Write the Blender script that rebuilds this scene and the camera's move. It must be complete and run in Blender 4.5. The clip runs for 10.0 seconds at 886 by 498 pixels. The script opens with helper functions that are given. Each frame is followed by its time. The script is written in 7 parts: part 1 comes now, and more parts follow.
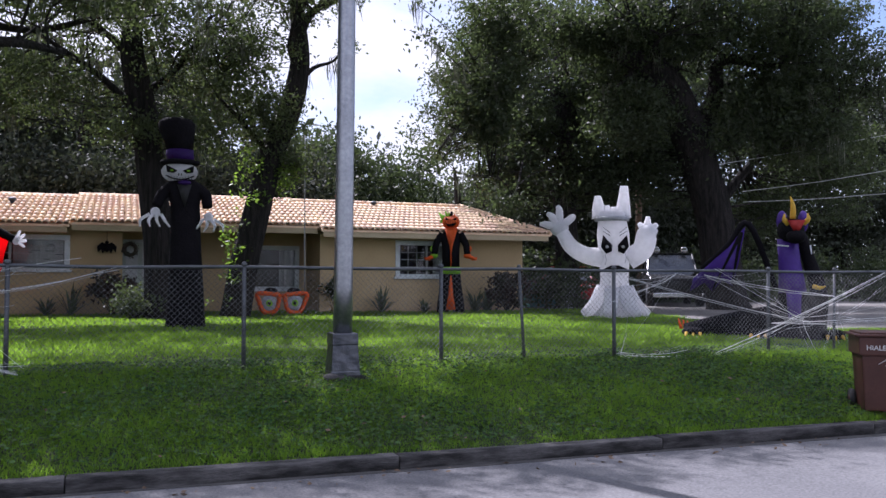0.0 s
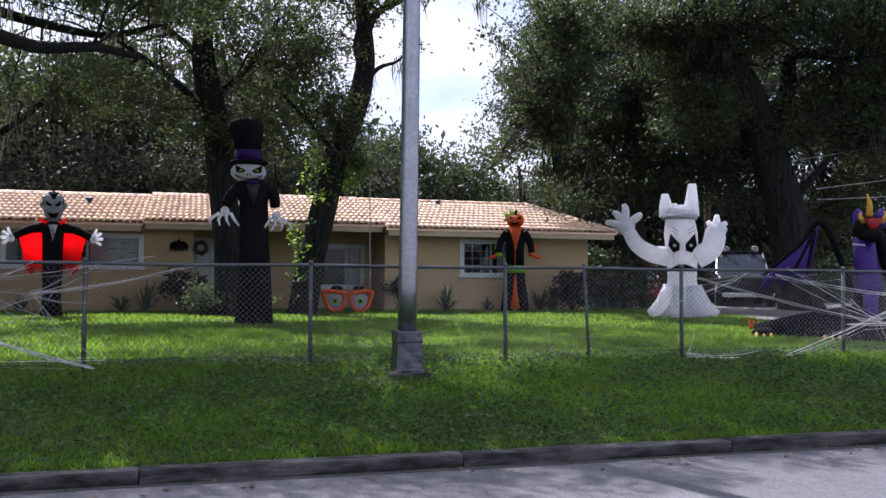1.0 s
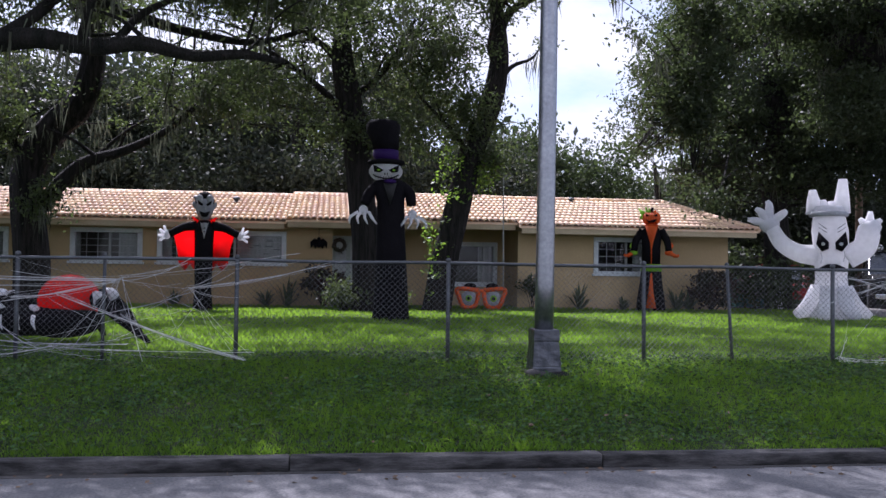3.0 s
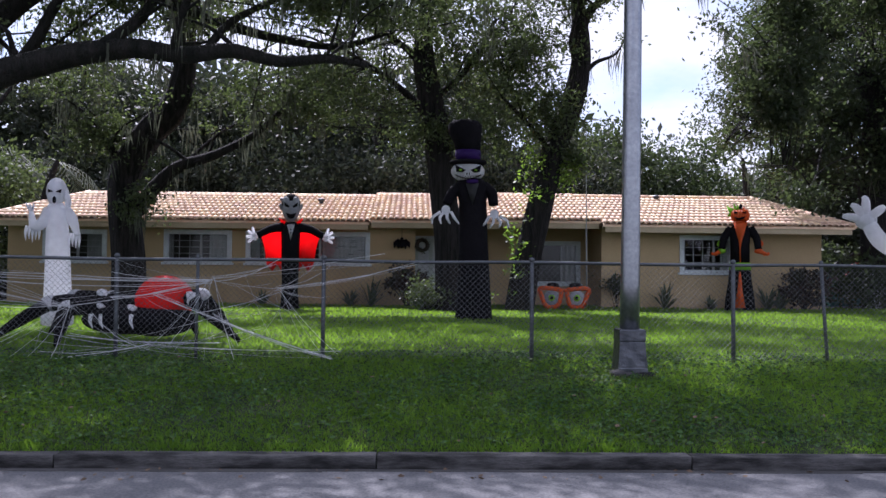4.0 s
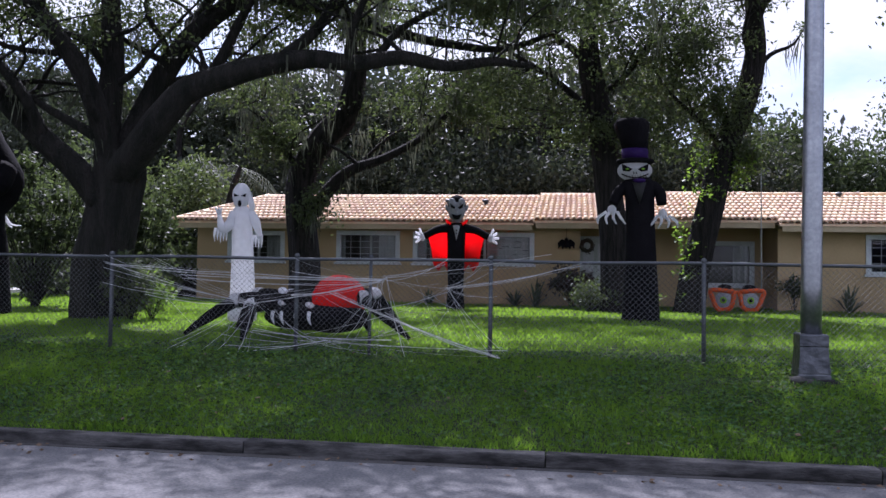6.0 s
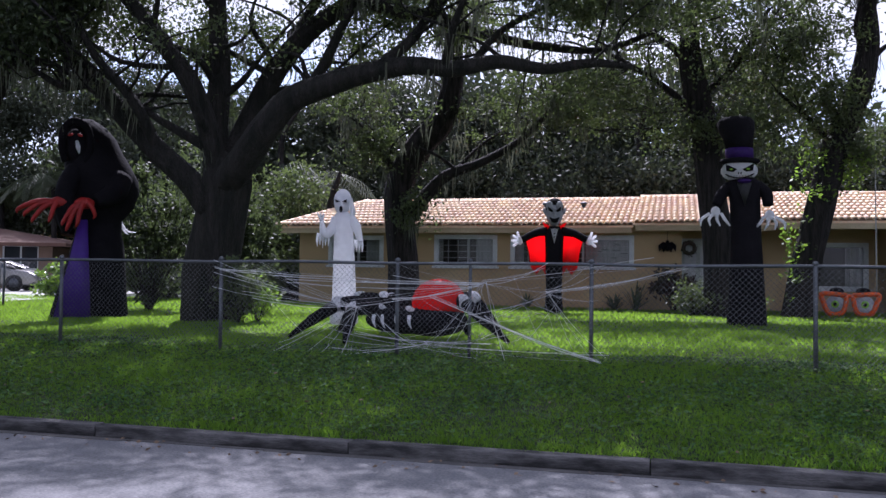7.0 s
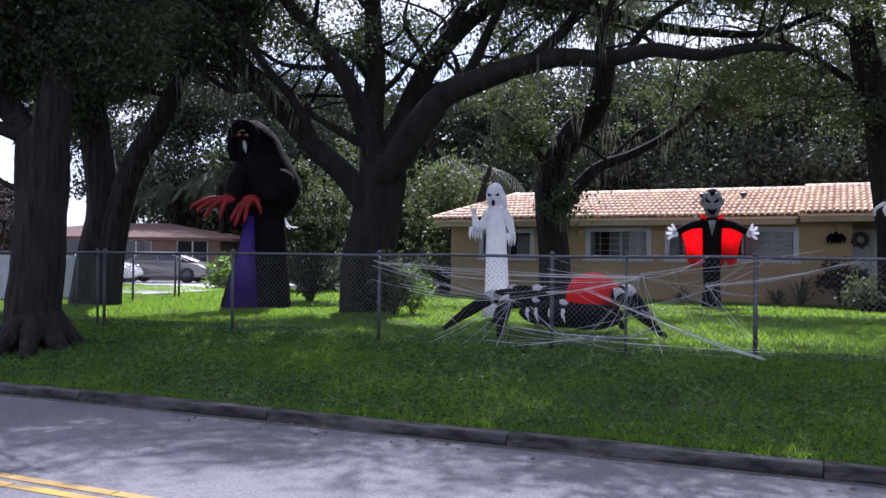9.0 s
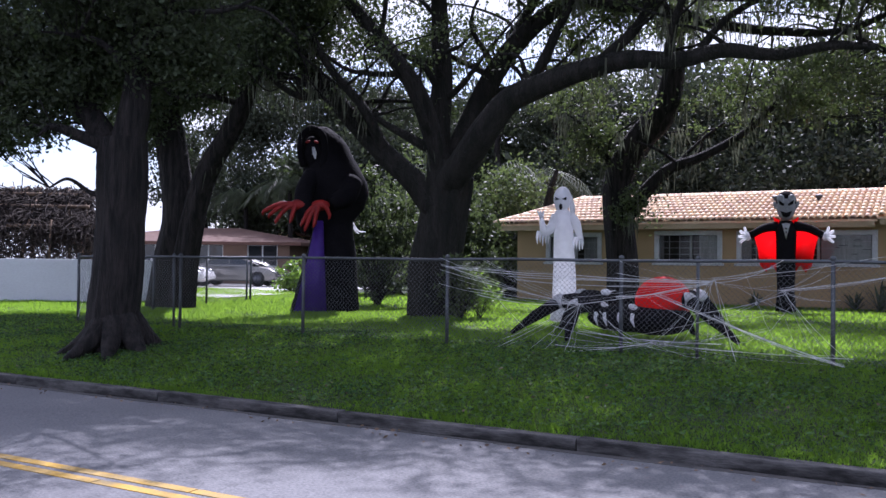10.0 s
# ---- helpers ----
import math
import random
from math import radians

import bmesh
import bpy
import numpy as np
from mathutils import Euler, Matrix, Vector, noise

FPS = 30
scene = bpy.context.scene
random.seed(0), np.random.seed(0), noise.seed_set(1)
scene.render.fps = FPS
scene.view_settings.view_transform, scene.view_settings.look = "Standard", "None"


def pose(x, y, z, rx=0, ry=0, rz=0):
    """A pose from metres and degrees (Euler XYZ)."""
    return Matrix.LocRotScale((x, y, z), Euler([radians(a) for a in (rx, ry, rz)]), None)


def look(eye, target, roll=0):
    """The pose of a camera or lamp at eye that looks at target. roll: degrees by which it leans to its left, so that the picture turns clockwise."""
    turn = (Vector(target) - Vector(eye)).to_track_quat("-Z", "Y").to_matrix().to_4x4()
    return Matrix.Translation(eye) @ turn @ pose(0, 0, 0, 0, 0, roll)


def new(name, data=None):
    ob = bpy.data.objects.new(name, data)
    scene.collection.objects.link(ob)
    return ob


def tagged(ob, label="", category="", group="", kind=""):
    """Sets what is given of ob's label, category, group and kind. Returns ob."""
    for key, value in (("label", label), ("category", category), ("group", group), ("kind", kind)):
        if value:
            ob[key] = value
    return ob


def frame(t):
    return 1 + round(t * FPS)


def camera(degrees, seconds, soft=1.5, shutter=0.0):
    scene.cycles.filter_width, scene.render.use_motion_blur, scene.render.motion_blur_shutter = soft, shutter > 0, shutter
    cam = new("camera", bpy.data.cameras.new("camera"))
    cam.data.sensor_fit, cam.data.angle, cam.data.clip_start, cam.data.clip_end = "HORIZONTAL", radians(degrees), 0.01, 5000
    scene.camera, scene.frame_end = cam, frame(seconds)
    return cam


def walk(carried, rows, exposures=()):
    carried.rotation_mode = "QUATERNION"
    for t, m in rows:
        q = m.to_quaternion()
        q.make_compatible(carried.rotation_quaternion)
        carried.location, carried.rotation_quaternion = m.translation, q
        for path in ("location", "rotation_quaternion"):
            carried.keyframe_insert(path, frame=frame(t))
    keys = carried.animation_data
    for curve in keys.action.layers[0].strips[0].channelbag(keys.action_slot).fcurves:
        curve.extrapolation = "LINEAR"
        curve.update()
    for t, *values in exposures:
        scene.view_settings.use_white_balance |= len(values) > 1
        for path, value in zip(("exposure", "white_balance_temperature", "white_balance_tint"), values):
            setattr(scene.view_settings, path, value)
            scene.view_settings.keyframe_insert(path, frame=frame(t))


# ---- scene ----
cam = camera(53.8, 10.0)
PATH = [
    (0, (-0.648, 0.167, 1.088), (0.034, 2.046, 1.157), 0.2),
    (0.5, (-0.649, 0.165, 1.084), (-0.035, 2.067, 1.149), 0.4),
    (1, (-0.65, 0.157, 1.088), (-0.108, 2.081, 1.153), 0.4),
    (1.5, (-0.674, 0.155, 1.088), (-0.205, 2.098, 1.151), 0.4),
    (2, (-0.696, 0.152, 1.088), (-0.294, 2.11, 1.152), 0.5),
    (2.5, (-0.719, 0.136, 1.089), (-0.385, 2.107, 1.15), 0.8),
    (4, (-0.763, 0.096, 1.095), (-0.698, 2.094, 1.148), 0.6),
    (4.5, (-0.772, 0.09, 1.092), (-0.79, 2.089, 1.146), 0.8),
    (5, (-0.787, 0.062, 1.096), (-0.887, 2.059, 1.144), 0.9),
    (5.5, (-0.798, 0.041, 1.094), (-0.995, 2.031, 1.14), 0.9),
    (7, (-0.851, -0.016, 1.101), (-1.37, 1.915, 1.155), 0.7),
    (7.5, (-0.868, -0.025, 1.094), (-1.479, 1.878, 1.141), 0.6),
    (8, (-0.893, -0.048, 1.1), (-1.581, 1.83, 1.134), 0.7),
    (8.5, (-0.904, -0.061, 1.101), (-1.669, 1.787, 1.133), 0.7),
    (9, (-0.917, -0.083, 1.103), (-1.753, 1.734, 1.137), 0.7),
    (9.5, (-0.92, -0.109, 1.098), (-1.826, 1.674, 1.138), 0.7),
    (10, (-0.93, -0.137, 1.108), (-1.899, 1.612, 1.149), 0.7),
]
walk(cam, [(t, look(eye, target, roll)) for t, eye, target, roll in PATH], exposures=((0.0, 0.76, 5600, 27.0), (5.0, 0.74, 5500, 28.0), (10.0, 0.92, 5400, 30.0)))

# ---- light ----
SUN_EL, SUN_AZ = radians(52), radians(-18)
to_sun = Vector((math.sin(SUN_AZ) * math.cos(SUN_EL), math.cos(SUN_AZ) * math.cos(SUN_EL), math.sin(SUN_EL)))
sun_data = bpy.data.lights.new("sun", "SUN")
sun_data.energy, sun_data.angle, sun_data.color = 5.0, radians(0.53), (1.0, 0.95, 0.86)
sun = new("sun", sun_data)
sun.matrix_world = Matrix.Translation((0, 20, 30)) @ to_sun.to_track_quat("Z", "Y").to_matrix().to_4x4()

world = bpy.data.worlds.new("sky")
scene.world = world
world.use_nodes = True
wn, wl = world.node_tree.nodes, world.node_tree.links
background = wn["Background"]
sky = wn.new("ShaderNodeTexSky")
sky.sky_type, sky.sun_disc, sky.sun_elevation, sky.sun_rotation = "NISHITA", False, SUN_EL, SUN_AZ % (2 * math.pi)
sky.air_density, sky.dust_density, sky.ozone_density = 1.0, 1.6, 1.0
wc = wn.new("ShaderNodeTexCoord")
wm = wn.new("ShaderNodeMapping")
wm.inputs["Scale"].default_value = (1.0, 1.0, 2.6)
cloud = wn.new("ShaderNodeTexNoise")
cloud.inputs["Scale"].default_value, cloud.inputs["Detail"].default_value, cloud.inputs["Roughness"].default_value = 2.6, 7.0, 0.58
cloud_ramp = wn.new("ShaderNodeValToRGB")
cloud_ramp.color_ramp.elements[0].position, cloud_ramp.color_ramp.elements[1].position = 0.385, 0.545
cloud_mix = wn.new("ShaderNodeMix")
cloud_mix.data_type = "RGBA"
cloud_mix.inputs["B"].default_value = (6.6, 6.7, 6.5, 1)
wl.new(wc.outputs["Generated"], wm.inputs["Vector"])
wl.new(wm.outputs["Vector"], cloud.inputs["Vector"])
wl.new(cloud.outputs["Fac"], cloud_ramp.inputs["Fac"])
wl.new(cloud_ramp.outputs["Color"], cloud_mix.inputs["Factor"])
wl.new(sky.outputs["Color"], cloud_mix.inputs["A"])
wl.new(cloud_mix.outputs["Result"], background.inputs["Color"])
background.inputs["Strength"].default_value = 0.10


# ---- materials ----
def mat(name, col, col2=None, rough=0.8, scale=3.0, fine=60.0, bump=0.3, depth=0.01, metal=0.0, vary="", through_light=0.0, tint=None, stretch=(1, 1, 1), contrast=0.35, spec=0.4, amount=0.35, spread_by=0.32):
    """A surface with patches at one scale, grain and relief at another; vary: 'object' or 'island' for piece-to-piece shifts."""
    m = bpy.data.materials.new(name)
    m.use_nodes = True
    n, l = m.node_tree.nodes, m.node_tree.links
    bsdf = n["Principled BSDF"]
    co = n.new("ShaderNodeTexCoord")
    mp = n.new("ShaderNodeMapping")
    mp.inputs["Scale"].default_value = stretch
    l.new(co.outputs["Object"], mp.inputs["Vector"])
    big, small = n.new("ShaderNodeTexNoise"), n.new("ShaderNodeTexNoise")
    for node, s, d in ((big, scale, 5.0), (small, fine, 4.0)):
        node.inputs["Scale"].default_value, node.inputs["Detail"].default_value = s, d
        l.new(mp.outputs["Vector"], node.inputs["Vector"])
    ramp = n.new("ShaderNodeValToRGB")
    ramp.color_ramp.elements[0].position, ramp.color_ramp.elements[1].position = 0.5 - contrast / 2, 0.5 + contrast / 2
    l.new(big.outputs["Fac"], ramp.inputs["Fac"])
    mix = n.new("ShaderNodeMix")
    mix.data_type = "RGBA"
    mix.inputs["A"].default_value = (*col, 1)
    mix.inputs["B"].default_value = (*(col2 or [c * 0.75 for c in col]), 1)
    l.new(ramp.outputs["Color"], mix.inputs["Factor"])
    hsv = n.new("ShaderNodeHueSaturation")
    l.new(mix.outputs["Result"], hsv.inputs["Color"])
    value = n.new("ShaderNodeMapRange")
    value.inputs["To Min"].default_value, value.inputs["To Max"].default_value = 1 - amount, 1 + amount
    l.new(small.outputs["Fac"], value.inputs["Value"])
    last = value.outputs["Result"]
    if vary:
        rnd = n.new("ShaderNodeObjectInfo" if vary == "object" else "ShaderNodeNewGeometry")
        spread = n.new("ShaderNodeMapRange")
        spread.inputs["To Min"].default_value, spread.inputs["To Max"].default_value = 1 - spread_by, 1 + spread_by
        l.new(rnd.outputs["Random" if vary == "object" else "Random Per Island"], spread.inputs["Value"])
        times = n.new("ShaderNodeMath")
        times.operation = "MULTIPLY"
        l.new(last, times.inputs[0])
        l.new(spread.outputs["Result"], times.inputs[1])
        last = times.outputs["Value"]
        hue = n.new("ShaderNodeMapRange")
        hue.inputs["To Min"].default_value, hue.inputs["To Max"].default_value = 0.485, 0.515
        l.new(rnd.outputs["Random" if vary == "object" else "Random Per Island"], hue.inputs["Value"])
        l.new(hue.outputs["Result"], hsv.inputs["Hue"])
    l.new(last, hsv.inputs["Value"])
    l.new(hsv.outputs["Color"], bsdf.inputs["Base Color"])
    bsdf.inputs["Roughness"].default_value, bsdf.inputs["Metallic"].default_value = rough, metal
    bsdf.inputs["Specular IOR Level"].default_value = spec
    if bump:
        bp = n.new("ShaderNodeBump")
        bp.inputs["Strength"].default_value, bp.inputs["Distance"].default_value = bump, depth
        l.new(small.outputs["Fac"], bp.inputs["Height"])
        l.new(bp.outputs["Normal"], bsdf.inputs["Normal"])
    if through_light:
        tr = n.new("ShaderNodeBsdfTranslucent")
        if tint:
            tr.inputs["Color"].default_value = (*tint, 1)
        else:
            l.new(hsv.outputs["Color"], tr.inputs["Color"])
        ms = n.new("ShaderNodeMixShader")
        ms.inputs["Fac"].default_value = through_light
        l.new(bsdf.outputs["BSDF"], ms.inputs[1])
        l.new(tr.outputs["BSDF"], ms.inputs[2])
        l.new(ms.outputs["Shader"], n["Material Output"].inputs["Surface"])
    return m


def glass_mat(name, tint=(0.8, 0.85, 0.85)):
    m = bpy.data.materials.new(name)
    m.use_nodes = True
    n, l = m.node_tree.nodes, m.node_tree.links
    bsdf = n["Principled BSDF"]
    bsdf.inputs["Base Color"].default_value = (*tint, 1)
    bsdf.inputs["Roughness"].default_value, bsdf.inputs["Transmission Weight"].default_value, bsdf.inputs["IOR"].default_value = 0.03, 1.0, 1.3
    return m


M = {
    "lawn": mat("lawn_soil", (0.018, 0.032, 0.011), (0.034, 0.046, 0.016), 0.95, 0.6, 40, 0.6, 0.03),
    "grass": mat("grass_blades", (0.042, 0.088, 0.026), (0.066, 0.115, 0.032), 0.6, 0.5, 9, 0, vary="island", through_light=0.55, tint=(0.30, 0.52, 0.035), spec=0.12),
    "grass_dry": mat("grass_dry_tips", (0.09, 0.13, 0.04), (0.12, 0.15, 0.05), 0.6, 0.5, 9, 0, vary="island", through_light=0.4),
    "weed": mat("broad_weeds", (0.056, 0.112, 0.036), (0.090, 0.150, 0.046), 0.6, 2, 9, 0, vary="island", through_light=0.35, spread_by=0.5, spec=0.15),
    "road": mat("worn_road_concrete", (0.110, 0.110, 0.115), (0.155, 0.154, 0.156), 0.92, 0.55, 42, 0.7, 0.010, contrast=0.5, amount=0.75),
    "gutter_grey": mat("dark_gutter_grey", (0.06, 0.058, 0.055), (0.09, 0.085, 0.08), 0.9, 4, 60),
    "yellow": mat("worn_yellow_road_paint", (0.42, 0.25, 0.03), (0.22, 0.17, 0.08), 0.8, 5, 50, 0.3, 0.003),
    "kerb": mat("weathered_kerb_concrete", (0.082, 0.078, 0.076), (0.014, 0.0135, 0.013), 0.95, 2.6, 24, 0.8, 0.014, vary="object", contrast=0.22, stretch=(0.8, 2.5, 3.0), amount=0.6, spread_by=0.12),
    "concrete": mat("old_concrete", (0.28, 0.27, 0.25), (0.16, 0.15, 0.14), 0.95, 6, 70, 0.5),
    "gravel": mat("grey_gravel_drive", (0.22, 0.208, 0.195), (0.14, 0.13, 0.12), 0.95, 0.8, 30, 0.7, 0.02),
    "drive": mat("pale_concrete_drive", (0.45, 0.44, 0.42), (0.36, 0.35, 0.33), 0.9, 1, 50),
    "steel": mat("galvanised_steel", (0.36, 0.37, 0.39), (0.28, 0.29, 0.31), 0.33, 5, 25, 0.12, 0.006, metal=0.92),
    "rail": mat("dull_galvanised_tube", (0.115, 0.125, 0.135), (0.08, 0.085, 0.09), 0.55, 4, 50, 0.2, 0.003, metal=0.6),
    "wire": mat("galvanised_wire", (0.20, 0.205, 0.21), (0.13, 0.13, 0.13), 0.55, 4, 50, 0, metal=0.5),
    "web": mat("stretched_white_web", (0.88, 0.88, 0.88), (0.78, 0.79, 0.80), 0.7, 3, 30, 0, through_light=0.5),
    "stucco": mat("beige_stucco", (0.48, 0.36, 0.195), (0.42, 0.31, 0.165), 0.95, 0.9, 55, 0.5, 0.012, amount=0.2),
    "soffit": mat("cream_painted_wood", (0.52, 0.43, 0.28), (0.44, 0.35, 0.22), 0.8, 2, 40, 0.2),
    "tile": mat("terracotta_tile", (0.92, 0.71, 0.50), (0.80, 0.52, 0.31), 0.65, 5, 50, 0.3, 0.004, vary="object", contrast=0.5, amount=0.15, spread_by=0.14),
    "tiles": mat("terracotta_tiles", (0.92, 0.71, 0.50), (0.80, 0.52, 0.31), 0.65, 5, 50, 0.3, 0.004, vary="island", contrast=0.5, amount=0.15, spread_by=0.14),
    "frame": mat("pale_window_paint", (0.62, 0.66, 0.66), (0.52, 0.56, 0.57), 0.5, 4, 40, 0.1),
    "muntin": mat("grey_grille_bar", (0.36, 0.37, 0.36), (0.28, 0.29, 0.28), 0.5, 4, 40, 0.1),
    "glass": glass_mat("window_glass"),
    "curtain": mat("pale_curtain_cloth", (0.42, 0.42, 0.40), (0.30, 0.30, 0.29), 0.9, 3, 20, 0.3, stretch=(6, 6, 0.6)),
    # dark colour that stands in for the missing light indoors
    "dark": mat("painted_room_dark", (0.10, 0.09, 0.08), (0.07, 0.065, 0.06), 0.95, 2, 30),
    "door": mat("pale_green_door_paint", (0.50, 0.56, 0.52), (0.44, 0.5, 0.46), 0.5, 3, 30, 0.1),
    "bark": mat("oak_bark", (0.034, 0.028, 0.025), (0.006, 0.0055, 0.005), 0.95, 2.6, 11, 1.0, 0.09, stretch=(5, 5, 0.5), amount=0.9, contrast=0.3),
    "bark_moss": mat("mossy_oak_bark", (0.028, 0.025, 0.021), (0.007, 0.008, 0.005), 0.95, 2.0, 11, 1.0, 0.09, stretch=(3, 3, 0.6), amount=0.9),
    "leaf": mat("oak_leaf", (0.052, 0.066, 0.036), (0.078, 0.092, 0.048), 0.55, 0.5, 6, 0, vary="island", through_light=0.36, tint=(0.13, 0.18, 0.05), spec=0.22, spread_by=0.45),
    # darker copy of the leaf above, shade put into its colour
    "leaf_dark": mat("shade_painted_leaf", (0.034, 0.045, 0.027), (0.050, 0.062, 0.034), 0.55, 0.5, 6, 0, vary="island", through_light=0.34, tint=(0.10, 0.14, 0.045), spec=0.22, spread_by=0.45),
    "leaf_light": mat("young_leaf", (0.07, 0.13, 0.02), (0.11, 0.17, 0.03), 0.45, 0.5, 6, 0, vary="island", through_light=0.5, tint=(0.22, 0.36, 0.04)),
    "leaf_far": mat("distant_leaf", (0.036, 0.043, 0.031), (0.050, 0.057, 0.039), 0.6, 0.2, 3, 0, vary="island", through_light=0.22, tint=(0.06, 0.08, 0.035), spec=0.15, spread_by=0.45),
    "moss": mat("hanging_grey_moss", (0.14, 0.15, 0.10), (0.10, 0.11, 0.075), 0.9, 2, 20, 0, vary="island", through_light=0.35),
    "red_leaf": mat("dark_red_shrub_leaf", (0.05, 0.022, 0.02), (0.035, 0.04, 0.02), 0.45, 2, 8, 0, vary="island", through_light=0.2),
    "blade_leaf": mat("spiky_plant_leaf", (0.09, 0.11, 0.06), (0.06, 0.085, 0.04), 0.5, 3, 20, 0, vary="island", through_light=0.2),
    "black_cloth": mat("black_inflatable_nylon", (0.006, 0.0055, 0.007), (0.010, 0.009, 0.011), 0.85, 3, 16, 0.5, 0.03, spec=0.08),
    "white_cloth": mat("white_inflatable_nylon", (0.86, 0.86, 0.88), (0.80, 0.80, 0.83), 0.6, 3, 10, 0.35, 0.03, through_light=0.62, tint=(0.92, 0.92, 0.93)),
    "violet_cloth": mat("dim_violet_nylon", (0.03, 0.009, 0.085), (0.02, 0.007, 0.06), 0.6, 4, 16, 0.3, 0.02, spec=0.15),
    "steel_dark": mat("dull_cast_metal", (0.060, 0.065, 0.075), (0.125, 0.13, 0.145), 0.40, 7, 9, 0.6, 0.03, metal=0.85),
    "grey_cloth": mat("grey_printed_nylon", (0.40, 0.41, 0.43), (0.30, 0.31, 0.33), 0.6, 5, 16, 0.3, 0.02, through_light=0.15),
    "red_cloth": mat("red_inflatable_nylon", (0.75, 0.02, 0.012), (0.62, 0.015, 0.01), 0.5, 3, 12, 0.4, 0.03, through_light=0.75, tint=(1.0, 0.06, 0.03)),
    "dark_red_cloth": mat("deep_red_inflatable_nylon", (0.34, 0.016, 0.011), (0.24, 0.012, 0.009), 0.55, 3, 12, 0.4, 0.03, through_light=0.1),
    "purple_cloth": mat("purple_inflatable_nylon", (0.060, 0.018, 0.22), (0.045, 0.013, 0.17), 0.55, 3, 12, 0.4, 0.03, through_light=0.1, tint=(0.15, 0.05, 0.5)),
    "orange_cloth": mat("orange_inflatable_nylon", (0.80, 0.13, 0.015), (0.68, 0.10, 0.01), 0.5, 3, 12, 0.4, 0.03, through_light=0.3, tint=(1.0, 0.2, 0.02)),
    "green_cloth": mat("lime_inflatable_nylon", (0.30, 0.62, 0.03), (0.22, 0.5, 0.02), 0.5, 3, 12, 0.4, 0.03, through_light=0.35),
    "yellow_cloth": mat("yellow_inflatable_nylon", (0.75, 0.50, 0.05), (0.62, 0.38, 0.04), 0.5, 3, 12, 0.3, 0.02, through_light=0.3),
    "teal": mat("faded_teal_plastic", (0.05, 0.16, 0.15), (0.035, 0.11, 0.11), 0.6, 3, 40, 0.15, 0.004),
    "bin": mat("brown_bin_plastic", (0.075, 0.028, 0.02), (0.06, 0.022, 0.016), 0.5, 4, 60, 0.15, 0.003),
    "rubber": mat("black_rubber", (0.015, 0.015, 0.015), (0.025, 0.025, 0.025), 0.75, 5, 40, 0.3),
    "print": mat("white_print", (0.75, 0.75, 0.74), (0.62, 0.62, 0.6), 0.6, 9, 60, 0),
    "garden_wall": mat("white_rendered_wall", (0.60, 0.62, 0.64), (0.52, 0.54, 0.56), 0.9, 0.8, 40, 0.3, amount=0.15),
    "silver_paint": mat("silver_car_paint", (0.24, 0.235, 0.23), (0.2, 0.195, 0.19), 0.25, 2, 80, 0, metal=0.6, amount=0.1),
    "white_paint": mat("white_car_paint", (0.75, 0.75, 0.75), (0.7, 0.7, 0.7), 0.25, 2, 80, 0, amount=0.1),
    "black_paint": mat("black_truck_paint", (0.02, 0.02, 0.022), (0.03, 0.03, 0.03), 0.25, 2, 80, 0, amount=0.1),
    "car_glass": mat("dark_car_glass", (0.02, 0.025, 0.03), (0.03, 0.035, 0.04), 0.06, 2, 20, 0, spec=0.8),
    "chrome": mat("bright_metal", (0.6, 0.6, 0.6), (0.5, 0.5, 0.5), 0.2, 4, 40, 0, metal=1.0),
    "red_lens": mat("red_lamp_lens", (0.5, 0.02, 0.02), (0.4, 0.02, 0.02), 0.2, 4, 40, 0),
    "thatch": mat("dead_palm_thatch", (0.06, 0.046, 0.038), (0.028, 0.022, 0.019), 0.95, 3, 20, 0.6, vary="island"),
    "wood": mat("weathered_wood", (0.20, 0.14, 0.09), (0.12, 0.08, 0.055), 0.85, 3, 30, 0.4, stretch=(1, 1, 6)),
    "brown_roof": mat("brown_shingle_roof", (0.115, 0.062, 0.045), (0.09, 0.048, 0.035), 0.9, 1.0, 25, 0.5, 0.02),
    "brown_wall": mat("brown_rendered_wall", (0.22, 0.15, 0.11), (0.17, 0.115, 0.085), 0.9, 1, 30, 0.3),
    "yellow_wall": mat("yellow_rendered_wall", (0.62, 0.46, 0.20), (0.55, 0.40, 0.17), 0.9, 1, 30, 0.3),
    "flag": mat("faded_flag_cloth", (0.45, 0.12, 0.14), (0.18, 0.18, 0.32), 0.8, 6, 30, 0.2, through_light=0.3),
}

# ---- geometry helpers ----
RNG = np.random.default_rng(7)


def np_mesh(name, verts, faces):
    verts, faces = np.asarray(verts, np.float32), np.asarray(faces, np.int32)
    me = bpy.data.meshes.new(name)
    me.vertices.add(len(verts))
    me.vertices.foreach_set("co", verts.ravel())
    me.loops.add(faces.size)
    me.loops.foreach_set("vertex_index", faces.ravel())
    me.polygons.add(len(faces))
    me.polygons.foreach_set("loop_start", np.arange(0, faces.size, faces.shape[1], dtype=np.int32))
    me.update(calc_edges=True)
    return me


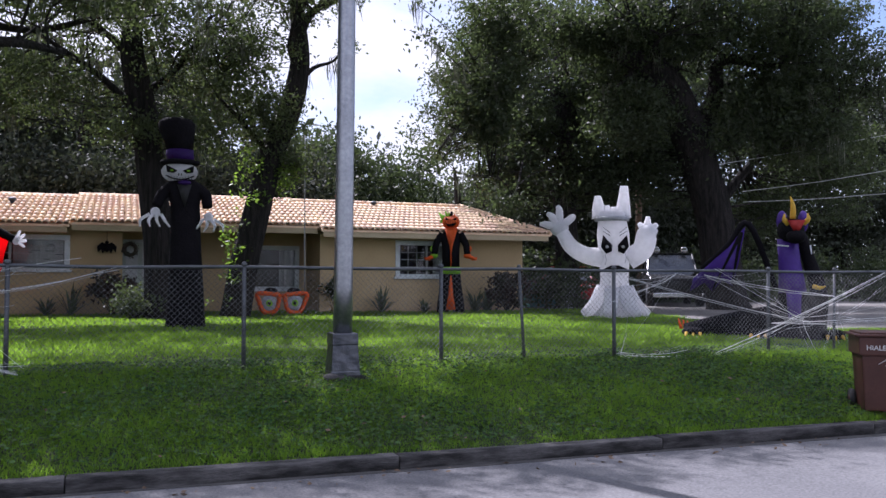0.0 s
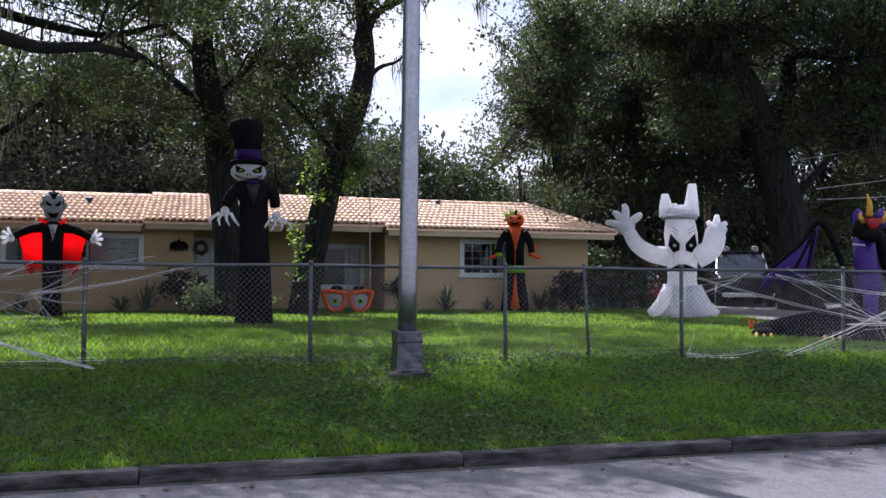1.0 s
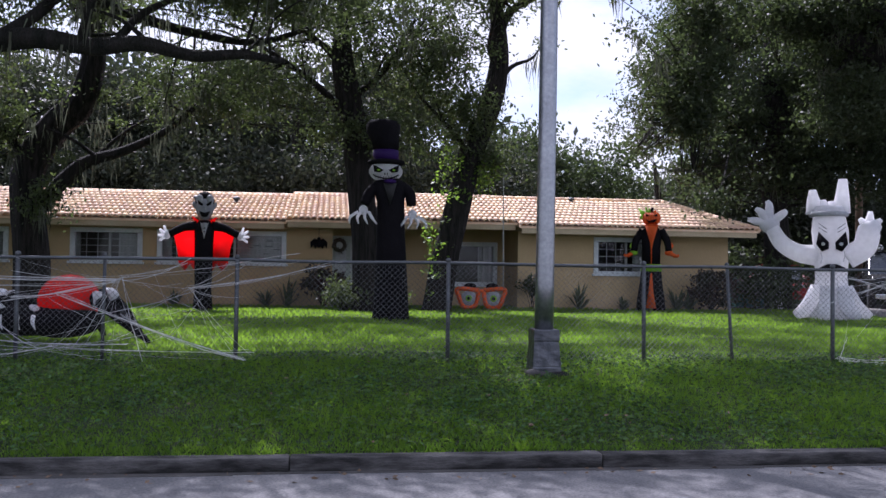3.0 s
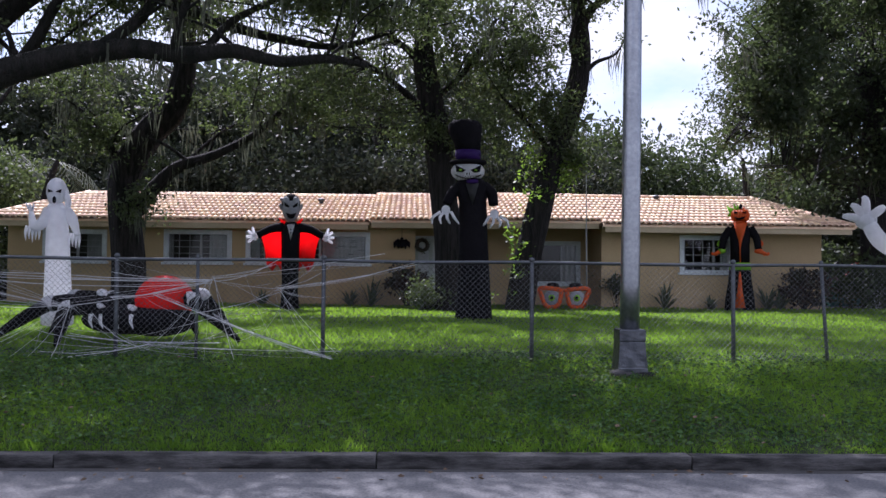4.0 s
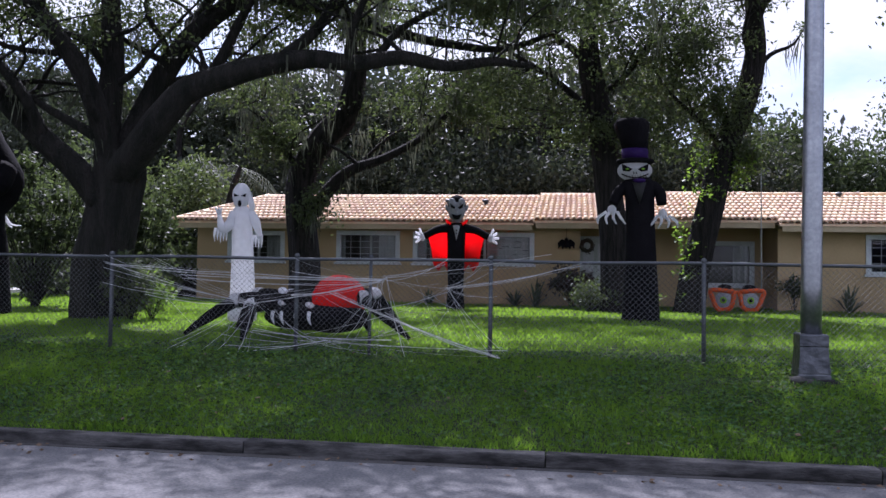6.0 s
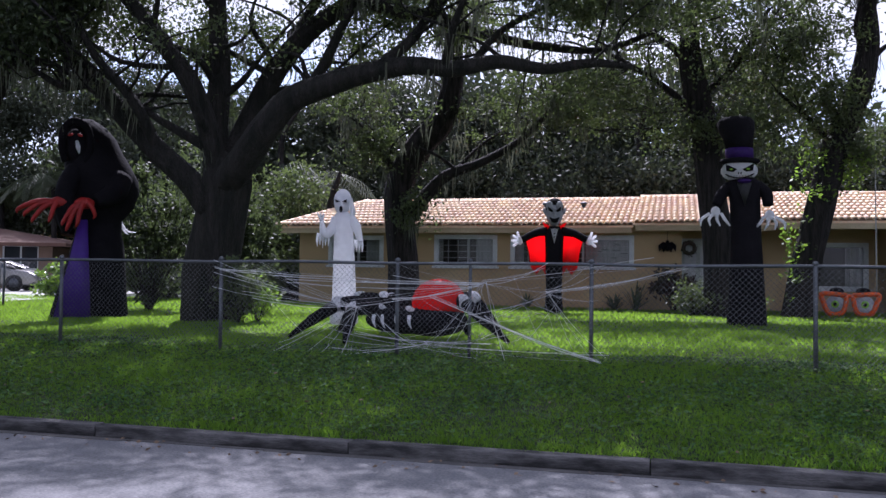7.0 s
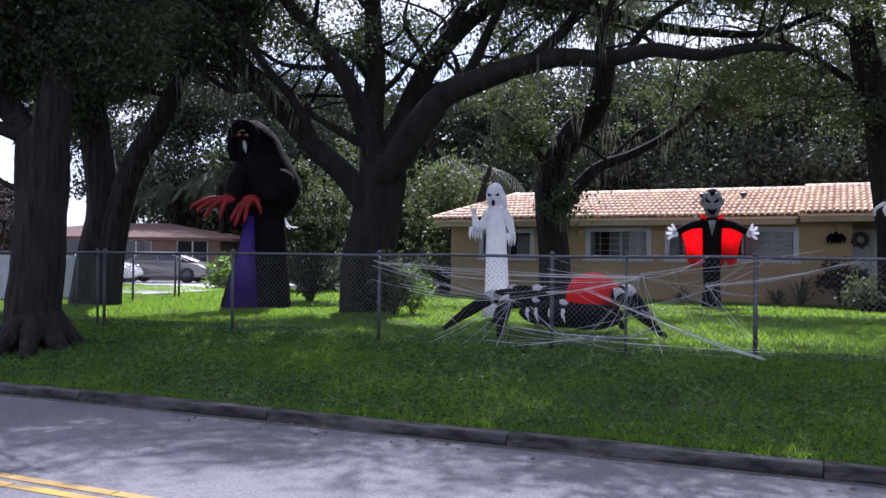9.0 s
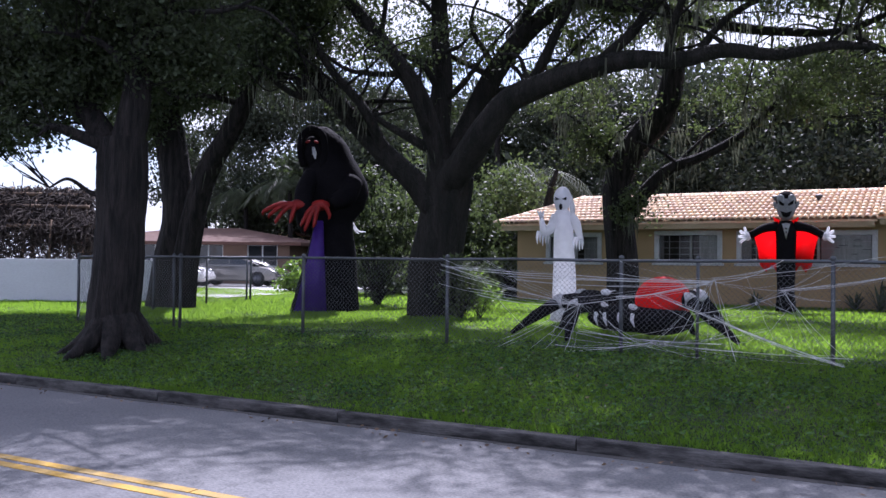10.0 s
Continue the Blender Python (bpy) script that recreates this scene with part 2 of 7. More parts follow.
class Geo:
    """Collects shapes with a material each, and makes them one mesh."""

    def __init__(self):
        self.v, self.f, self.m, self.n = [], [], [], 0

    def add(self, shape, m=0):
        v, f = shape
        self.v.append(np.asarray(v, float))
        for face in (f.tolist() if hasattr(f, "tolist") else f):
            self.f.append([i + self.n for i in face])
            self.m.append(m)
        self.n += len(v)
        return self

    def ob(self, name, mats, parent=None, label="", smooth=True):
        me = bpy.data.meshes.new(name)
        me.from_pydata(np.concatenate(self.v).tolist(), [], self.f)
        me.polygons.foreach_set("material_index", self.m)
        me.polygons.foreach_set("use_smooth", [smooth] * len(self.f))
        for k in mats:
            me.materials.append(M[k])
        me.update()
        o = new(name, me)
        o.parent = parent
        if label:
            tagged(o, label)
        return o


def curve_points(points, per=5):
    """A smooth line through the points (Catmull-Rom)."""
    p = np.asarray(points, float)
    if len(p) < 3:
        return np.array([p[0] + (p[-1] - p[0]) * s for s in np.linspace(0, 1, per + 1)])
    q = np.concatenate([[2 * p[0] - p[1]], p, [2 * p[-1] - p[-2]]])
    out = []
    for i in range(1, len(q) - 2):
        a, b, c, d = q[i - 1], q[i], q[i + 1], q[i + 2]
        for s in np.linspace(0, 1, per, endpoint=False):
            out.append(0.5 * (2 * b + (c - a) * s + (2 * a - 5 * b + 4 * c - d) * s * s + (3 * b - a - 3 * c + d) * s ** 3))
    out.append(p[-1])
    return np.array(out)


def tube(points, radii, sides=10, per=5, rough=0.0, flat=1.0):
    """A round tube along a smooth line; radii run evenly along it; closed at the ends."""
    line = curve_points(points, per) if per > 1 else np.asarray(points, float)
    rad = np.interp(np.linspace(0, 1, len(line)), np.linspace(0, 1, len(radii)), radii)
    tang = np.gradient(line, axis=0)
    tang /= np.linalg.norm(tang, axis=1)[:, None] + 1e-9
    side = np.cross(tang[0], (0, 1, 0) if abs(tang[0][1]) < 0.8 else (1, 0, 0))
    verts = []
    ridge, wander = (RNG.random(sides) - 0.5) * 1.6, np.zeros(sides)
    for c, t, r in zip(line, tang, rad):
        side = side - t * (side @ t)
        side /= np.linalg.norm(side) + 1e-9
        up = np.cross(t, side)
        a = np.linspace(0, 2 * math.pi, sides, endpoint=False)
        wander = 0.92 * wander + 0.4 * (RNG.random(sides) - 0.5)
        k = r * (1 + rough * (ridge + wander))
        verts.append(c + (np.cos(a) * k)[:, None] * side + (np.sin(a) * k * flat)[:, None] * up)
    n, s = len(line), sides
    faces = [[i * s + j, i * s + (j + 1) % s, (i + 1) * s + (j + 1) % s, (i + 1) * s + j] for i in range(n - 1) for j in range(s)]
    faces += [list(range(s))[::-1], [(n - 1) * s + j for j in range(s)]]
    return np.concatenate(verts), faces


def ball(c, r, turn=0.0, u=14, w=9):
    """An ellipsoid at c with the radii r, leaning by turn degrees in the x-z plane."""
    rx, ry, rz = r if hasattr(r, "__len__") else (r, r, r)
    v = [(0, 0, -rz)]
    for i in range(1, w):
        b = math.pi * i / w - math.pi / 2
        v += [(rx * math.cos(b) * math.cos(a), ry * math.cos(b) * math.sin(a), rz * math.sin(b)) for a in np.linspace(0, 2 * math.pi, u, endpoint=False)]
    v.append((0, 0, rz))
    v = np.array(v)
    t = radians(turn)
    v = np.stack([v[:, 0] * math.cos(t) + v[:, 2] * math.sin(t), v[:, 1], -v[:, 0] * math.sin(t) + v[:, 2] * math.cos(t)], 1) + np.array(c)
    f = [[0, 1 + (j + 1) % u, 1 + j] for j in range(u)]
    f += [[1 + i * u + j, 1 + i * u + (j + 1) % u, 1 + (i + 1) * u + (j + 1) % u, 1 + (i + 1) * u + j] for i in range(w - 2) for j in range(u)]
    last = len(v) - 1
    f += [[last, last - u + j, last - u + (j + 1) % u] for j in range(u)]
    return v, f


def loft(rings, sides=18, fold=0.0):
    """Rings (x, y, z, rx, ry) stacked into a skin; fold: pleats."""
    v, a = [], np.linspace(0, 2 * math.pi, sides, endpoint=False)
    for x, y, z, rx, ry in rings:
        k = 1 + fold * np.cos(a * (sides // 3))
        v.append(np.stack([x + rx * np.cos(a) * k, y + ry * np.sin(a) * k, np.full(sides, z)], 1))
    n = len(rings)
    f = [[i * sides + j, i * sides + (j + 1) % sides, (i + 1) * sides + (j + 1) % sides, (i + 1) * sides + j] for i in range(n - 1) for j in range(sides)]
    f += [list(range(sides))[::-1], [(n - 1) * sides + j for j in range(sides)]]
    return np.concatenate(v), f


def box(x0, x1, y0, y1, z0, z1, b=0.0):
    """A block, its vertical and level edges cut by b."""
    if b <= 0:
        v = [(x, y, z) for z in (z0, z1) for y in (y0, y1) for x in (x0, x1)]
        return np.array(v, float), [[0, 2, 3, 1], [4, 5, 7, 6], [0, 1, 5, 4], [2, 6, 7, 3], [0, 4, 6, 2], [1, 3, 7, 5]]
    bm = bmesh.new()
    bmesh.ops.create_cube(bm, size=1)
    for p in bm.verts:
        p.co = Vector(((x0 + x1) / 2 + p.co.x * (x1 - x0), (y0 + y1) / 2 + p.co.y * (y1 - y0), (z0 + z1) / 2 + p.co.z * (z1 - z0)))
    bmesh.ops.bevel(bm, geom=bm.edges[:], offset=b, segments=2, affect="EDGES", profile=0.6)
    bm.verts.index_update()
    out = np.array([p.co[:] for p in bm.verts]), [[p.index for p in f.verts] for f in bm.faces]
    bm.free()
    return out


def prism(outline, y0, y1):
    """An outline in x-z, pushed from y0 to y1."""
    n = len(outline)
    v = [(x, y, z) for y in (y0, y1) for x, z in outline]
    return np.array(v, float), [list(range(n)), list(range(n, 2 * n))[::-1]] + [[i, n + i, n + (i + 1) % n, (i + 1) % n] for i in range(n)]


def bars(p, q, r):
    """Many thin three-sided rods from p to q, as arrays."""
    p, q = np.asarray(p, float), np.asarray(q, float)
    r = np.broadcast_to(np.asarray(r, float), (len(p),))[:, None]
    t = q - p
    t /= np.linalg.norm(t, axis=1)[:, None] + 1e-9
    s = np.cross(t, np.where(np.abs(t[:, 2:]) < 0.9, (0.0, 0, 1), (1.0, 0, 0)))
    s /= np.linalg.norm(s, axis=1)[:, None] + 1e-9
    u = np.cross(t, s)
    ring = [r * (math.cos(a) * s + math.sin(a) * u) for a in (0, 2.0944, 4.1888)]
    v = np.stack([p + k for k in ring] + [q + k for k in ring], 1).reshape(-1, 3)
    b = (np.arange(len(p)) * 6)[:, None, None]
    f = (b + np.array([[0, 1, 4, 3], [1, 2, 5, 4], [2, 0, 3, 5]])[None]).reshape(-1, 4)
    return v, f


def stuff(name, verts, faces, material, parent=None, label="", smooth=False):
    me = np_mesh(name, verts, faces)
    me.materials.append(M[material])
    if smooth:
        me.polygons.foreach_set("use_smooth", [True] * len(me.polygons))
    o = new(name, me)
    o.parent = parent
    if label:
        tagged(o, label)
    return o


def group_at(name, place, label, category, turn=0.0, group="", kind=""):
    """An empty at a thing's base, for its parts."""
    e = new(name)
    e.matrix_world = pose(*place, 0, 0, turn)
    return tagged(e, label, category, group, kind)


def ground_z(y):
    return np.interp(y, [-40, 7.50, 7.51, 7.57, 7.64, 9.0, 10.8, 16, 24, 60], [-0.75, -0.75, -0.50, -0.465, -0.43, -0.22, 0.0, 0.09, 0.14, 0.14])


def leaves(centres, size, flat=0.6, droop=0.3):
    """A lozenge leaf at each centre, turned at random."""
    n = len(centres)
    a, tilt = RNG.random(n) * 2 * math.pi, RNG.normal(0, flat, n)
    along = np.stack([np.cos(a) * np.cos(tilt), np.sin(a) * np.cos(tilt), np.sin(tilt) - droop], 1)
    along /= np.linalg.norm(along, axis=1)[:, None]
    across = np.cross(along, RNG.normal(0, 1, (n, 3)) + (0, 0, 0.9))
    across /= np.linalg.norm(across, axis=1)[:, None] + 1e-9
    s = (size * (0.65 + 0.7 * RNG.random(n)))[:, None]
    v = np.stack([centres - along * s * 0.5, centres + across * s * 0.24, centres + along * s * 0.5, centres - across * s * 0.24], 1).reshape(-1, 3)
    return v, np.arange(4 * n).reshape(-1, 4)


# ---- ground, road, kerb ----
def sheet(name, material, xs, ys, lift, label, category, height=ground_z, wob=0.0):
    gx, gy = np.meshgrid(xs, ys)
    gz = height(gy) + lift + wob * np.sin(gx * 1.7 + gy) * np.sin(gy * 1.3 - gx * 0.6)
    v = np.stack([gx, gy, gz], -1).reshape(-1, 3)
    n, k = len(xs), len(ys)
    f = np.array([[j * n + i, j * n + i + 1, (j + 1) * n + i + 1, (j + 1) * n + i] for j in range(k - 1) for i in range(n - 1)])
    return tagged(stuff(name, v, f, material, smooth=True), label, category, kind="structure")


sheet("ground", "lawn", [-400, -120, -60, *range(-40, 41, 2), 60, 120, 400],
      [-300, -60, -20, 0, 7.50, 7.51, 7.57, 7.64, 8, 8.5, 9, 9.5, 10, 10.8, 12, 14, 16, 18, 20, 22, 24, 30, 45, 80, 150, 600], 0.0, "green lawn sloping up from the kerb, reaching far out", "ground")
sheet("road", "road", [-300, -60, *range(-40, 31, 2), 60, 300], [-3, 0, 2, 4, 6, 7.2, 7.405], 0.0, "worn pale grey road surface with dappled shade", "road",
      height=lambda y: np.interp(y, [-3, 2.2, 7.4], [-0.51, -0.48, -0.553]))
line_z = lambda y: np.interp(y, [2.2, 7.4], [-0.48, -0.553])
for y in (4.30, 4.48):
    g = Geo()
    x = -40.0
    while x < 30:
        k = 2.4 + 1.2 * RNG.random()
        g.add(box(x, x + k - 0.015, y - 0.05, y + 0.05, line_z(y) - 0.02, line_z(y) + 0.006))
        x += k
    tagged(g.ob("road_marking", ["yellow"], smooth=False), "worn yellow centre line painted on the road", "road marking", kind="structure")

kerb = group_at("kerb", (0, 7.5, -0.6), "weathered concrete kerb between lawn and road", "kerb", kind="structure")
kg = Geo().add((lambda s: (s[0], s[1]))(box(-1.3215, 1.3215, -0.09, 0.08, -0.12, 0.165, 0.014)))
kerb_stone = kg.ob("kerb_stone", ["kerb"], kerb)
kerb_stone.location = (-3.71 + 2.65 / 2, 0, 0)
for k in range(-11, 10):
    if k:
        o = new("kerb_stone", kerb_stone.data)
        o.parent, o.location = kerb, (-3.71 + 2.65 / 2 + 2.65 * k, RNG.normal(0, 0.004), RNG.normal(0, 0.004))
g = Geo()
for k in range(-30, 24):
    x, w = k * 1.5, 0.05 + 0.05 * RNG.random()
    g.add(box(x, x + 1.5, 7.405 - w, 7.41, -0.58, -0.546))
tagged(g.ob("gutter_dirt", ["gutter_grey"], smooth=False), "dark line along the kerb foot", "gutter", kind="structure")

# drives
ys = np.linspace(14.6, 31, 18)
left_edge = np.interp(ys, [14.6, 17.5, 19.3, 22, 24.5, 31], [12.6, 12.4, 12.8, 13.4, 12.6, 11.8])
v = np.array([(x, y, ground_z(y) + 0.012) for y, e in zip(ys, left_edge) for x in (e, e + 2, e + 6, 40)])
f = np.array([[4 * j + i, 4 * j + i + 1, 4 * j + i + 5, 4 * j + i + 4] for j in range(len(ys) - 1) for i in range(3)])
tagged(stuff("gravel_drive", v, f, "gravel", smooth=True), "grey gravel drive under the oak trees", "driveway", kind="structure")
v = np.array([(-40, 19.5, 0), (-18.9, 18.9, 0), (-21.5, 32, 0), (-40, 33, 0)], float)
v[:, 2] = ground_z(v[:, 1]) + 0.03
tagged(stuff("concrete_drive", v, np.array([[0, 1, 2, 3]]), "drive"), "pale concrete drive with parked cars", "driveway", kind="structure")


# ---- house ----
def wall_cells(x0, x1, z0, z1, y, thick, openings):
    """A wall along x with openings (x0, x1, z0, z1) cut right through."""
    xs = sorted({x0, x1, *[v for o in openings for v in o[:2]]})
    zs = sorted({z0, z1, *[v for o in openings for v in o[2:]]})
    nx, nz = len(xs), len(zs)
    solid = {(i, j): not any(o[0] <= (xs[i] + xs[i + 1]) / 2 <= o[1] and o[2] <= (zs[j] + zs[j + 1]) / 2 <= o[3] for o in openings) for i in range(nx - 1) for j in range(nz - 1)}
    v = [(x, yy, z) for yy in (y, y + thick) for z in zs for x in xs]
    at = lambda i, j, k: k * nx * nz + j * nx + i
    f = []
    for (i, j), full in solid.items():
        if full:
            f += [[at(i, j, 0), at(i + 1, j, 0), at(i + 1, j + 1, 0), at(i, j + 1, 0)], [at(i, j, 1), at(i, j + 1, 1), at(i + 1, j + 1, 1), at(i + 1, j, 1)]]
            for di, dj, p, q in ((-1, 0, (i, j), (i, j + 1)), (1, 0, (i + 1, j + 1), (i + 1, j)), (0, -1, (i + 1, j), (i, j)), (0, 1, (i, j + 1), (i + 1, j + 1))):
                if not solid.get((i + di, j + dj), False):
                    f.append([at(*p, 0), at(*q, 0), at(*q, 1), at(*p, 1)])
    return Geo().add((np.array(v, float), f))


HZ = 0.05
house = group_at("house", (0, 26, 0.1), "long low beige stucco house with a terracotta tile roof", "house")
WIN = {"w5": (-10.98, -9.36, 1.32, 2.10, 24.6), "w4": (-7.66, -5.92, 1.32, 2.13, 24.6), "w3": (-5.40, -2.08, 1.32, 2.11, 24.6),
       "w2": (2.75, 4.15, 0.80, 1.98, 26.2), "w1": (6.72, 8.50, 1.18, 2.12, 24.3)}
DOOR = (-0.75, 0.2, HZ, 2.1)


def house_part(g, name, mats, label="", smooth=False, parent=None):
    o = g.ob(name, mats, None, label, smooth)
    o.parent = parent or house
    o.matrix_parent_inverse = house.matrix_world.inverted() if parent is None else Matrix.Identity(4)
    return o


house_part(wall_cells(-12.0, -0.74, HZ, 2.50, 24.6, 0.2, [WIN[k][:4] for k in ("w5", "w4", "w3")]), "wall", ["stucco"])
house_part(wall_cells(4.45, 10.68, HZ, 2.50, 24.3, 0.2, [WIN["w1"][:4]]), "wall", ["stucco"])
house_part(wall_cells(-0.74, 4.45, HZ, 2.78, 26.2, 0.2, [WIN["w2"][:4], DOOR]), "wall", ["stucco"])
house_part(Geo().add(box(-0.94, -0.74, 24.8, 26.2, HZ, 2.50)), "wall", ["stucco"])
house_part(Geo().add(box(4.45, 4.65, 24.5, 26.2, HZ, 2.50)), "wall", ["stucco"])
house_part(Geo().add(box(-12.0, -11.8, 24.8, 33, HZ, 2.45)), "wall", ["stucco"])
house_part(Geo().add(box(10.48, 10.68, 24.5, 33, HZ, 2.45)), "wall", ["stucco"])
house_part(Geo().add(box(-11.8, 10.48, 32.8, 33, HZ, 2.4)), "wall", ["stucco"])
# added sheet behind the windows; its dark colour paints the rooms' shade
house_part(Geo().add(box(-11.8, 10.48, 28.4, 28.5, HZ, 2.5)), "room_shade_sheet", ["dark"])
house_part(Geo().add(box(-0.94, 4.65, 24.1, 26.3, 0.02, 0.12)), "porch_slab", ["concrete"])

SLOPE = 0.238
SECTIONS = [(-12.45, -2.0, 23.95, 2.43, 28.4), (-2.0, 1.6, 23.95, 2.49, 28.4), (1.6, 4.35, 23.9, 2.53, 28.4), (4.35, 11.25, 23.55, 2.43, 28.4)]


def tile_shape(n=6):
    """One barrel tile: an arch beside a shallow pan, 0.16 m by 0.55 m, lower end forward and raised."""
    prof = [(-0.125, 0.0), (-0.095, 0.006)] + [(0.015 - 0.11 * math.cos(a), 0.006 + 0.062 * math.sin(a)) for a in np.linspace(0.15, math.pi - 0.1, n)] + [(0.125, 0.002)]
    k = len(prof)
    prof = [(x * 0.64, z) for x, z in prof]
    v = [(x, -0.01, z + 0.04) for x, z in prof] + [(x, 0.54, z) for x, z in prof] + [(x, -0.01, z + 0.004) for x, z in prof]
    f = [[i, i + 1, k + i + 1, k + i] for i in range(k - 1)] + [[2 * k + i, 2 * k + i + 1, i + 1, i] for i in range(k - 1)]
    return np.array(v, float), f


tv, tf = tile_shape()
tile_mesh = bpy.data.meshes.new("roof_tile")
tile_mesh.from_pydata(tv.tolist(), [], tf)
tile_mesh.polygons.foreach_set("use_smooth", [True] * len(tf))
tile_mesh.materials.append(M["tile"])
for x0, x1, y0, z0, y1 in SECTIONS:
    rise = (y1 - y0) * SLOPE
    hip0, hip1 = (1.2 if x0 < -12 else 0), (1.0 if x1 > 11 else 0)
    t = 0.06
    g = Geo().add((np.array([(x0, y0, z0 - t), (x1, y0, z0 - t), (x1 - hip1, y1, z0 + rise - t), (x0 + hip0, y1, z0 + rise - t), (x0, y0, z0), (x1, y0, z0), (x1 - hip1, y1, z0 + rise), (x0 + hip0, y1, z0 + rise)]),
                   [[3, 2, 1, 0], [4, 5, 6, 7], [0, 1, 5, 4], [2, 3, 7, 6], [3, 0, 4, 7], [1, 2, 6, 5]]))
    yb = 2 * y1 - y0
    g.add((np.array([(x0 + hip0, y1, z0 + rise), (x1 - hip1, y1, z0 + rise), (x1, yb, z0), (x0, yb, z0), (x0, y0, z0 - 0.01), (x1, y0, z0 - 0.01)]), [[0, 1, 2, 3], [0, 3, 4], [1, 5, 2]]))
    roof = house_part(g, "roof", ["tiles"])
    house_part(Geo().add(box(x0 + 0.05, x1 - 0.05, y0 + 0.03, y0 + 0.07, z0 - 0.20, z0 - 0.05)).add(box(x0 + 0.05, x1 - 0.05, y0 + 0.07, y0 + 0.95, z0 - 0.09, z0 - 0.065)), "fascia", ["soffit"])
    ang, rows, cols = math.atan(SLOPE), int((y1 - y0) / math.cos(math.atan(SLOPE)) / 0.50), int((x1 - x0) / 0.16)
    single = x1 > 11
    gv, gf, cnt = [], [], 0
    for j in range(rows):
        for i in range(cols):
            x = x0 + (i + 0.5) * (x1 - x0) / cols
            d = j * 0.50 - 0.05
            y, z = y0 + d * math.cos(ang), z0 + d * math.sin(ang) + 0.012
            share = (y - y0) / (y1 - y0)
            if x < x0 + hip0 * share + 0.05 or x > x1 - hip1 * share - 0.05:
                continue
            m = pose(x, y, z, math.degrees(ang) + RNG.normal(0, 0.4), RNG.normal(0, 0.5), RNG.normal(0, 0.6))
            if single and cnt < 300:
                o = new("roof_tile", tile_mesh)
                o.parent = roof
                o.matrix_basis = m
            else:
                mm = np.array(m)
                gv.append(tv @ mm[:3, :3].T + mm[:3, 3])
                gf.append(np.array(tf) + cnt * len(tv))
                cnt += 1
                continue
            cnt = cnt + 1 if not single else cnt
    if gv:
        o = stuff("roof_tiles", np.concatenate(gv), np.concatenate([np.array(tf) + q * len(tv) for q in range(len(gv))]), "tiles", house, smooth=True)
        o.matrix_parent_inverse = house.matrix_world.inverted()
        tagged(o, kind="stuff")
    # ridge caps
    g, x = Geo(), x0 + hip0
    while x < x1 - hip1 - 0.1:
        k = min(0.42, x1 - hip1 - x)
        g.add(tube([(x, y1, z0 + rise + 0.0), (x + k + 0.03, y1, z0 + rise + 0.015)], [0.10, 0.085], 10, 2))
        x += k
    for hip, xa, xb in ((hip0, x0, x0 + hip0), (hip1, x1, x1 - hip1)):
        if hip:
            for s in np.arange(0, 1, 0.085):
                p = lambda q: (xa + (xb - xa) * q, y0 + (y1 - y0) * q, z0 + rise * q + 0.03)
                g.add(tube([p(s), p(s + 0.09)], [0.09, 0.075], 8, 2))
    house_part(g, "ridge_tiles", ["tiles"], smooth=True)
# a roof vent and two small stacks
for x, y, z in ((6.9, 27.6, 3.42), (-4.75, 26.6, 3.1), (-3.6, 26.6, 3.1)):
    house_part(Geo().add(tube([(x, y, z - 0.25), (x, y, z + 0.12)], [0.06, 0.06], 10, 2)).add(ball((x, y, z + 0.14), (0.11, 0.11, 0.06))), "roof_vent", ["rail"], smooth=True)


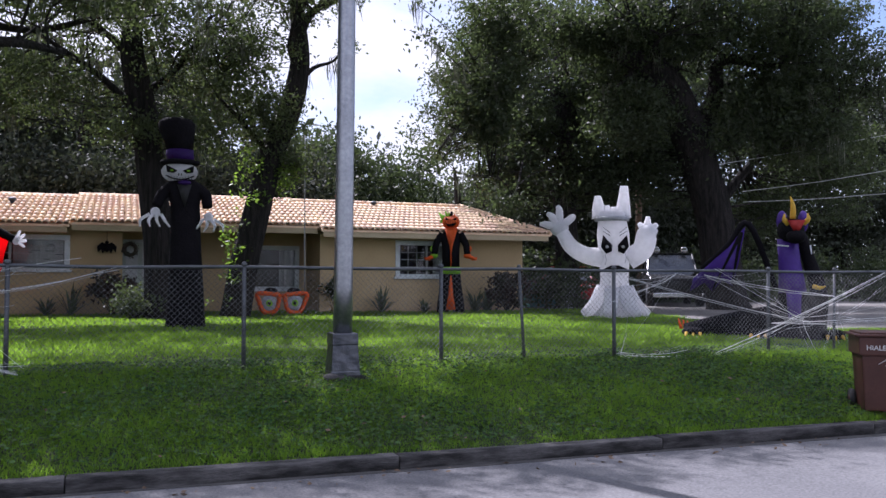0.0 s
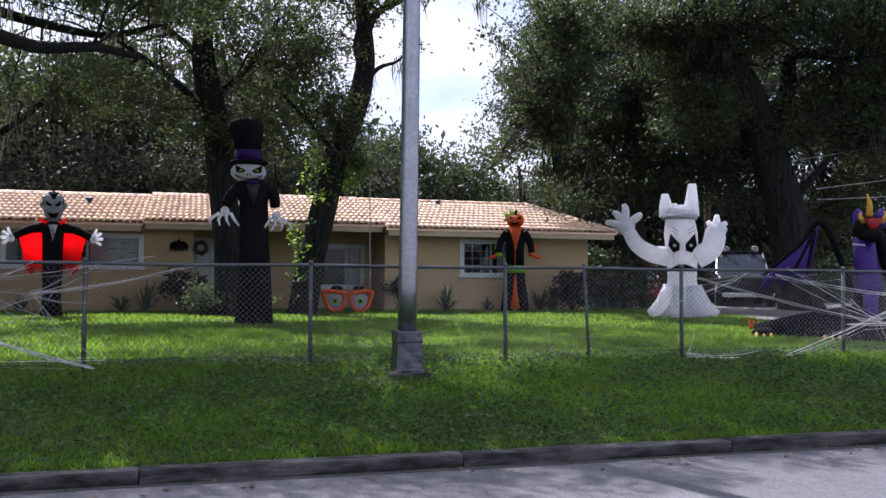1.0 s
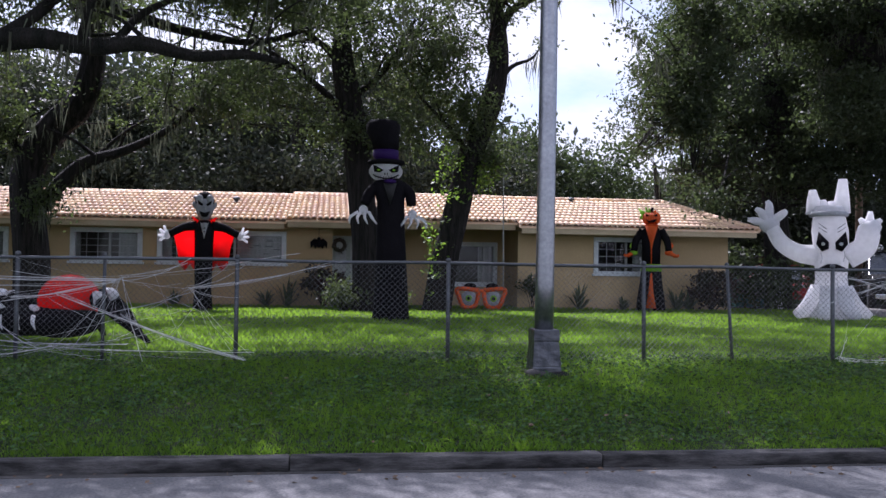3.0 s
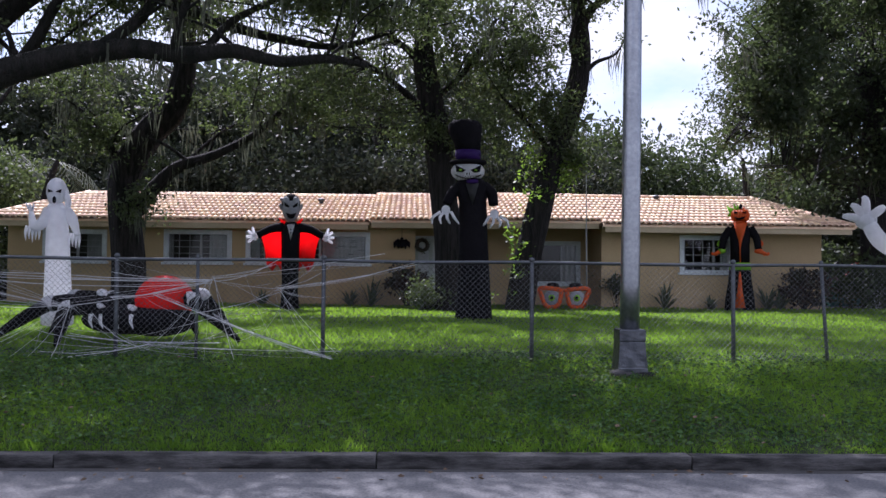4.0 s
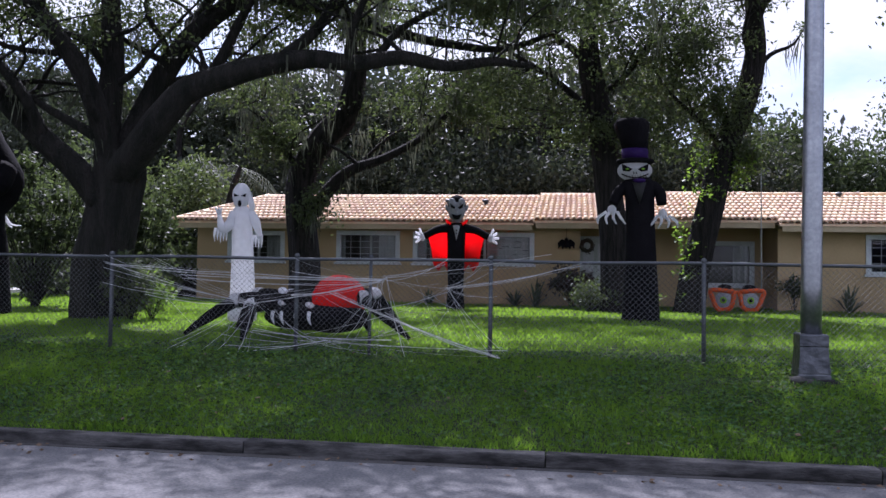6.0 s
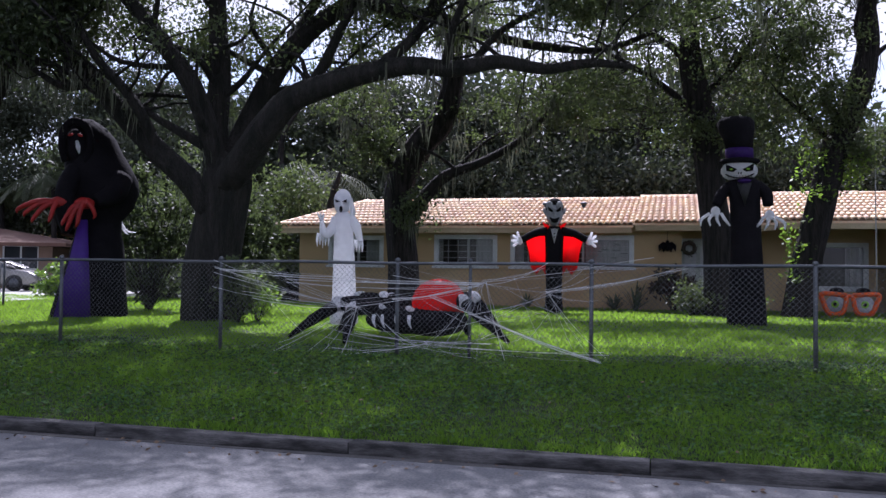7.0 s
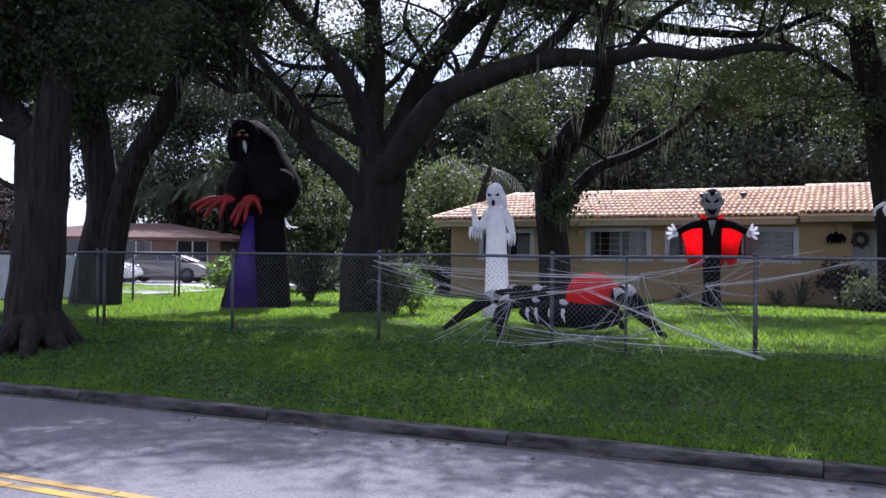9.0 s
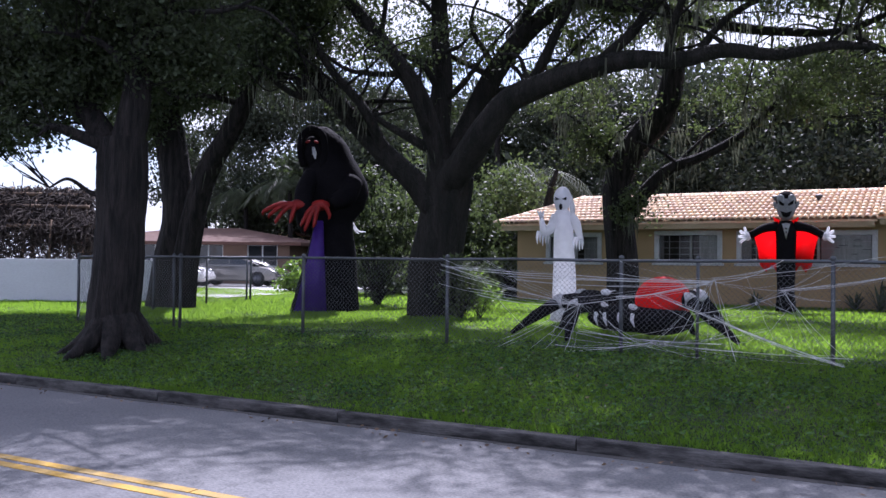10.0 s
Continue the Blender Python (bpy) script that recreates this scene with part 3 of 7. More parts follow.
def window_unit(name, w, label, grid=(3, 4), half=0.55):
    """A window in its opening: frame, sill, panes, grille bars and a curtain behind."""
    x0, x1, z0, z1, y = w
    e = group_at(name, ((x0 + x1) / 2, y, z0), label, "window", kind="structure")
    W, H = (x1 - x0) / 2, z1 - z0
    g = Geo()
    for a, b, c, d in ((-W - 0.07, W + 0.07, H - 0.05, H + 0.08), (-W - 0.07, -W + 0.06, -0.02, H - 0.05), (W - 0.06, W + 0.07, -0.02, H - 0.05), (-W + 0.06, W - 0.06, -0.02, 0.05)):
        g.add(box(a, b, -0.035, 0.10, c, d, 0.008))
    g.ob("window_frame", ["frame"], e, smooth=False)
    Geo().add(box(-W - 0.12, W + 0.12, -0.09, -0.0, -0.09, -0.022, 0.01)).ob("window_sill", ["frame"], e, smooth=False)
    split = -W + 2 * W * half
    Geo().add(box(split - 0.03, split + 0.03, -0.01, 0.07, 0.05, H - 0.05)).ob("mullion", ["muntin"], e, smooth=False)
    for a, b in ((-W + 0.06, split - 0.03), (split + 0.03, W - 0.06)):
        p = Geo().add(box(a, b, 0.045, 0.051, 0.05, H - 0.05)).ob("pane", ["glass"], e, smooth=False)
        p.visible_shadow = False
    g = Geo()
    for k in range(1, grid[0]):
        x = -W + 0.06 + (split - 0.03 + W - 0.06) * k / grid[0]
        g.add(box(x - 0.008, x + 0.008, 0.025, 0.044, 0.05, H - 0.05))
    for k in range(1, grid[1]):
        z = 0.05 + (H - 0.1) * k / grid[1]
        g.add(box(-W + 0.06, split - 0.03, 0.022, 0.042, z - 0.008, z + 0.008))
        if grid[0] > 2:
            g.add(box(split + 0.03, W - 0.06, 0.022, 0.042, z - 0.007, z + 0.007))
    if g.v:
        g.ob("grille", ["muntin"], e, smooth=False)
    g = Geo()
    n = 24
    xs = np.linspace(-W, W, n)
    v = [(x, 0.24 + 0.03 * math.sin(i * 2.1), z) for z in (-0.05, H + 0.05) for i, x in enumerate(xs)]
    keep = [i for i in range(n - 1) if i > n * 0.62 or i < n * 0.06]
    g.add((np.array(v), [[i, i + 1, n + i + 1, n + i] for i in keep]))
    g.ob("curtain", ["curtain"], e)
    return e


window_unit("window_1", WIN["w5"], "pale framed window with grille bars and dark panes")
window_unit("window_2", WIN["w4"], "pale framed window with grille bars beside a plain pane")
big = window_unit("window_3", WIN["w3"], "wide pale framed window with a poster in one half", (5, 4), 0.6)
window_unit("window_4", WIN["w2"], "tall porch window in a pale frame", (1, 1), 0.75)
window_unit("window_5", WIN["w1"], "pale framed window with small grille panes", (3, 4), 0.5)
poster = Geo().add(box(-3.35, -2.2, 24.72, 24.726, 1.38, 2.05)).ob("poster", ["curtain"], smooth=False)
tagged(poster, "pale poster with dark drawn lines behind the window glass", "poster")
g = Geo()
for k in range(7):
    x, z = -3.2 + 0.9 * RNG.random(), 1.5 + 0.45 * RNG.random()
    g.add(box(x, x + 0.1 + 0.15 * RNG.random(), 24.712, 24.716, z, z + 0.02))
g.ob("drawn_lines", ["rail"], poster, smooth=False)

d = group_at("door_1", (-0.28, 26.2, HZ), "pale green panelled front door with a glazed screen", "door", kind="structure")
Geo().add(box(-0.47, 0.47, 0.05, 0.10, 0.06, 2.04, 0.006)).ob("door_leaf", ["door"], d, smooth=False)
for z0, z1 in ((0.2, 0.9), (1.05, 1.9)):
    for s in (-1, 1):
        Geo().add(box(s * 0.22 - 0.16, s * 0.22 + 0.16, 0.035, 0.049, z0, z1, 0.012)).ob("panel", ["frame"], d, smooth=False)
Geo().add(tube([(0.38, -0.01, 1.0), (0.38, 0.05, 1.0)], [0.03, 0.02], 10, 2)).add(ball((0.38, -0.02, 1.0), 0.035)).ob("door_handle", ["chrome"], d)
g = Geo()
for a, b, c, e2 in ((-0.53, -0.47, 0.06, 2.05), (0.47, 0.53, 0.06, 2.05), (-0.53, 0.53, 2.04, 2.12)):
    g.add(box(a, b, -0.02, 0.12, c, e2, 0.006))
g.ob("door_frame", ["frame"], d, smooth=False)

# ---- lamp pole ----
pole = group_at("street_pole", (1.76, 10.25, -0.09), "grey metal street pole on a square tapered base", "street pole")
g = Geo().add(box(-0.23, 0.21, -0.22, 0.22, -0.1, 0.058, 0.03)).add(ball((-0.17, -0.17, 0.04), (0.09, 0.07, 0.05))).add(ball((0.2, -0.12, 0.0), (0.09, 0.08, 0.06)))
g.ob("concrete_pad", ["kerb"], pole, "cracked concrete pad")
g = Geo()
a = [(0.172, 0.06), (0.172, 0.10), (0.166, 0.105), (0.166, 0.125), (0.148, 0.41), (0.154, 0.415), (0.152, 0.53), (0.146, 0.545), (0.105, 0.55)]
v = [(sx * r, sy * r, z) for r, z in a for sx, sy in ((-1, -1), (1, -1), (1, 1), (-1, 1))]
f = [[4 * i + j, 4 * i + (j + 1) % 4, 4 * i + 4 + (j + 1) % 4, 4 * i + 4 + j] for i in range(len(a) - 1) for j in range(4)] + [[len(v) - 4, len(v) - 3, len(v) - 2, len(v) - 1]]
g.add((np.array(v), f))
base = g.ob("pole_base", ["steel_dark"], pole, "dented tapered metal base", False)
bv = base.modifiers.new("edge", "BEVEL")
bv.width, bv.segments = 0.012, 2
Geo().add(box(-0.105, 0.105, -0.176, -0.158, 0.15, 0.42, 0.006)).ob("access_cover", ["steel_dark"], pole, smooth=False).matrix_basis = pose(0, -0.0, 0.0, -5.2)
for sx in (-1, 1):
    Geo().add(tube([(sx * 0.155, -0.155, 0.12), (sx * 0.155, -0.155, 0.17)], [0.018, 0.018], 6, 2)).ob("anchor_bolt", ["rail"], pole, smooth=False)
Geo().add(tube([(0, 0, 0.5), (0.02, 0, 4), (0.04, 0, 9.5)], [0.112, 0.104, 0.09], 28, 6)).ob("shaft", ["steel"], pole)


# ---- chain-link fence ----
FY, FH = 10.82, 1.22
fence = group_at("chain_link_fence", (0, FY, 0), "grey chain-link fence with round posts and a top rail", "fence")
POSTS = [-14.75, -12.15, -9.5, -6.92, -4.37, -1.87, 0.69, 3.2, 5.76, 8.4, 10.95, 13.5]


def fence_post(x, r=0.03, lean=0.0, y=0.0, back=0.0):
    p = Geo().add(tube([(x, y, -0.15), (x + lean, y + back, FH + 0.02)], [r, r], 12, 2)).ob("post", ["rail"], fence)
    Geo().add(ball((x + lean, y + back, FH + 0.035), (r * 1.35, r * 1.35, 0.035))).ob("post_cap", ["rail"], p)
    return p


for x in POSTS:
    fence_post(x, 0.026, RNG.normal(0, 0.006))
for x, lean in ((4.42, -0.09), (-3.42, 0.01), (-12.35, -0.03), (9.7, 0.03)):
    fence_post(x, 0.021, lean, 0.06, 0.0)
Geo().add(tube([(x, 0.0, FH + 0.008 * math.sin(x * 1.9)) for x in np.arange(-14.75, 14.6, 1.27)], [0.021, 0.021], 10, 3)).ob("top_rail", ["rail"], fence, "dull galvanised top rail")
for a, b in zip(POSTS, POSTS[1:]):
    xs = np.linspace(a - FH + 0.05, b, int((b - a + FH) / 0.068))
    lo = np.stack([xs, np.full_like(xs, -0.026), np.full_like(xs, 0.03)], 1)
    hi = np.stack([xs + FH - 0.06, np.full_like(xs, -0.026), np.full_like(xs, FH - 0.03)], 1)

    def clip(lo, hi):
        d = hi - lo
        s0 = np.clip((np.where(d[:, 0] > 0, a, b) - lo[:, 0]) / d[:, 0], 0, 1)
        s1 = np.clip((np.where(d[:, 0] > 0, b, a) - lo[:, 0]) / d[:, 0], 0, 1)
        ok = s1 - s0 > 0.02
        return lo[ok] + d[ok] * s0[ok][:, None], lo[ok] + d[ok] * s1[ok][:, None]

    p, q = clip(lo, hi)
    lo2, hi2 = lo.copy(), hi.copy()
    lo2[:, 0], hi2[:, 0] = hi[:, 0], lo[:, 0]
    lo2[:, 1] += 0.004
    hi2[:, 1] += 0.004
    p2, q2 = clip(lo2, hi2)
    tagged(stuff("chain_mesh", *bars(np.concatenate([p, p2]), np.concatenate([q, q2]), 0.002), "wire", fence), kind="stuff")
# the fence's return towards the neighbour
side = group_at("side_fence", (-14.75, FY, 0), "chain-link side fence running back from the corner post", "fence")
s_end = (-2.8, 7.75)
for s in (0.35, 0.68, 1.0):
    x, y = s_end[0] * s, s_end[1] * s
    z = float(ground_z(FY + y))
    Geo().add(tube([(x, y, z - 0.1), (x, y, z + FH)], [0.028, 0.028], 10, 2)).ob("post", ["rail"], side)
    if s == 1.0:
        Geo().add(tube([(x + 0.13, y, z - 0.1), (x + 0.15, y, z + FH)], [0.03, 0.03], 10, 2)).ob("post", ["rail"], side)
Geo().add(tube([(0, 0, FH), (s_end[0], s_end[1], FH + 0.1)], [0.02, 0.02], 8, 3)).ob("top_rail", ["rail"], side)
Geo().add(tube([(s_end[0], s_end[1], FH + 0.1), (4.8, s_end[1] + 0.2, FH + 0.1)], [0.02, 0.02], 8, 3)).ob("top_rail", ["rail"], side)
L = math.hypot(*s_end)
xs = np.arange(0, L, 0.09)
p, q = [], []
for x in xs:
    for s in (1, -1):
        e = min(max(x + s * 1.15, 0), L)
        hgt = abs(e - x)
        p.append((x * s_end[0] / L, x * s_end[1] / L, 0.03 + 0.1 * x / L))
        q.append((e * s_end[0] / L, e * s_end[1] / L, 0.03 + hgt + 0.1 * x / L))
stuff("chain_mesh", *bars(p, q, 0.002), "wire", side)


# ---- trees ----
def crown_leaves(clumps, size, per, spread, rng_flat=0.75):
    """Leaf clusters inside ellipsoids (x, y, z, rx, ry, rz, clusters). Returns cluster centres and leaf mesh."""
    cs = []
    for x, y, z, rx, ry, rz, n in clumps:
        d = RNG.normal(0, 1, (n, 3))
        d /= np.linalg.norm(d, axis=1)[:, None]
        cs.append(np.array((x, y, z)) + d * (RNG.random((n, 1)) ** 0.45) * (rx, ry, rz))
    cs = np.concatenate(cs)
    k = RNG.integers(int(per * 0.5), int(per * 1.5), len(cs))
    which = np.repeat(np.arange(len(cs)), k)
    off = RNG.normal(0, 1, (len(which), 3)) * (spread, spread, spread * 0.6)
    off *= (0.6 + 0.8 * RNG.random(len(cs)))[which][:, None]
    return cs, leaves(cs[which] + off, size, rng_flat)


def twigs(centres, limbs, r=0.012):
    """Thin bent twigs from the nearest limb point to each leaf cluster."""
    pts = np.concatenate([curve_points(l, 4) for l in limbs])
    p, q, rr = [], [], []
    for c in centres:
        d = pts - c
        if np.linalg.norm(d, axis=1).min() > 3.0:
            continue
        cost = np.linalg.norm(d, axis=1) + 0.8 * np.maximum(d[:, 2], 0)
        s = pts[int(cost.argmin())]
        mid = s * 0.5 + c * 0.5 + RNG.normal(0, 0.12, 3) * np.linalg.norm(c - s) * 0.6
        p += [s, mid]
        q += [mid, c]
        k = min(2.5, 0.5 + 0.5 * np.linalg.norm(c - s))
        rr += [r * k, r * 0.6 * k]
    return bars(p, q, rr)


def moss_strands(points, length, n=14):
    """Hanging moss: narrow tapering ribbons below the points."""
    p = np.repeat(np.asarray(points, float), n, 0) + RNG.normal(0, 0.09, (len(points) * n, 3))
    k = (length * (0.25 + 1.0 * RNG.random(len(p))))[:, None]
    w = RNG.normal(0, 1, (len(p), 3)) * (0.009, 0.009, 0)
    drift = RNG.normal(0, 0.05, (len(p), 3))
    v = np.stack([p - w, p + w, p + w * 1.3 + drift - k * (0, 0, 0.5), p + drift * 1.6 - k * (0, 0, 1)], 1).reshape(-1, 3)
    return v, np.arange(len(v)).reshape(-1, 4)


def tree(label, place, stems, clumps, leaf="leaf", bark="bark", size=0.12, per=70, spread=0.32, moss=0, flare=1.0, moss_len=0.65):
    """stems: (points, first radius, last radius), the first being the trunk; clumps: the crown's masses."""
    e = group_at("oak_tree", place, label, "tree", group="old oak trees")
    o = np.array(place)
    for k, (pts, r0, r1) in enumerate(stems):
        pts = np.asarray(pts, float) - o
        radii = [r0, r1]
        if k == 0 and flare:
            radii = [r0 * (1 + 0.55 * flare), r0 * 1.12, r0, r0 * 0.97, r0 * 0.93, r1 + (r0 - r1) * 0.6, r1]
            pts = np.concatenate([[pts[0] - (0, 0, 0.15)], pts])
        st = Geo().add(tube(pts, radii, 22 if r0 > 0.2 else 12, 8, 0.11))
        if k == 0 and flare > 0.9:
            for a in np.arange(0, 6.2, 0.9):
                a += RNG.normal(0, 0.2)
                c, s = math.cos(a), math.sin(a)
                st.add(tube([(c * r0 * 0.5, s * r0 * 0.5, r0 * 1.3), (c * r0 * 1.35, s * r0 * 1.35, r0 * 0.35), (c * r0 * 2.3, s * r0 * 2.3, -0.06)], [r0 * 0.5, r0 * 0.36, r0 * 0.12], 8, 4, 0.1))
        st.ob("trunk" if k == 0 else "limb", [bark], e)
    lines = [np.asarray(s[0], float) - o for s in stems]
    ends = []
    for k, (pts, r0, r1) in enumerate(stems):
        c = curve_points(lines[k], 6)
        lo = int(len(c) * (0.72 if k == 0 else 0.3))
        for _ in range(3 if k == 0 else 6):
            i = RNG.integers(lo, len(c) - 1)
            a, reach = RNG.random() * 6.283, 0.7 + 1.3 * RNG.random()
            p0 = c[i]
            if p0[2] < 2.8:
                continue
            d = np.array((math.cos(a), math.sin(a) * 0.7, 0.25 + 0.6 * RNG.random()))
            p1 = p0 + d * reach * 0.5 + RNG.normal(0, 0.12, 3)
            p2 = p0 + d * reach + RNG.normal(0, 0.22, 3)
            p3 = p2 + d * reach * 0.5 + RNG.normal(0, 0.3, 3)
            rb = max(0.02, (r0 + (r1 - r0) * i / len(c)) * 0.38)
            Geo().add(tube([p0, p1, p2, p3], [rb, rb * 0.6, 0.012], 8, 4, 0.08)).ob("branch", [bark], e)
            lines.append(np.array([p0, p1, p2, p3]))
            ends.append((*p3, 0.2, 0.2, 0.15, 1))
    rel = [(x - o[0], y - o[1], z - o[2], rx, ry, rz, n) for x, y, z, rx, ry, rz, n in clumps] + ends
    near = size < 0.14
    cs, lm = crown_leaves(rel, size * (0.82 if near else 0.95), int(per * (1.4 if near else 1.1)), spread * (0.8 if near else 0.85))
    tagged(stuff("crown", *lm, leaf, e), kind="stuff")
    tagged(stuff("twig_spray", *twigs(cs, lines), bark, e), kind="stuff")
    if moss:
        pts = np.concatenate([curve_points(l, 4) for l in lines[1:] or lines])
        pick = pts[RNG.integers(0, len(pts), moss)]
        pick = np.concatenate([pick, cs[RNG.integers(0, len(cs), moss)]])
        pick = pick[pick[:, 2] > 2.2]
        tagged(stuff("hanging_moss", *moss_strands(pick, moss_len), "moss", e), kind="stuff")
    return e


tree("broad old oak with mossy spreading limbs on the lawn", (-9.88, 15.7, 0.08),
     [([(-9.88, 15.7, 0.05), (-9.90, 15.7, 1.0), (-9.70, 15.7, 2.0), (-9.58, 15.7, 2.7), (-9.5, 15.7, 3.3)], 0.52, 0.40),
      ([(-9.8, 15.5, 2.3), (-10.28, 15.4, 2.9), (-11.0, 15.4, 3.5), (-11.9, 15.3, 4.4), (-12.8, 15.2, 5.4), (-13.8, 15.0, 6.4), (-15.0, 14.8, 7.5)], 0.27, 0.12),
      ([(-9.85, 15.8, 2.7), (-9.97, 15.9, 4.0), (-9.94, 16, 5.1), (-10.07, 16.1, 6.1), (-10.3, 16.3, 8.5)], 0.28, 0.15),
      ([(-9.6, 15.6, 2.8), (-9.98, 15.2, 4.5), (-10.6, 15.0, 5.5), (-11.3, 14.8, 6.4), (-12.2, 14.4, 7.6)], 0.22, 0.11),
      ([(-9.6, 15.6, 2.8), (-9.13, 15.3, 3.05), (-8.4, 15, 3.77), (-7.92, 15, 4.28), (-7.2, 15, 4.54), (-6.5, 15, 4.72), (-5.6, 15.1, 4.86), (-4.7, 15, 4.74), (-3.9, 14.9, 4.80), (-3.1, 15, 4.66), (-2.3, 15, 4.72), (-1.6, 14.9, 4.6)], 0.31, 0.05),
      ([(-7.2, 16.6, 6.7), (-6.2, 16.4, 6.3), (-5.3, 16.3, 6.05), (-4.2, 16.2, 5.6), (-3.3, 16.3, 5.4), (-2.2, 16.2, 5.25), (-1.2, 16, 5.5)], 0.16, 0.04),
      ([(-4.4, 15, 4.76), (-4.0, 15.3, 5.4), (-3.2, 15.5, 5.9), (-2.2, 15.6, 6.4)], 0.08, 0.03),
      ([(-10.9, 15.4, 3.4), (-11.2, 14.9, 4.4), (-11.9, 14.6, 5.3), (-12.3, 14.4, 6.2)], 0.13, 0.05),
      ([(-9.3, 15.4, 3.0), (-8.7, 15.8, 4.1), (-7.9, 16.1, 4.9), (-7.4, 16.2, 5.9), (-6.9, 16.2, 6.8)], 0.17, 0.06),
      ([(-9.7, 15.8, 2.9), (-9.46, 16.4, 4.19), (-8.93, 16.6, 5.36), (-8.16, 16.6, 6.12), (-7.2, 16.6, 6.7), (-5.8, 16.6, 7.6)], 0.29, 0.12),
      ([(-8.6, 16.4, 5.5), (-8.4, 17, 6.6), (-7.9, 17.6, 7.8)], 0.13, 0.08),
      ([(-6.1, 15, 4.86), (-5.6, 15.6, 5.6), (-5.2, 16.0, 6.6), (-4.4, 16.3, 7.6)], 0.12, 0.06),
      ([(-4.9, 15, 4.8), (-4.6, 14.6, 5.5), (-4.0, 14.2, 6.4)], 0.09, 0.04),
      ([(-12.3, 15.25, 4.9), (-12.6, 14.6, 4.7), (-13.2, 14.2, 5.1)], 0.10, 0.04)],
     # last four clumps: unseen high canopy, added to shade verge and road
     [(-12.5, 14.5, 8.2, 3.6, 3.0, 1.8, 280), (-12.6, 15.4, 6.6, 1.8, 1.4, 0.8, 70), (-8.5, 16.5, 8.8, 3.6, 3.5, 1.6, 230), (-4.5, 15.0, 7.6, 3.2, 2.6, 1.5, 160), (-1.5, 14.8, 6.3, 2.4, 2.2, 1.1, 130), (-6.8, 17.5, 6.6, 2.4, 2.0, 1.2, 80), (-13.6, 15.6, 6.0, 1.6, 1.6, 1.1, 50), (-10.8, 17.5, 6.3, 2.0, 1.6, 0.9, 55), (-9.5, 15.6, 11.0, 4.5, 2.4, 1.2, 190), (-3.5, 15.6, 10.2, 3.4, 2.2, 1.1, 150), (-2.5, 12.6, 11.6, 5.0, 1.8, 1.0, 150), (-12.5, 12.8, 11.6, 3.5, 1.6, 0.8, 120)],
     bark="bark_moss", per=75, moss=75, flare=0.7)
tree("dark oak beside the kerb with spreading roots", (-11.75, 9.15, -0.24),
     [([(-11.86, 9.15, -0.27), (-11.83, 9.15, 0.3), (-11.74, 9.15, 1.0), (-11.70, 9.15, 1.7), (-11.67, 9.15, 2.4), (-11.7, 9.15, 3.0)], 0.375, 0.36),
      ([(-11.75, 9.15, 2.6), (-12.2, 9.1, 3.2), (-12.8, 9.0, 3.94), (-13.5, 8.9, 4.65), (-14.7, 8.7, 5.3)], 0.24, 0.08),
      ([(-11.66, 9.15, 2.7), (-11.48, 9.2, 3.73), (-11.53, 9.3, 4.6), (-11.3, 9.4, 6.2)], 0.27, 0.1),
      ([(-11.95, 9.1, 2.1), (-12.3, 9.05, 2.2), (-12.75, 9.0, 2.42), (-13.2, 9.0, 2.3)], 0.05, 0.015),
      ([(-12.8, 9.0, 3.94), (-13.4, 8.4, 3.9), (-14.2, 8.0, 3.6)], 0.06, 0.02)],
     [(-12.5, 8.9, 5.6, 2.4, 1.9, 1.3, 200), (-14.4, 8.6, 4.6, 1.4, 1.3, 0.9, 55), (-11.2, 9.6, 4.9, 1.5, 1.5, 1.1, 90), (-15.2, 8.4, 3.9, 0.8, 0.8, 0.6, 26), (-13.3, 8.5, 3.35, 0.75, 0.6, 0.32, 34), (-13.9, 8.3, 3.0, 0.5, 0.5, 0.3, 16), (-12.7, 8.8, 3.9, 1.0, 0.7, 0.5, 60), (-15.2, 8.6, 4.9, 1.3, 1.0, 0.7, 80), (-11.6, 9.0, 7.2, 3.2, 2.6, 1.2, 150), (-13.8, 8.8, 4.35, 1.5, 1.1, 0.5, 110), (-12.3, 9.4, 4.3, 0.9, 0.8, 0.5, 45), (-10.9, 9.5, 4.2, 0.7, 0.8, 0.5, 30)],
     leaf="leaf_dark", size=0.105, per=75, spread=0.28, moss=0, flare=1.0)
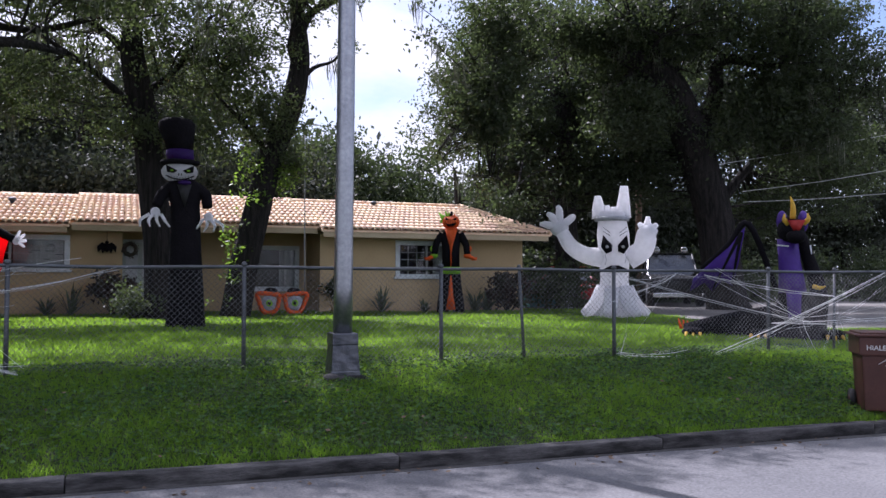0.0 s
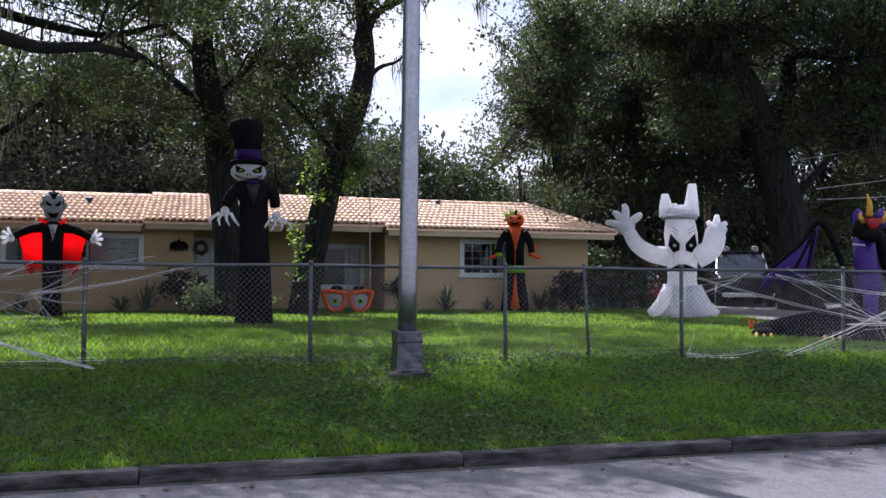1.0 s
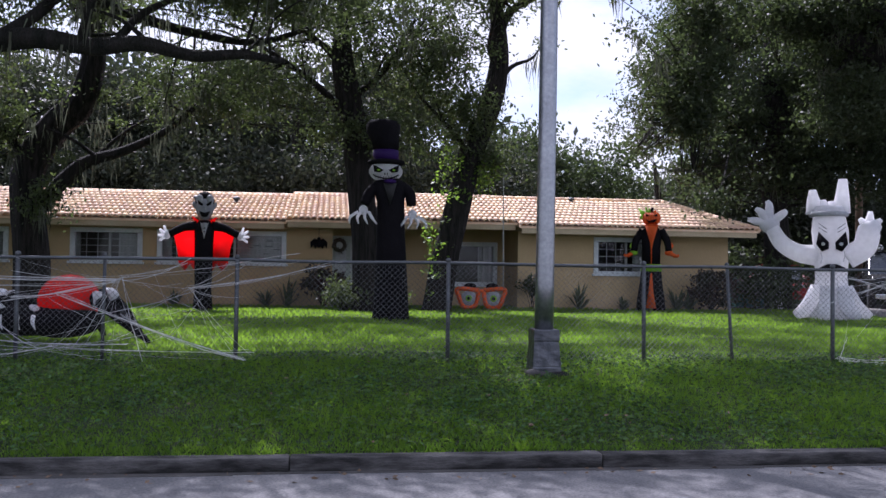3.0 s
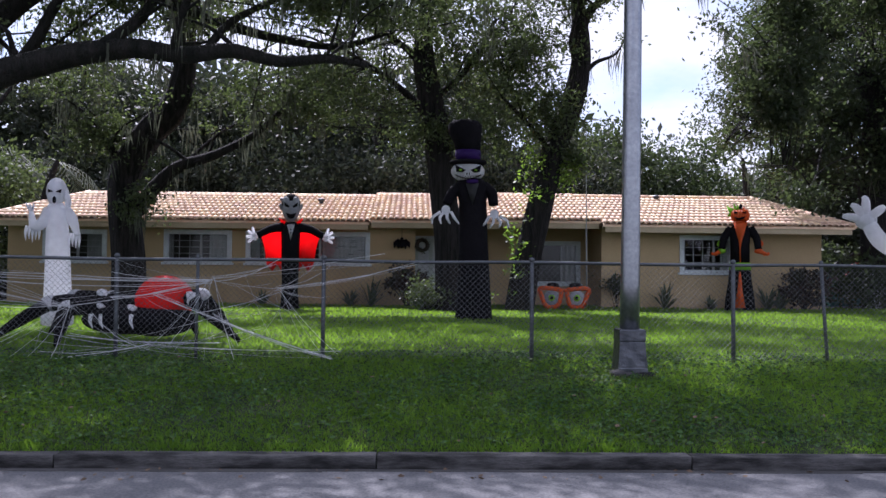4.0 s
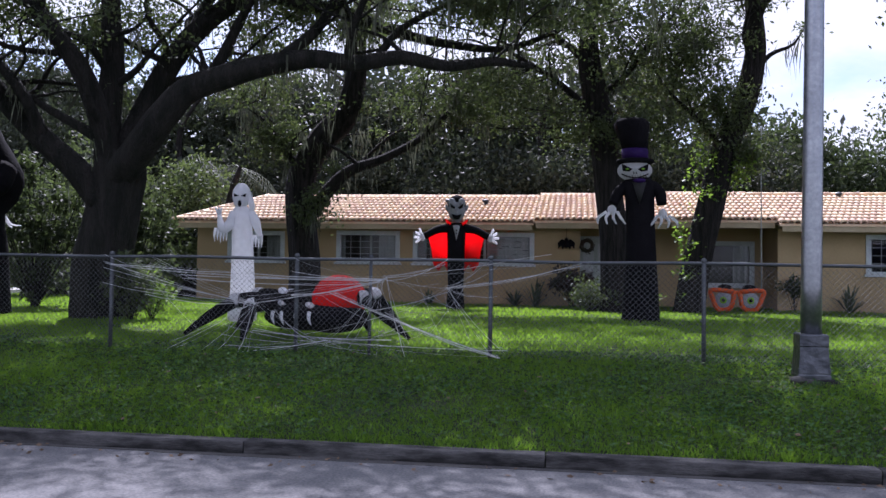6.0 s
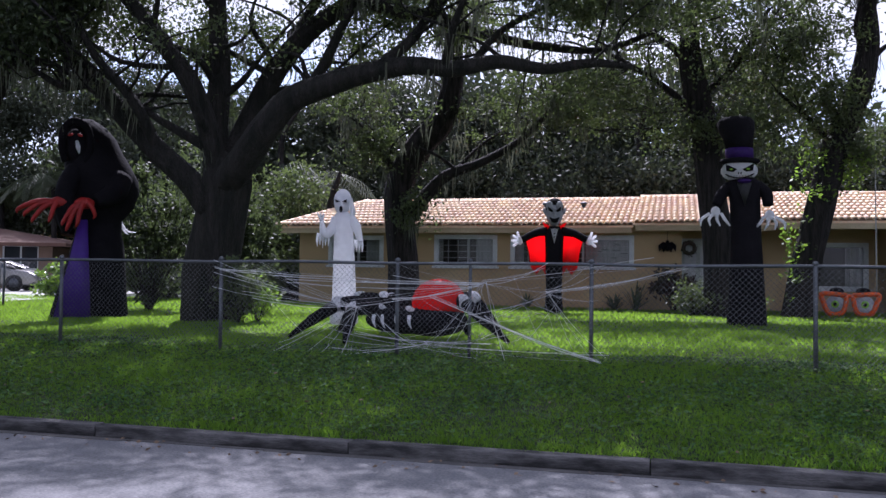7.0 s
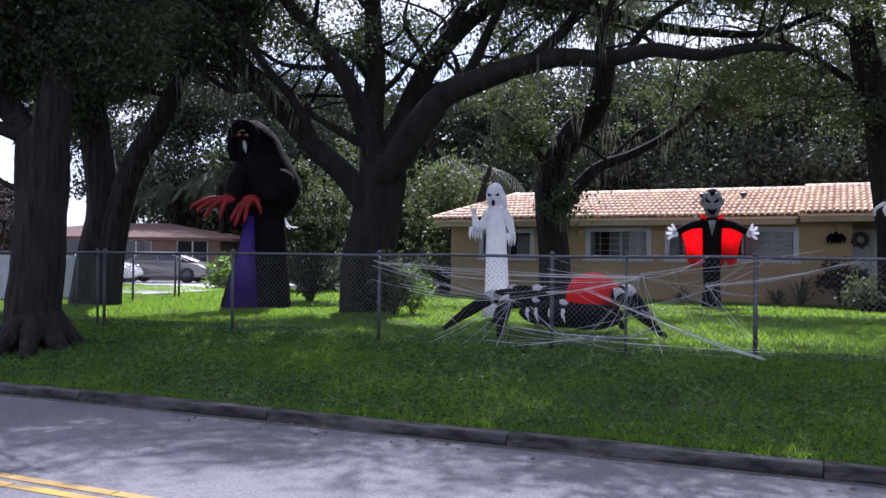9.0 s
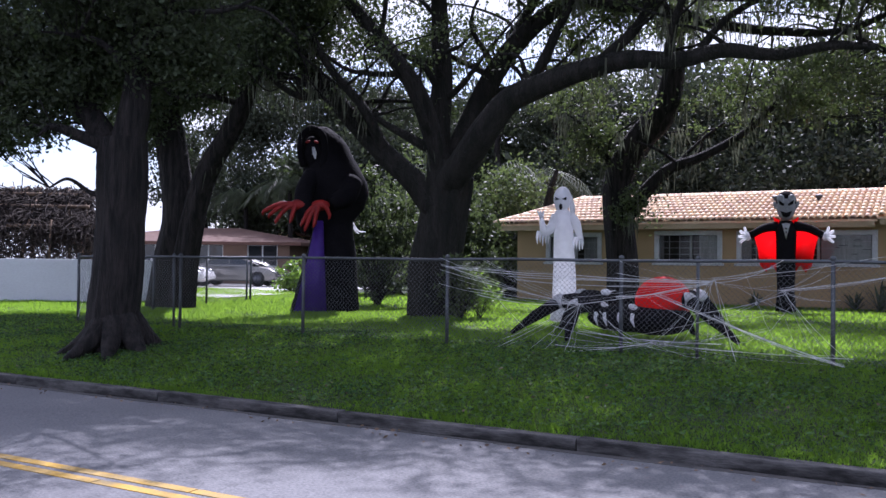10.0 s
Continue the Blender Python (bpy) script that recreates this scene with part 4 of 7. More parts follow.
tree("twin-stemmed dark oak beyond the fence corner", (-16.5, 14.8, 0.07),
     [([(-16.75, 14.8, 0.05), (-16.55, 14.8, 1.2), (-16.3, 14.8, 2.3), (-16.6, 14.8, 4.0), (-16.9, 14.8, 5.4), (-16.7, 14.8, 7.6)], 0.36, 0.12),
      ([(-16.2, 14.8, 0.0), (-15.97, 14.8, 1.74), (-15.47, 14.8, 3.17), (-14.72, 14.8, 4.16), (-14.23, 14.8, 5.0), (-13.7, 14.8, 6.3), (-13.2, 14.8, 7.5)], 0.34, 0.1),
      ([(-14.24, 14.8, 5.2), (-13.3, 14.7, 5.24), (-12.57, 14.6, 5.0), (-11.8, 14.5, 4.5)], 0.10, 0.03),
      ([(-16.6, 14.8, 4.0), (-17.6, 14.6, 5.0), (-18.8, 14.4, 5.8)], 0.14, 0.05)],
     # clumps at z 10.2 and 9.8 are unseen, added to shade the left lawn
     [(-17.0, 14.6, 6.6, 2.6, 2.3, 1.5, 190), (-14.2, 14.6, 7.0, 2.3, 2.0, 1.3, 140), (-17.2, 14.3, 4.6, 1.1, 1.0, 0.9, 40), (-18.8, 14.2, 5.2, 1.1, 1.1, 0.8, 30), (-15.6, 15.2, 9, 4.2, 3.0, 1.3, 150), (-16.5, 16.8, 10.2, 4.0, 2.4, 0.9, 150), (-20.5, 15.5, 9.8, 3.0, 2.4, 0.9, 110), (-15.6, 14.6, 5.6, 1.9, 1.4, 1.0, 90), (-18.2, 14.2, 6.6, 1.8, 1.5, 1.3, 80), (-13.6, 14.3, 5.9, 1.3, 1.2, 0.9, 50), (-14.6, 14.9, 6.4, 2.2, 1.4, 1.1, 120), (-17.0, 14.7, 5.3, 1.6, 1.2, 0.9, 80)],
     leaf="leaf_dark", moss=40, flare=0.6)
tree("curving oak close before the house wall", (-8.0, 22.4, 0.12),
     [([(-7.95, 22.4, 0.1), (-8.0, 22.4, 1.5), (-8.14, 22.4, 2.7), (-8.07, 22.4, 3.6), (-7.5, 22.3, 4.5), (-6.9, 22.2, 5.1), (-6.6, 22.1, 6.0), (-6.5, 22, 7.1), (-6.2, 22, 8.4)], 0.37, 0.09),
      ([(-8.05, 22.35, 2.2), (-7.29, 22.2, 3.16), (-6.68, 22.1, 3.67), (-5.8, 22, 3.95), (-4.7, 21.8, 4.5), (-3.8, 21.6, 5.3)], 0.20, 0.05),
      ([(-8.05, 22.4, 3.6), (-8.8, 22.2, 4.6), (-9.6, 22.0, 5.6)], 0.12, 0.04)],
     [(-6.0, 22, 8.0, 3.0, 2.5, 1.4, 32), (-4.2, 21.6, 5.6, 1.9, 1.6, 0.9, 34), (-9.4, 22, 6.0, 1.6, 1.6, 0.9, 26), (-8.6, 22.0, 4.4, 0.8, 0.7, 0.7, 22), (-7.6, 21.9, 2.9, 0.5, 0.5, 0.5, 8)],
     leaf="leaf", size=0.13, moss=45, flare=0.5)
tree("tall straight oak behind the top-hatted figure", (0.14, 22.1, 0.12),
     [([(0.14, 22.1, 0.1), (0.12, 22.1, 1.6), (-0.04, 22.1, 3.0), (-0.2, 22.1, 4.4), (-0.43, 22.1, 5.6), (-0.59, 22, 6.8), (-0.4, 22, 8.6)], 0.33, 0.12),
      ([(-0.3, 22.1, 4.9), (-1.3, 21.9, 5.8), (-2.6, 21.6, 6.6)], 0.11, 0.04),
      ([(-0.4, 22.1, 5.4), (0.5, 21.9, 6.2), (1.2, 21.6, 7.4)], 0.10, 0.04),
      ([(-0.55, 22.1, 6.4), (-1.8, 22.4, 7.4), (-3.0, 22.6, 8.4)], 0.09, 0.03)],
     # last three clumps sit above the view, added to cast shade on verge and lawn
     [(-1.6, 21.6, 7.2, 3.0, 2.6, 1.7, 62), (1.0, 21.6, 6.8, 1.7, 1.6, 1.6, 52), (-2.6, 21.6, 5.4, 1.6, 1.4, 0.9, 30), (0.9, 21.5, 4.6, 0.9, 0.8, 0.9, 26), (-3.8, 22, 8.4, 2.4, 2.2, 1.3, 26), (-0.8, 21.6, 4.6, 0.9, 0.8, 0.6, 16), (0.8, 16.2, 10.4, 3.0, 1.9, 1.1, 150), (3.2, 18.2, 11.2, 2.6, 1.6, 0.9, 100), (-1.6, 20.4, 11.0, 3.0, 1.5, 0.8, 80)],
     leaf="leaf", size=0.13, per=80, moss=35, flare=0.6)
tree("leaning oak with ivy shoots along its trunk", (1.95, 22.5, 0.12),
     [([(1.93, 22.5, 0.1), (2.17, 22.5, 1.6), (2.45, 22.5, 2.8), (2.8, 22.5, 4.25), (3.3, 22.5, 5.6), (3.5, 22.5, 6.8), (3.35, 22.5, 8.6)], 0.34, 0.15),
      ([(3.46, 22.5, 7.3), (3.75, 22.4, 7.95), (4.4, 22.3, 8.35), (5.4, 22, 8.7)], 0.13, 0.05),
      ([(2.8, 22.5, 4.2), (2.0, 22.2, 5.0), (1.3, 21.9, 5.6)], 0.08, 0.03)],
     # the three highest clumps here are unseen blockers for sun on verge and lawn
     [(2.6, 22.2, 5.2, 1.0, 0.9, 1.0, 42), (1.9, 21.9, 6.6, 1.3, 1.2, 1.3, 50), (2.9, 22, 8.4, 1.7, 1.6, 0.9, 45), (5.2, 22, 9.6, 2.0, 1.8, 0.6, 24), (3.3, 22.3, 4.2, 0.5, 0.5, 0.6, 14), (5.0, 16.4, 10.6, 3.2, 1.9, 1.1, 170), (3.4, 20.8, 11.0, 2.4, 1.4, 0.8, 60), (7.2, 20.4, 11.0, 2.4, 1.4, 0.8, 55)],
     leaf="leaf", size=0.13, moss=10, flare=0.6)
for pts, n in (([(1.5, 22.2, 0.3), (1.7, 22.15, 1.1), (1.85, 22.15, 1.9), (1.7, 22.1, 2.4)], 26), ([(2.35, 22.1, 3.0), (2.2, 22.1, 3.7), (2.3, 22.1, 4.2)], 34), ([(3.0, 22.2, 3.4), (3.2, 22.2, 3.9)], 40)):
    c = curve_points(pts, 5)
    cc = c[RNG.integers(0, len(c), n)] + RNG.normal(0, 0.17, (n, 3))
    w = np.repeat(cc, 9, 0) + RNG.normal(0, 0.09, (n * 9, 3))
    o = stuff("ivy_shoots", *leaves(w, 0.11), "leaf_light")
    tagged(o, "bright green ivy shoots growing along the leaning trunk", "ivy", kind="stuff")
tree("massive old oak over the gravel drive", (17.5, 23.5, 0.13),
     [([(17.6, 23.5, 0.1), (17.28, 23.5, 1.9), (17.07, 23.5, 3.15), (16.55, 23.5, 4.7), (15.93, 23.4, 6.0), (15.3, 23.3, 7.2), (14.1, 23.2, 7.8), (12.8, 23, 8.0)], 0.56, 0.12),
      ([(16.3, 23.4, 5.3), (17.1, 23.5, 7.0), (17.4, 23.5, 8.2), (19.2, 23.4, 8.2), (22.6, 23.2, 8.4)], 0.30, 0.08),
      ([(15.4, 23.3, 7.0), (14.5, 23.2, 8.7), (13.5, 23, 9.8)], 0.22, 0.06),
      ([(14.1, 23.2, 7.75), (13.4, 23.4, 6.9), (13.2, 23.6, 6.2)], 0.10, 0.03),
      ([(17.1, 23.5, 3.4), (18.4, 23.0, 5.0), (20.2, 22.6, 6.2)], 0.18, 0.05)],
     # clumps at y 16 and 19.6: unseen canopy added to shade dragon and ground
     [(13.9, 23.8, 8.6, 2.0, 1.4, 1.5, 110), (14.2, 23.4, 6.2, 1.2, 1.0, 1.0, 40), (12.2, 22.9, 8.5, 1.5, 1.1, 0.6, 70), (19.8, 23, 9.8, 3.0, 2.0, 1.3, 120), (18.6, 22.6, 7.0, 1.8, 1.4, 0.9, 70), (16.5, 22.6, 9.2, 4.0, 3.0, 1.5, 230), (20.8, 22.6, 8.0, 3.2, 2.6, 1.8, 190), (13.4, 22.8, 5.9, 1.3, 1.2, 1.0, 55), (19.6, 22.4, 5.6, 1.7, 1.5, 1.0, 70), (16.5, 23.6, 11, 4.0, 3.0, 1.2, 110), (9.4, 19.6, 10.6, 3.0, 2.0, 0.9, 110), (22.5, 24.5, 5.2, 2.6, 1.6, 2.2, 150), (20.0, 25.0, 3.4, 1.6, 1.2, 1.3, 70), (15.6, 24.6, 4.6, 1.6, 1.0, 1.2, 70), (17.6, 22.4, 6.0, 1.5, 1.0, 1.0, 60), (10.2, 16.0, 10.4, 3.2, 1.9, 1.1, 150), (15.6, 16.0, 10.2, 3.0, 2.0, 1.1, 120)],
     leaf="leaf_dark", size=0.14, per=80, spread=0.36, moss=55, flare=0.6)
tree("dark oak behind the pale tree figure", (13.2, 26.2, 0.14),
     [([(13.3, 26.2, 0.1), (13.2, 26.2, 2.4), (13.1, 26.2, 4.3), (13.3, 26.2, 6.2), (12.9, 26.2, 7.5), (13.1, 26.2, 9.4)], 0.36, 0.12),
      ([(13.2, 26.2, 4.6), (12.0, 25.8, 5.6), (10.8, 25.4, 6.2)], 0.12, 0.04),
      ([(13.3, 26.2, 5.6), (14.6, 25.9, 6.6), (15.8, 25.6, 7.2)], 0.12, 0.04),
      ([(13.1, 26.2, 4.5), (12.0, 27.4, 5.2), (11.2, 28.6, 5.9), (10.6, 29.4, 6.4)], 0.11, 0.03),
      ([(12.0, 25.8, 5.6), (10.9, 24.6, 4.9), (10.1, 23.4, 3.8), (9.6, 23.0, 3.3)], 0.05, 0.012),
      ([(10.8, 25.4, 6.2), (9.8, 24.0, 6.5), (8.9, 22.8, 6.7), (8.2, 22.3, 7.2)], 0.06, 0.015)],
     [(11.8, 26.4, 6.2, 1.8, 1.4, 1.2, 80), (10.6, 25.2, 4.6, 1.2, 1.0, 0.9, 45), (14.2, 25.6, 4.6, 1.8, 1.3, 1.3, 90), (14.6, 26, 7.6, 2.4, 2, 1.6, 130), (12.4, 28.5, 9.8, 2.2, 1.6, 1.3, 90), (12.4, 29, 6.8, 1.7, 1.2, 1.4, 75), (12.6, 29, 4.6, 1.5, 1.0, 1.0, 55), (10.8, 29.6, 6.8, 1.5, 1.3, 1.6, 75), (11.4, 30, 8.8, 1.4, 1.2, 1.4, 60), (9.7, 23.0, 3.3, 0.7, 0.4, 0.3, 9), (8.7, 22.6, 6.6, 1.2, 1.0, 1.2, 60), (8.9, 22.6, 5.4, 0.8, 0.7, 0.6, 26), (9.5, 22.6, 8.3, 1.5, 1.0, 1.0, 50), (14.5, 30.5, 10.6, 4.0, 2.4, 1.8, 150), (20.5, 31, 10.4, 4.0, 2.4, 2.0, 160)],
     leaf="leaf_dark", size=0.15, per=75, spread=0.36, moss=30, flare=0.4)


# ---- woods and shrubs behind ----
def woods(label, clumps, size=0.26, per=100, spread=0.62, stems=14, leaf="leaf_far", seed_z=0.1, moss=40):
    cs, lm = crown_leaves(clumps, size, per, spread)
    e = group_at("woods", (float(cs[:, 0].mean()), float(cs[:, 1].mean()), 0.14), label, "woods", kind="stuff")
    o = np.array(e.matrix_world.translation)
    stuff("foliage", lm[0] - o, lm[1], leaf, e)
    g = Geo()
    for k in range(stems):
        c = clumps[k % len(clumps)]
        x, y = c[0] + RNG.normal(0, c[3] * 0.5), c[1] + RNG.normal(0, 1.0)
        top = c[2] + c[5] * 0.6
        lean = RNG.normal(0, 0.8)
        g.add(tube([(x, y, 0.0), (x + lean * 0.4, y, top * 0.4), (x + lean, y, top * 0.75), (x + lean + RNG.normal(0, 1.2), y, top)], [0.28, 0.2, 0.06], 8, 4, 0.08))
    st = g.ob("stem_mass", ["bark"], e)
    st.matrix_parent_inverse = Matrix.Translation(-o)
    if moss:
        stuff("hanging_moss", *moss_strands(cs[RNG.integers(0, len(cs), moss)] - o, 1.8, 10), "moss", e)
    return e


woods("dark oak woods rising behind the house", [(x, 41 + 3 * math.sin(x), 4.0, 4.2, 3.0, 3.4, 150) for x in range(-30, 9, 6)] + [(x + 2, 43 + 2 * math.sin(2 * x), 9.4, 3.4, 3.0, 2.2, 34) for x in range(-30, 5, 6)])
woods("second line of dark trees behind the house", [(x, 49 + 2 * math.sin(x), 4.6, 5.0, 3.0, 4.6, 190) for x in range(-34, 10, 7)] + [(x, 50, 10.6, 3.6, 3.0, 2.0, 26) for x in range(-34, 4, 7)], size=0.62, per=80, spread=1.1, stems=4, moss=0)
woods("far dark treeline closing the view behind the house", [(x, 60 + 2 * math.sin(x), 5.0 + 1.2 * math.sin(3 * x), 6.0, 3.0, 5.2, 170) for x in range(-46, 8, 8)], size=0.6, per=110, spread=1.2, stems=2, moss=0, leaf="leaf_dark")
woods("lower far trees under the bright sky", [(x, 52, 4.2, 3.6, 3.0, 3.3, 130) for x in range(6, 23, 5)] + [(8.5, 50, 8.0, 2.6, 2.2, 1.6, 40)] + [(x, 46 + math.sin(x), 4.6 + 0.5 * math.sin(2 * x), 3.0, 2.4, 4.0, 110) for x in (2, 6, 10, 14)], stems=6, moss=0, leaf="leaf_dark")
woods("dark woods beyond the gravel drive", [(x, 37 + 2 * math.sin(x), 3.6, 4.0, 3.0, 3.6, 150) for x in range(17, 46, 5)] + [(x, 38, 9.4, 4.0, 3.0, 3.0, 110) for x in range(20, 46, 5)], stems=16)
woods("scattered trees behind the neighbouring house", [(-36, 48, 6.0, 4.5, 3, 3.0, 90), (-44, 46, 7.0, 4.0, 3, 3.2, 80), (-29, 45, 4.6, 2.6, 2.4, 2.0, 60), (-58, 44, 4, 5, 3, 2.5, 60), (-31, 46, 9.6, 3.4, 3, 2.2, 60), (-37, 41, 4.5, 3.0, 2.4, 2.2, 70), (-42, 41, 6.5, 3.0, 2.4, 2.4, 60), (-26, 38, 6.5, 2.6, 2.2, 2.2, 60), (-24, 40, 3.5, 3.0, 2.0, 2.4, 70), (-30, 41, 9.5, 4.0, 2.4, 2.6, 110), (-37, 41, 10, 4.0, 2.4, 2.6, 110), (-45, 40, 10.5, 4.0, 2.4, 3.0, 100)], stems=8, moss=10)
woods("tangled hedge and shrubs by the house corner", [(-13.6, 25.5, 1.3, 1.3, 1.2, 1.3, 70), (-15.2, 26.5, 2.2, 1.6, 1.4, 2.0, 110), (-16.6, 24, 1.3, 1.3, 1.0, 1.2, 60), (-13.2, 27.5, 3.6, 1.3, 1.2, 1.3, 40), (-17.5, 28, 3.4, 2.2, 1.6, 2.2, 80)], size=0.16, per=60, spread=0.3, stems=6, leaf="leaf", moss=0)
woods("dense shrubs along the drive", [(x, 31 + math.sin(x), 1.2, 1.9, 1.2, 1.2, 60) for x in range(13, 36, 3)] + [(12.4, 25.2, 0.7, 1.0, 0.7, 0.7, 40)], size=0.18, per=55, spread=0.4, stems=4, leaf="leaf_dark", moss=0)


# ---- inflatable figures on the lawn ----
def figure(g, name, mats, place, label, category="inflatable decoration", turn=0.0):
    o = g.ob(name, mats)
    o.matrix_world = pose(*place, 0, 0, turn)
    return tagged(o, label, category)


def claw(g, c, m, s=1.0, side=1, up=False, k=4, spread=0.16):
    """A glove: palm and fingers that hang (or rise) from c."""
    x, y, z = c
    d = 1 if up else -1
    g.add(ball((x, y, z), (0.10 * s, 0.06 * s, 0.11 * s)), m)
    for i in range(k):
        a = (i - (k - 1) / 2) * spread * s
        bend = side * 0.05 * s
        g.add(tube([(x + a * 0.5, y, z + d * 0.04 * s), (x + a * 1.0 + bend, y - 0.05 * s, z + d * 0.17 * s), (x + a * 1.25, y - 0.03 * s, z + d * 0.31 * s)], [0.036 * s, 0.034 * s, 0.016 * s], 7, 4), m)
    g.add(tube([(x - side * 0.03 * s, y, z), (x - side * 0.15 * s, y - 0.04 * s, z + d * 0.09 * s)], [0.034 * s, 0.018 * s], 7, 3), m)


def top_hat_figure():
    g = Geo()
    g.add(loft([(0, 0, 0.0, 0.40, 0.36), (0, 0, 0.06, 0.385, 0.35), (0.0, 0, 0.8, 0.34, 0.30), (-0.02, 0, 1.7, 0.30, 0.26), (-0.04, 0, 2.5, 0.29, 0.25), (-0.06, 0, 2.85, 0.36, 0.26), (-0.08, 0, 2.98, 0.24, 0.2)], 20, 0.012), 0)
    for s, hand in ((-1, (-0.61, -0.12, 2.30)), (1, (0.42, -0.12, 2.22))):
        g.add(tube([(-0.06 + s * 0.24, 0, 2.82), (-0.06 + s * 0.42, -0.03, 2.66), (hand[0] - s * 0.02, -0.08, 2.42)], [0.13, 0.12, 0.10], 12, 5), 0)
        claw(g, hand, 2, 0.95, s)
    g.add(prism([(-0.2, 2.86), (0.08, 2.86), (-0.05, 2.4)], -0.275, -0.25), 3)
    g.add(ball((-0.06, -0.27, 2.9), (0.13, 0.05, 0.05)), 1)
    g.add(ball((-0.15, -0.02, 3.13), (0.36, 0.30, 0.23)), 2)
    for s in (-1, 1):
        g.add(prism([(-0.15 + s * 0.27, 3.24), (-0.15 + s * 0.05, 3.13), (-0.15 + s * 0.12, 3.08), (-0.15 + s * 0.25, 3.10)], -0.325, -0.27), 0)
        g.add(ball((-0.15 + s * 0.16, -0.325, 3.13), (0.035, 0.012, 0.02)), 4)
        g.add(ball((-0.15 + s * 0.025, -0.325, 3.05), (0.012, 0.01, 0.025)), 0)
    g.add(tube([(-0.42, -0.22, 3.04), (-0.3, -0.29, 2.98), (-0.15, -0.31, 2.955), (0.0, -0.29, 2.98), (0.12, -0.22, 3.04)], [0.012, 0.012], 6, 4), 0)
    for k in range(9):
        x = -0.37 + k * 0.055
        g.add(tube([(x, -0.30, 3.0 + 0.03 * abs(k - 4) / 4), (x, -0.31, 2.93 + 0.03 * abs(k - 4) / 4)], [0.005, 0.005], 5, 2), 0)
    g.add(loft([(-0.14, 0, 3.27, 0.34, 0.32), (-0.14, 0, 3.31, 0.40, 0.37), (-0.14, 0, 3.36, 0.38, 0.35), (-0.14, 0, 3.38, 0.26, 0.26)], 20), 0)
    g.add(loft([(-0.14, 0, 3.36, 0.27, 0.27), (-0.15, 0, 3.47, 0.275, 0.275), (-0.15, 0, 3.58, 0.27, 0.27)], 20), 1)
    g.add(loft([(-0.15, 0, 3.57, 0.265, 0.265), (-0.17, 0, 3.75, 0.29, 0.29), (-0.21, 0, 3.95, 0.35, 0.34), (-0.22, 0, 4.12, 0.36, 0.35), (-0.22, 0, 4.2, 0.30, 0.29), (-0.21, 0, 4.235, 0.12, 0.12)], 20), 0)
    figure(g, "inflatable_top_hat_skeleton", ["black_cloth", "violet_cloth", "white_cloth", "rubber", "green_cloth"], (0.50, 18.6, float(ground_z(18.6))), "tall black inflatable skeleton figure in a top hat on the lawn", turn=-2)


def caped_figure():
    g = Geo()
    g.add(loft([(0, 0, 0, 0.27, 0.22), (0, 0, 0.5, 0.22, 0.19), (0, 0, 1.0, 0.24, 0.20), (0, 0, 1.6, 0.25, 0.2), (0, 0, 2.02, 0.27, 0.2), (0, 0, 2.18, 0.14, 0.13)], 18, 0.01), 0)
    for s in (-1, 1):
        g.add(tube([(s * 0.2, 0, 2.05), (s * 0.55, -0.02, 2.0), (s * 0.92, -0.03, 1.83)], [0.12, 0.10, 0.085], 12, 5), 0)
        g.add(prism([(s * 0.12, 2.1), (s * 0.55, 2.02), (s * 0.84, 1.9), (s * 0.72, 1.5), (s * 0.66, 1.12), (s * 0.5, 0.95), (s * 0.36, 1.12), (s * 0.2, 0.9), (s * 0.1, 1.1)][::s], 0.09, 0.13), 1)
        x, z = s * 0.98, 1.80
        g.add(ball((x, -0.04, z), (0.09, 0.05, 0.10)), 2)
        for a in (70, 35, 0, -35):
            t = radians(a)
            g.add(tube([(x, -0.04, z), (x + s * 0.2 * math.cos(t), -0.05, z + 0.2 * math.sin(t)), (x + s * 0.25 * math.cos(t), -0.05, z + 0.25 * math.sin(t))], [0.04, 0.035, 0.022], 8, 3), 2)
    g.add(prism([(-0.11, 2.12), (0.11, 2.12), (0.0, 1.72)], -0.225, -0.19), 2)
    for z in (1.98, 1.9):
        g.add(ball((0, -0.235, z), 0.018), 0)
    g.add(prism([(-0.1, 2.18), (0, 2.13), (0.1, 2.18), (0.1, 2.10), (0, 2.12), (-0.1, 2.10)], -0.25, -0.2), 0)
    for s in (-1, 1):
        g.add(prism([(s * 0.1, 2.16), (s * 0.34, 2.28), (s * 0.24, 2.08)][::s], -0.03, 0.08), 1)
    g.add(ball((0, 0, 2.52), (0.25, 0.22, 0.34)), 3)
    g.add(ball((0, 0.03, 2.64), (0.265, 0.225, 0.26)), 0)
    for s in (-1, 1):
        g.add(ball((s * 0.14, -0.17, 2.68), (0.10, 0.07, 0.12)), 3)
        g.add(prism([(s * 0.04, 2.56), (s * 0.19, 2.66), (s * 0.17, 2.56), (s * 0.07, 2.52)][::s], -0.26, -0.2), 0)
        g.add(ball((s * 0.27, 0.0, 2.55), (0.05, 0.03, 0.10), s * 25), 3)
    g.add(prism([(-0.15, 2.40), (0, 2.36), (0.15, 2.40), (0.08, 2.27), (0, 2.25), (-0.08, 2.27)], -0.225, -0.17), 0)
    g.add(ball((0, -0.23, 2.47), (0.03, 0.03, 0.06)), 3)
    g.v = [q * np.array((0.88, 1.0, 1.0)) for q in g.v]
    figure(g, "inflatable_caped_figure", ["black_cloth", "red_cloth", "white_cloth", "grey_cloth"], (-3.86, 22.0, float(ground_z(22.0))), "black inflatable caped figure with a glowing red cape and white gloves", turn=8)


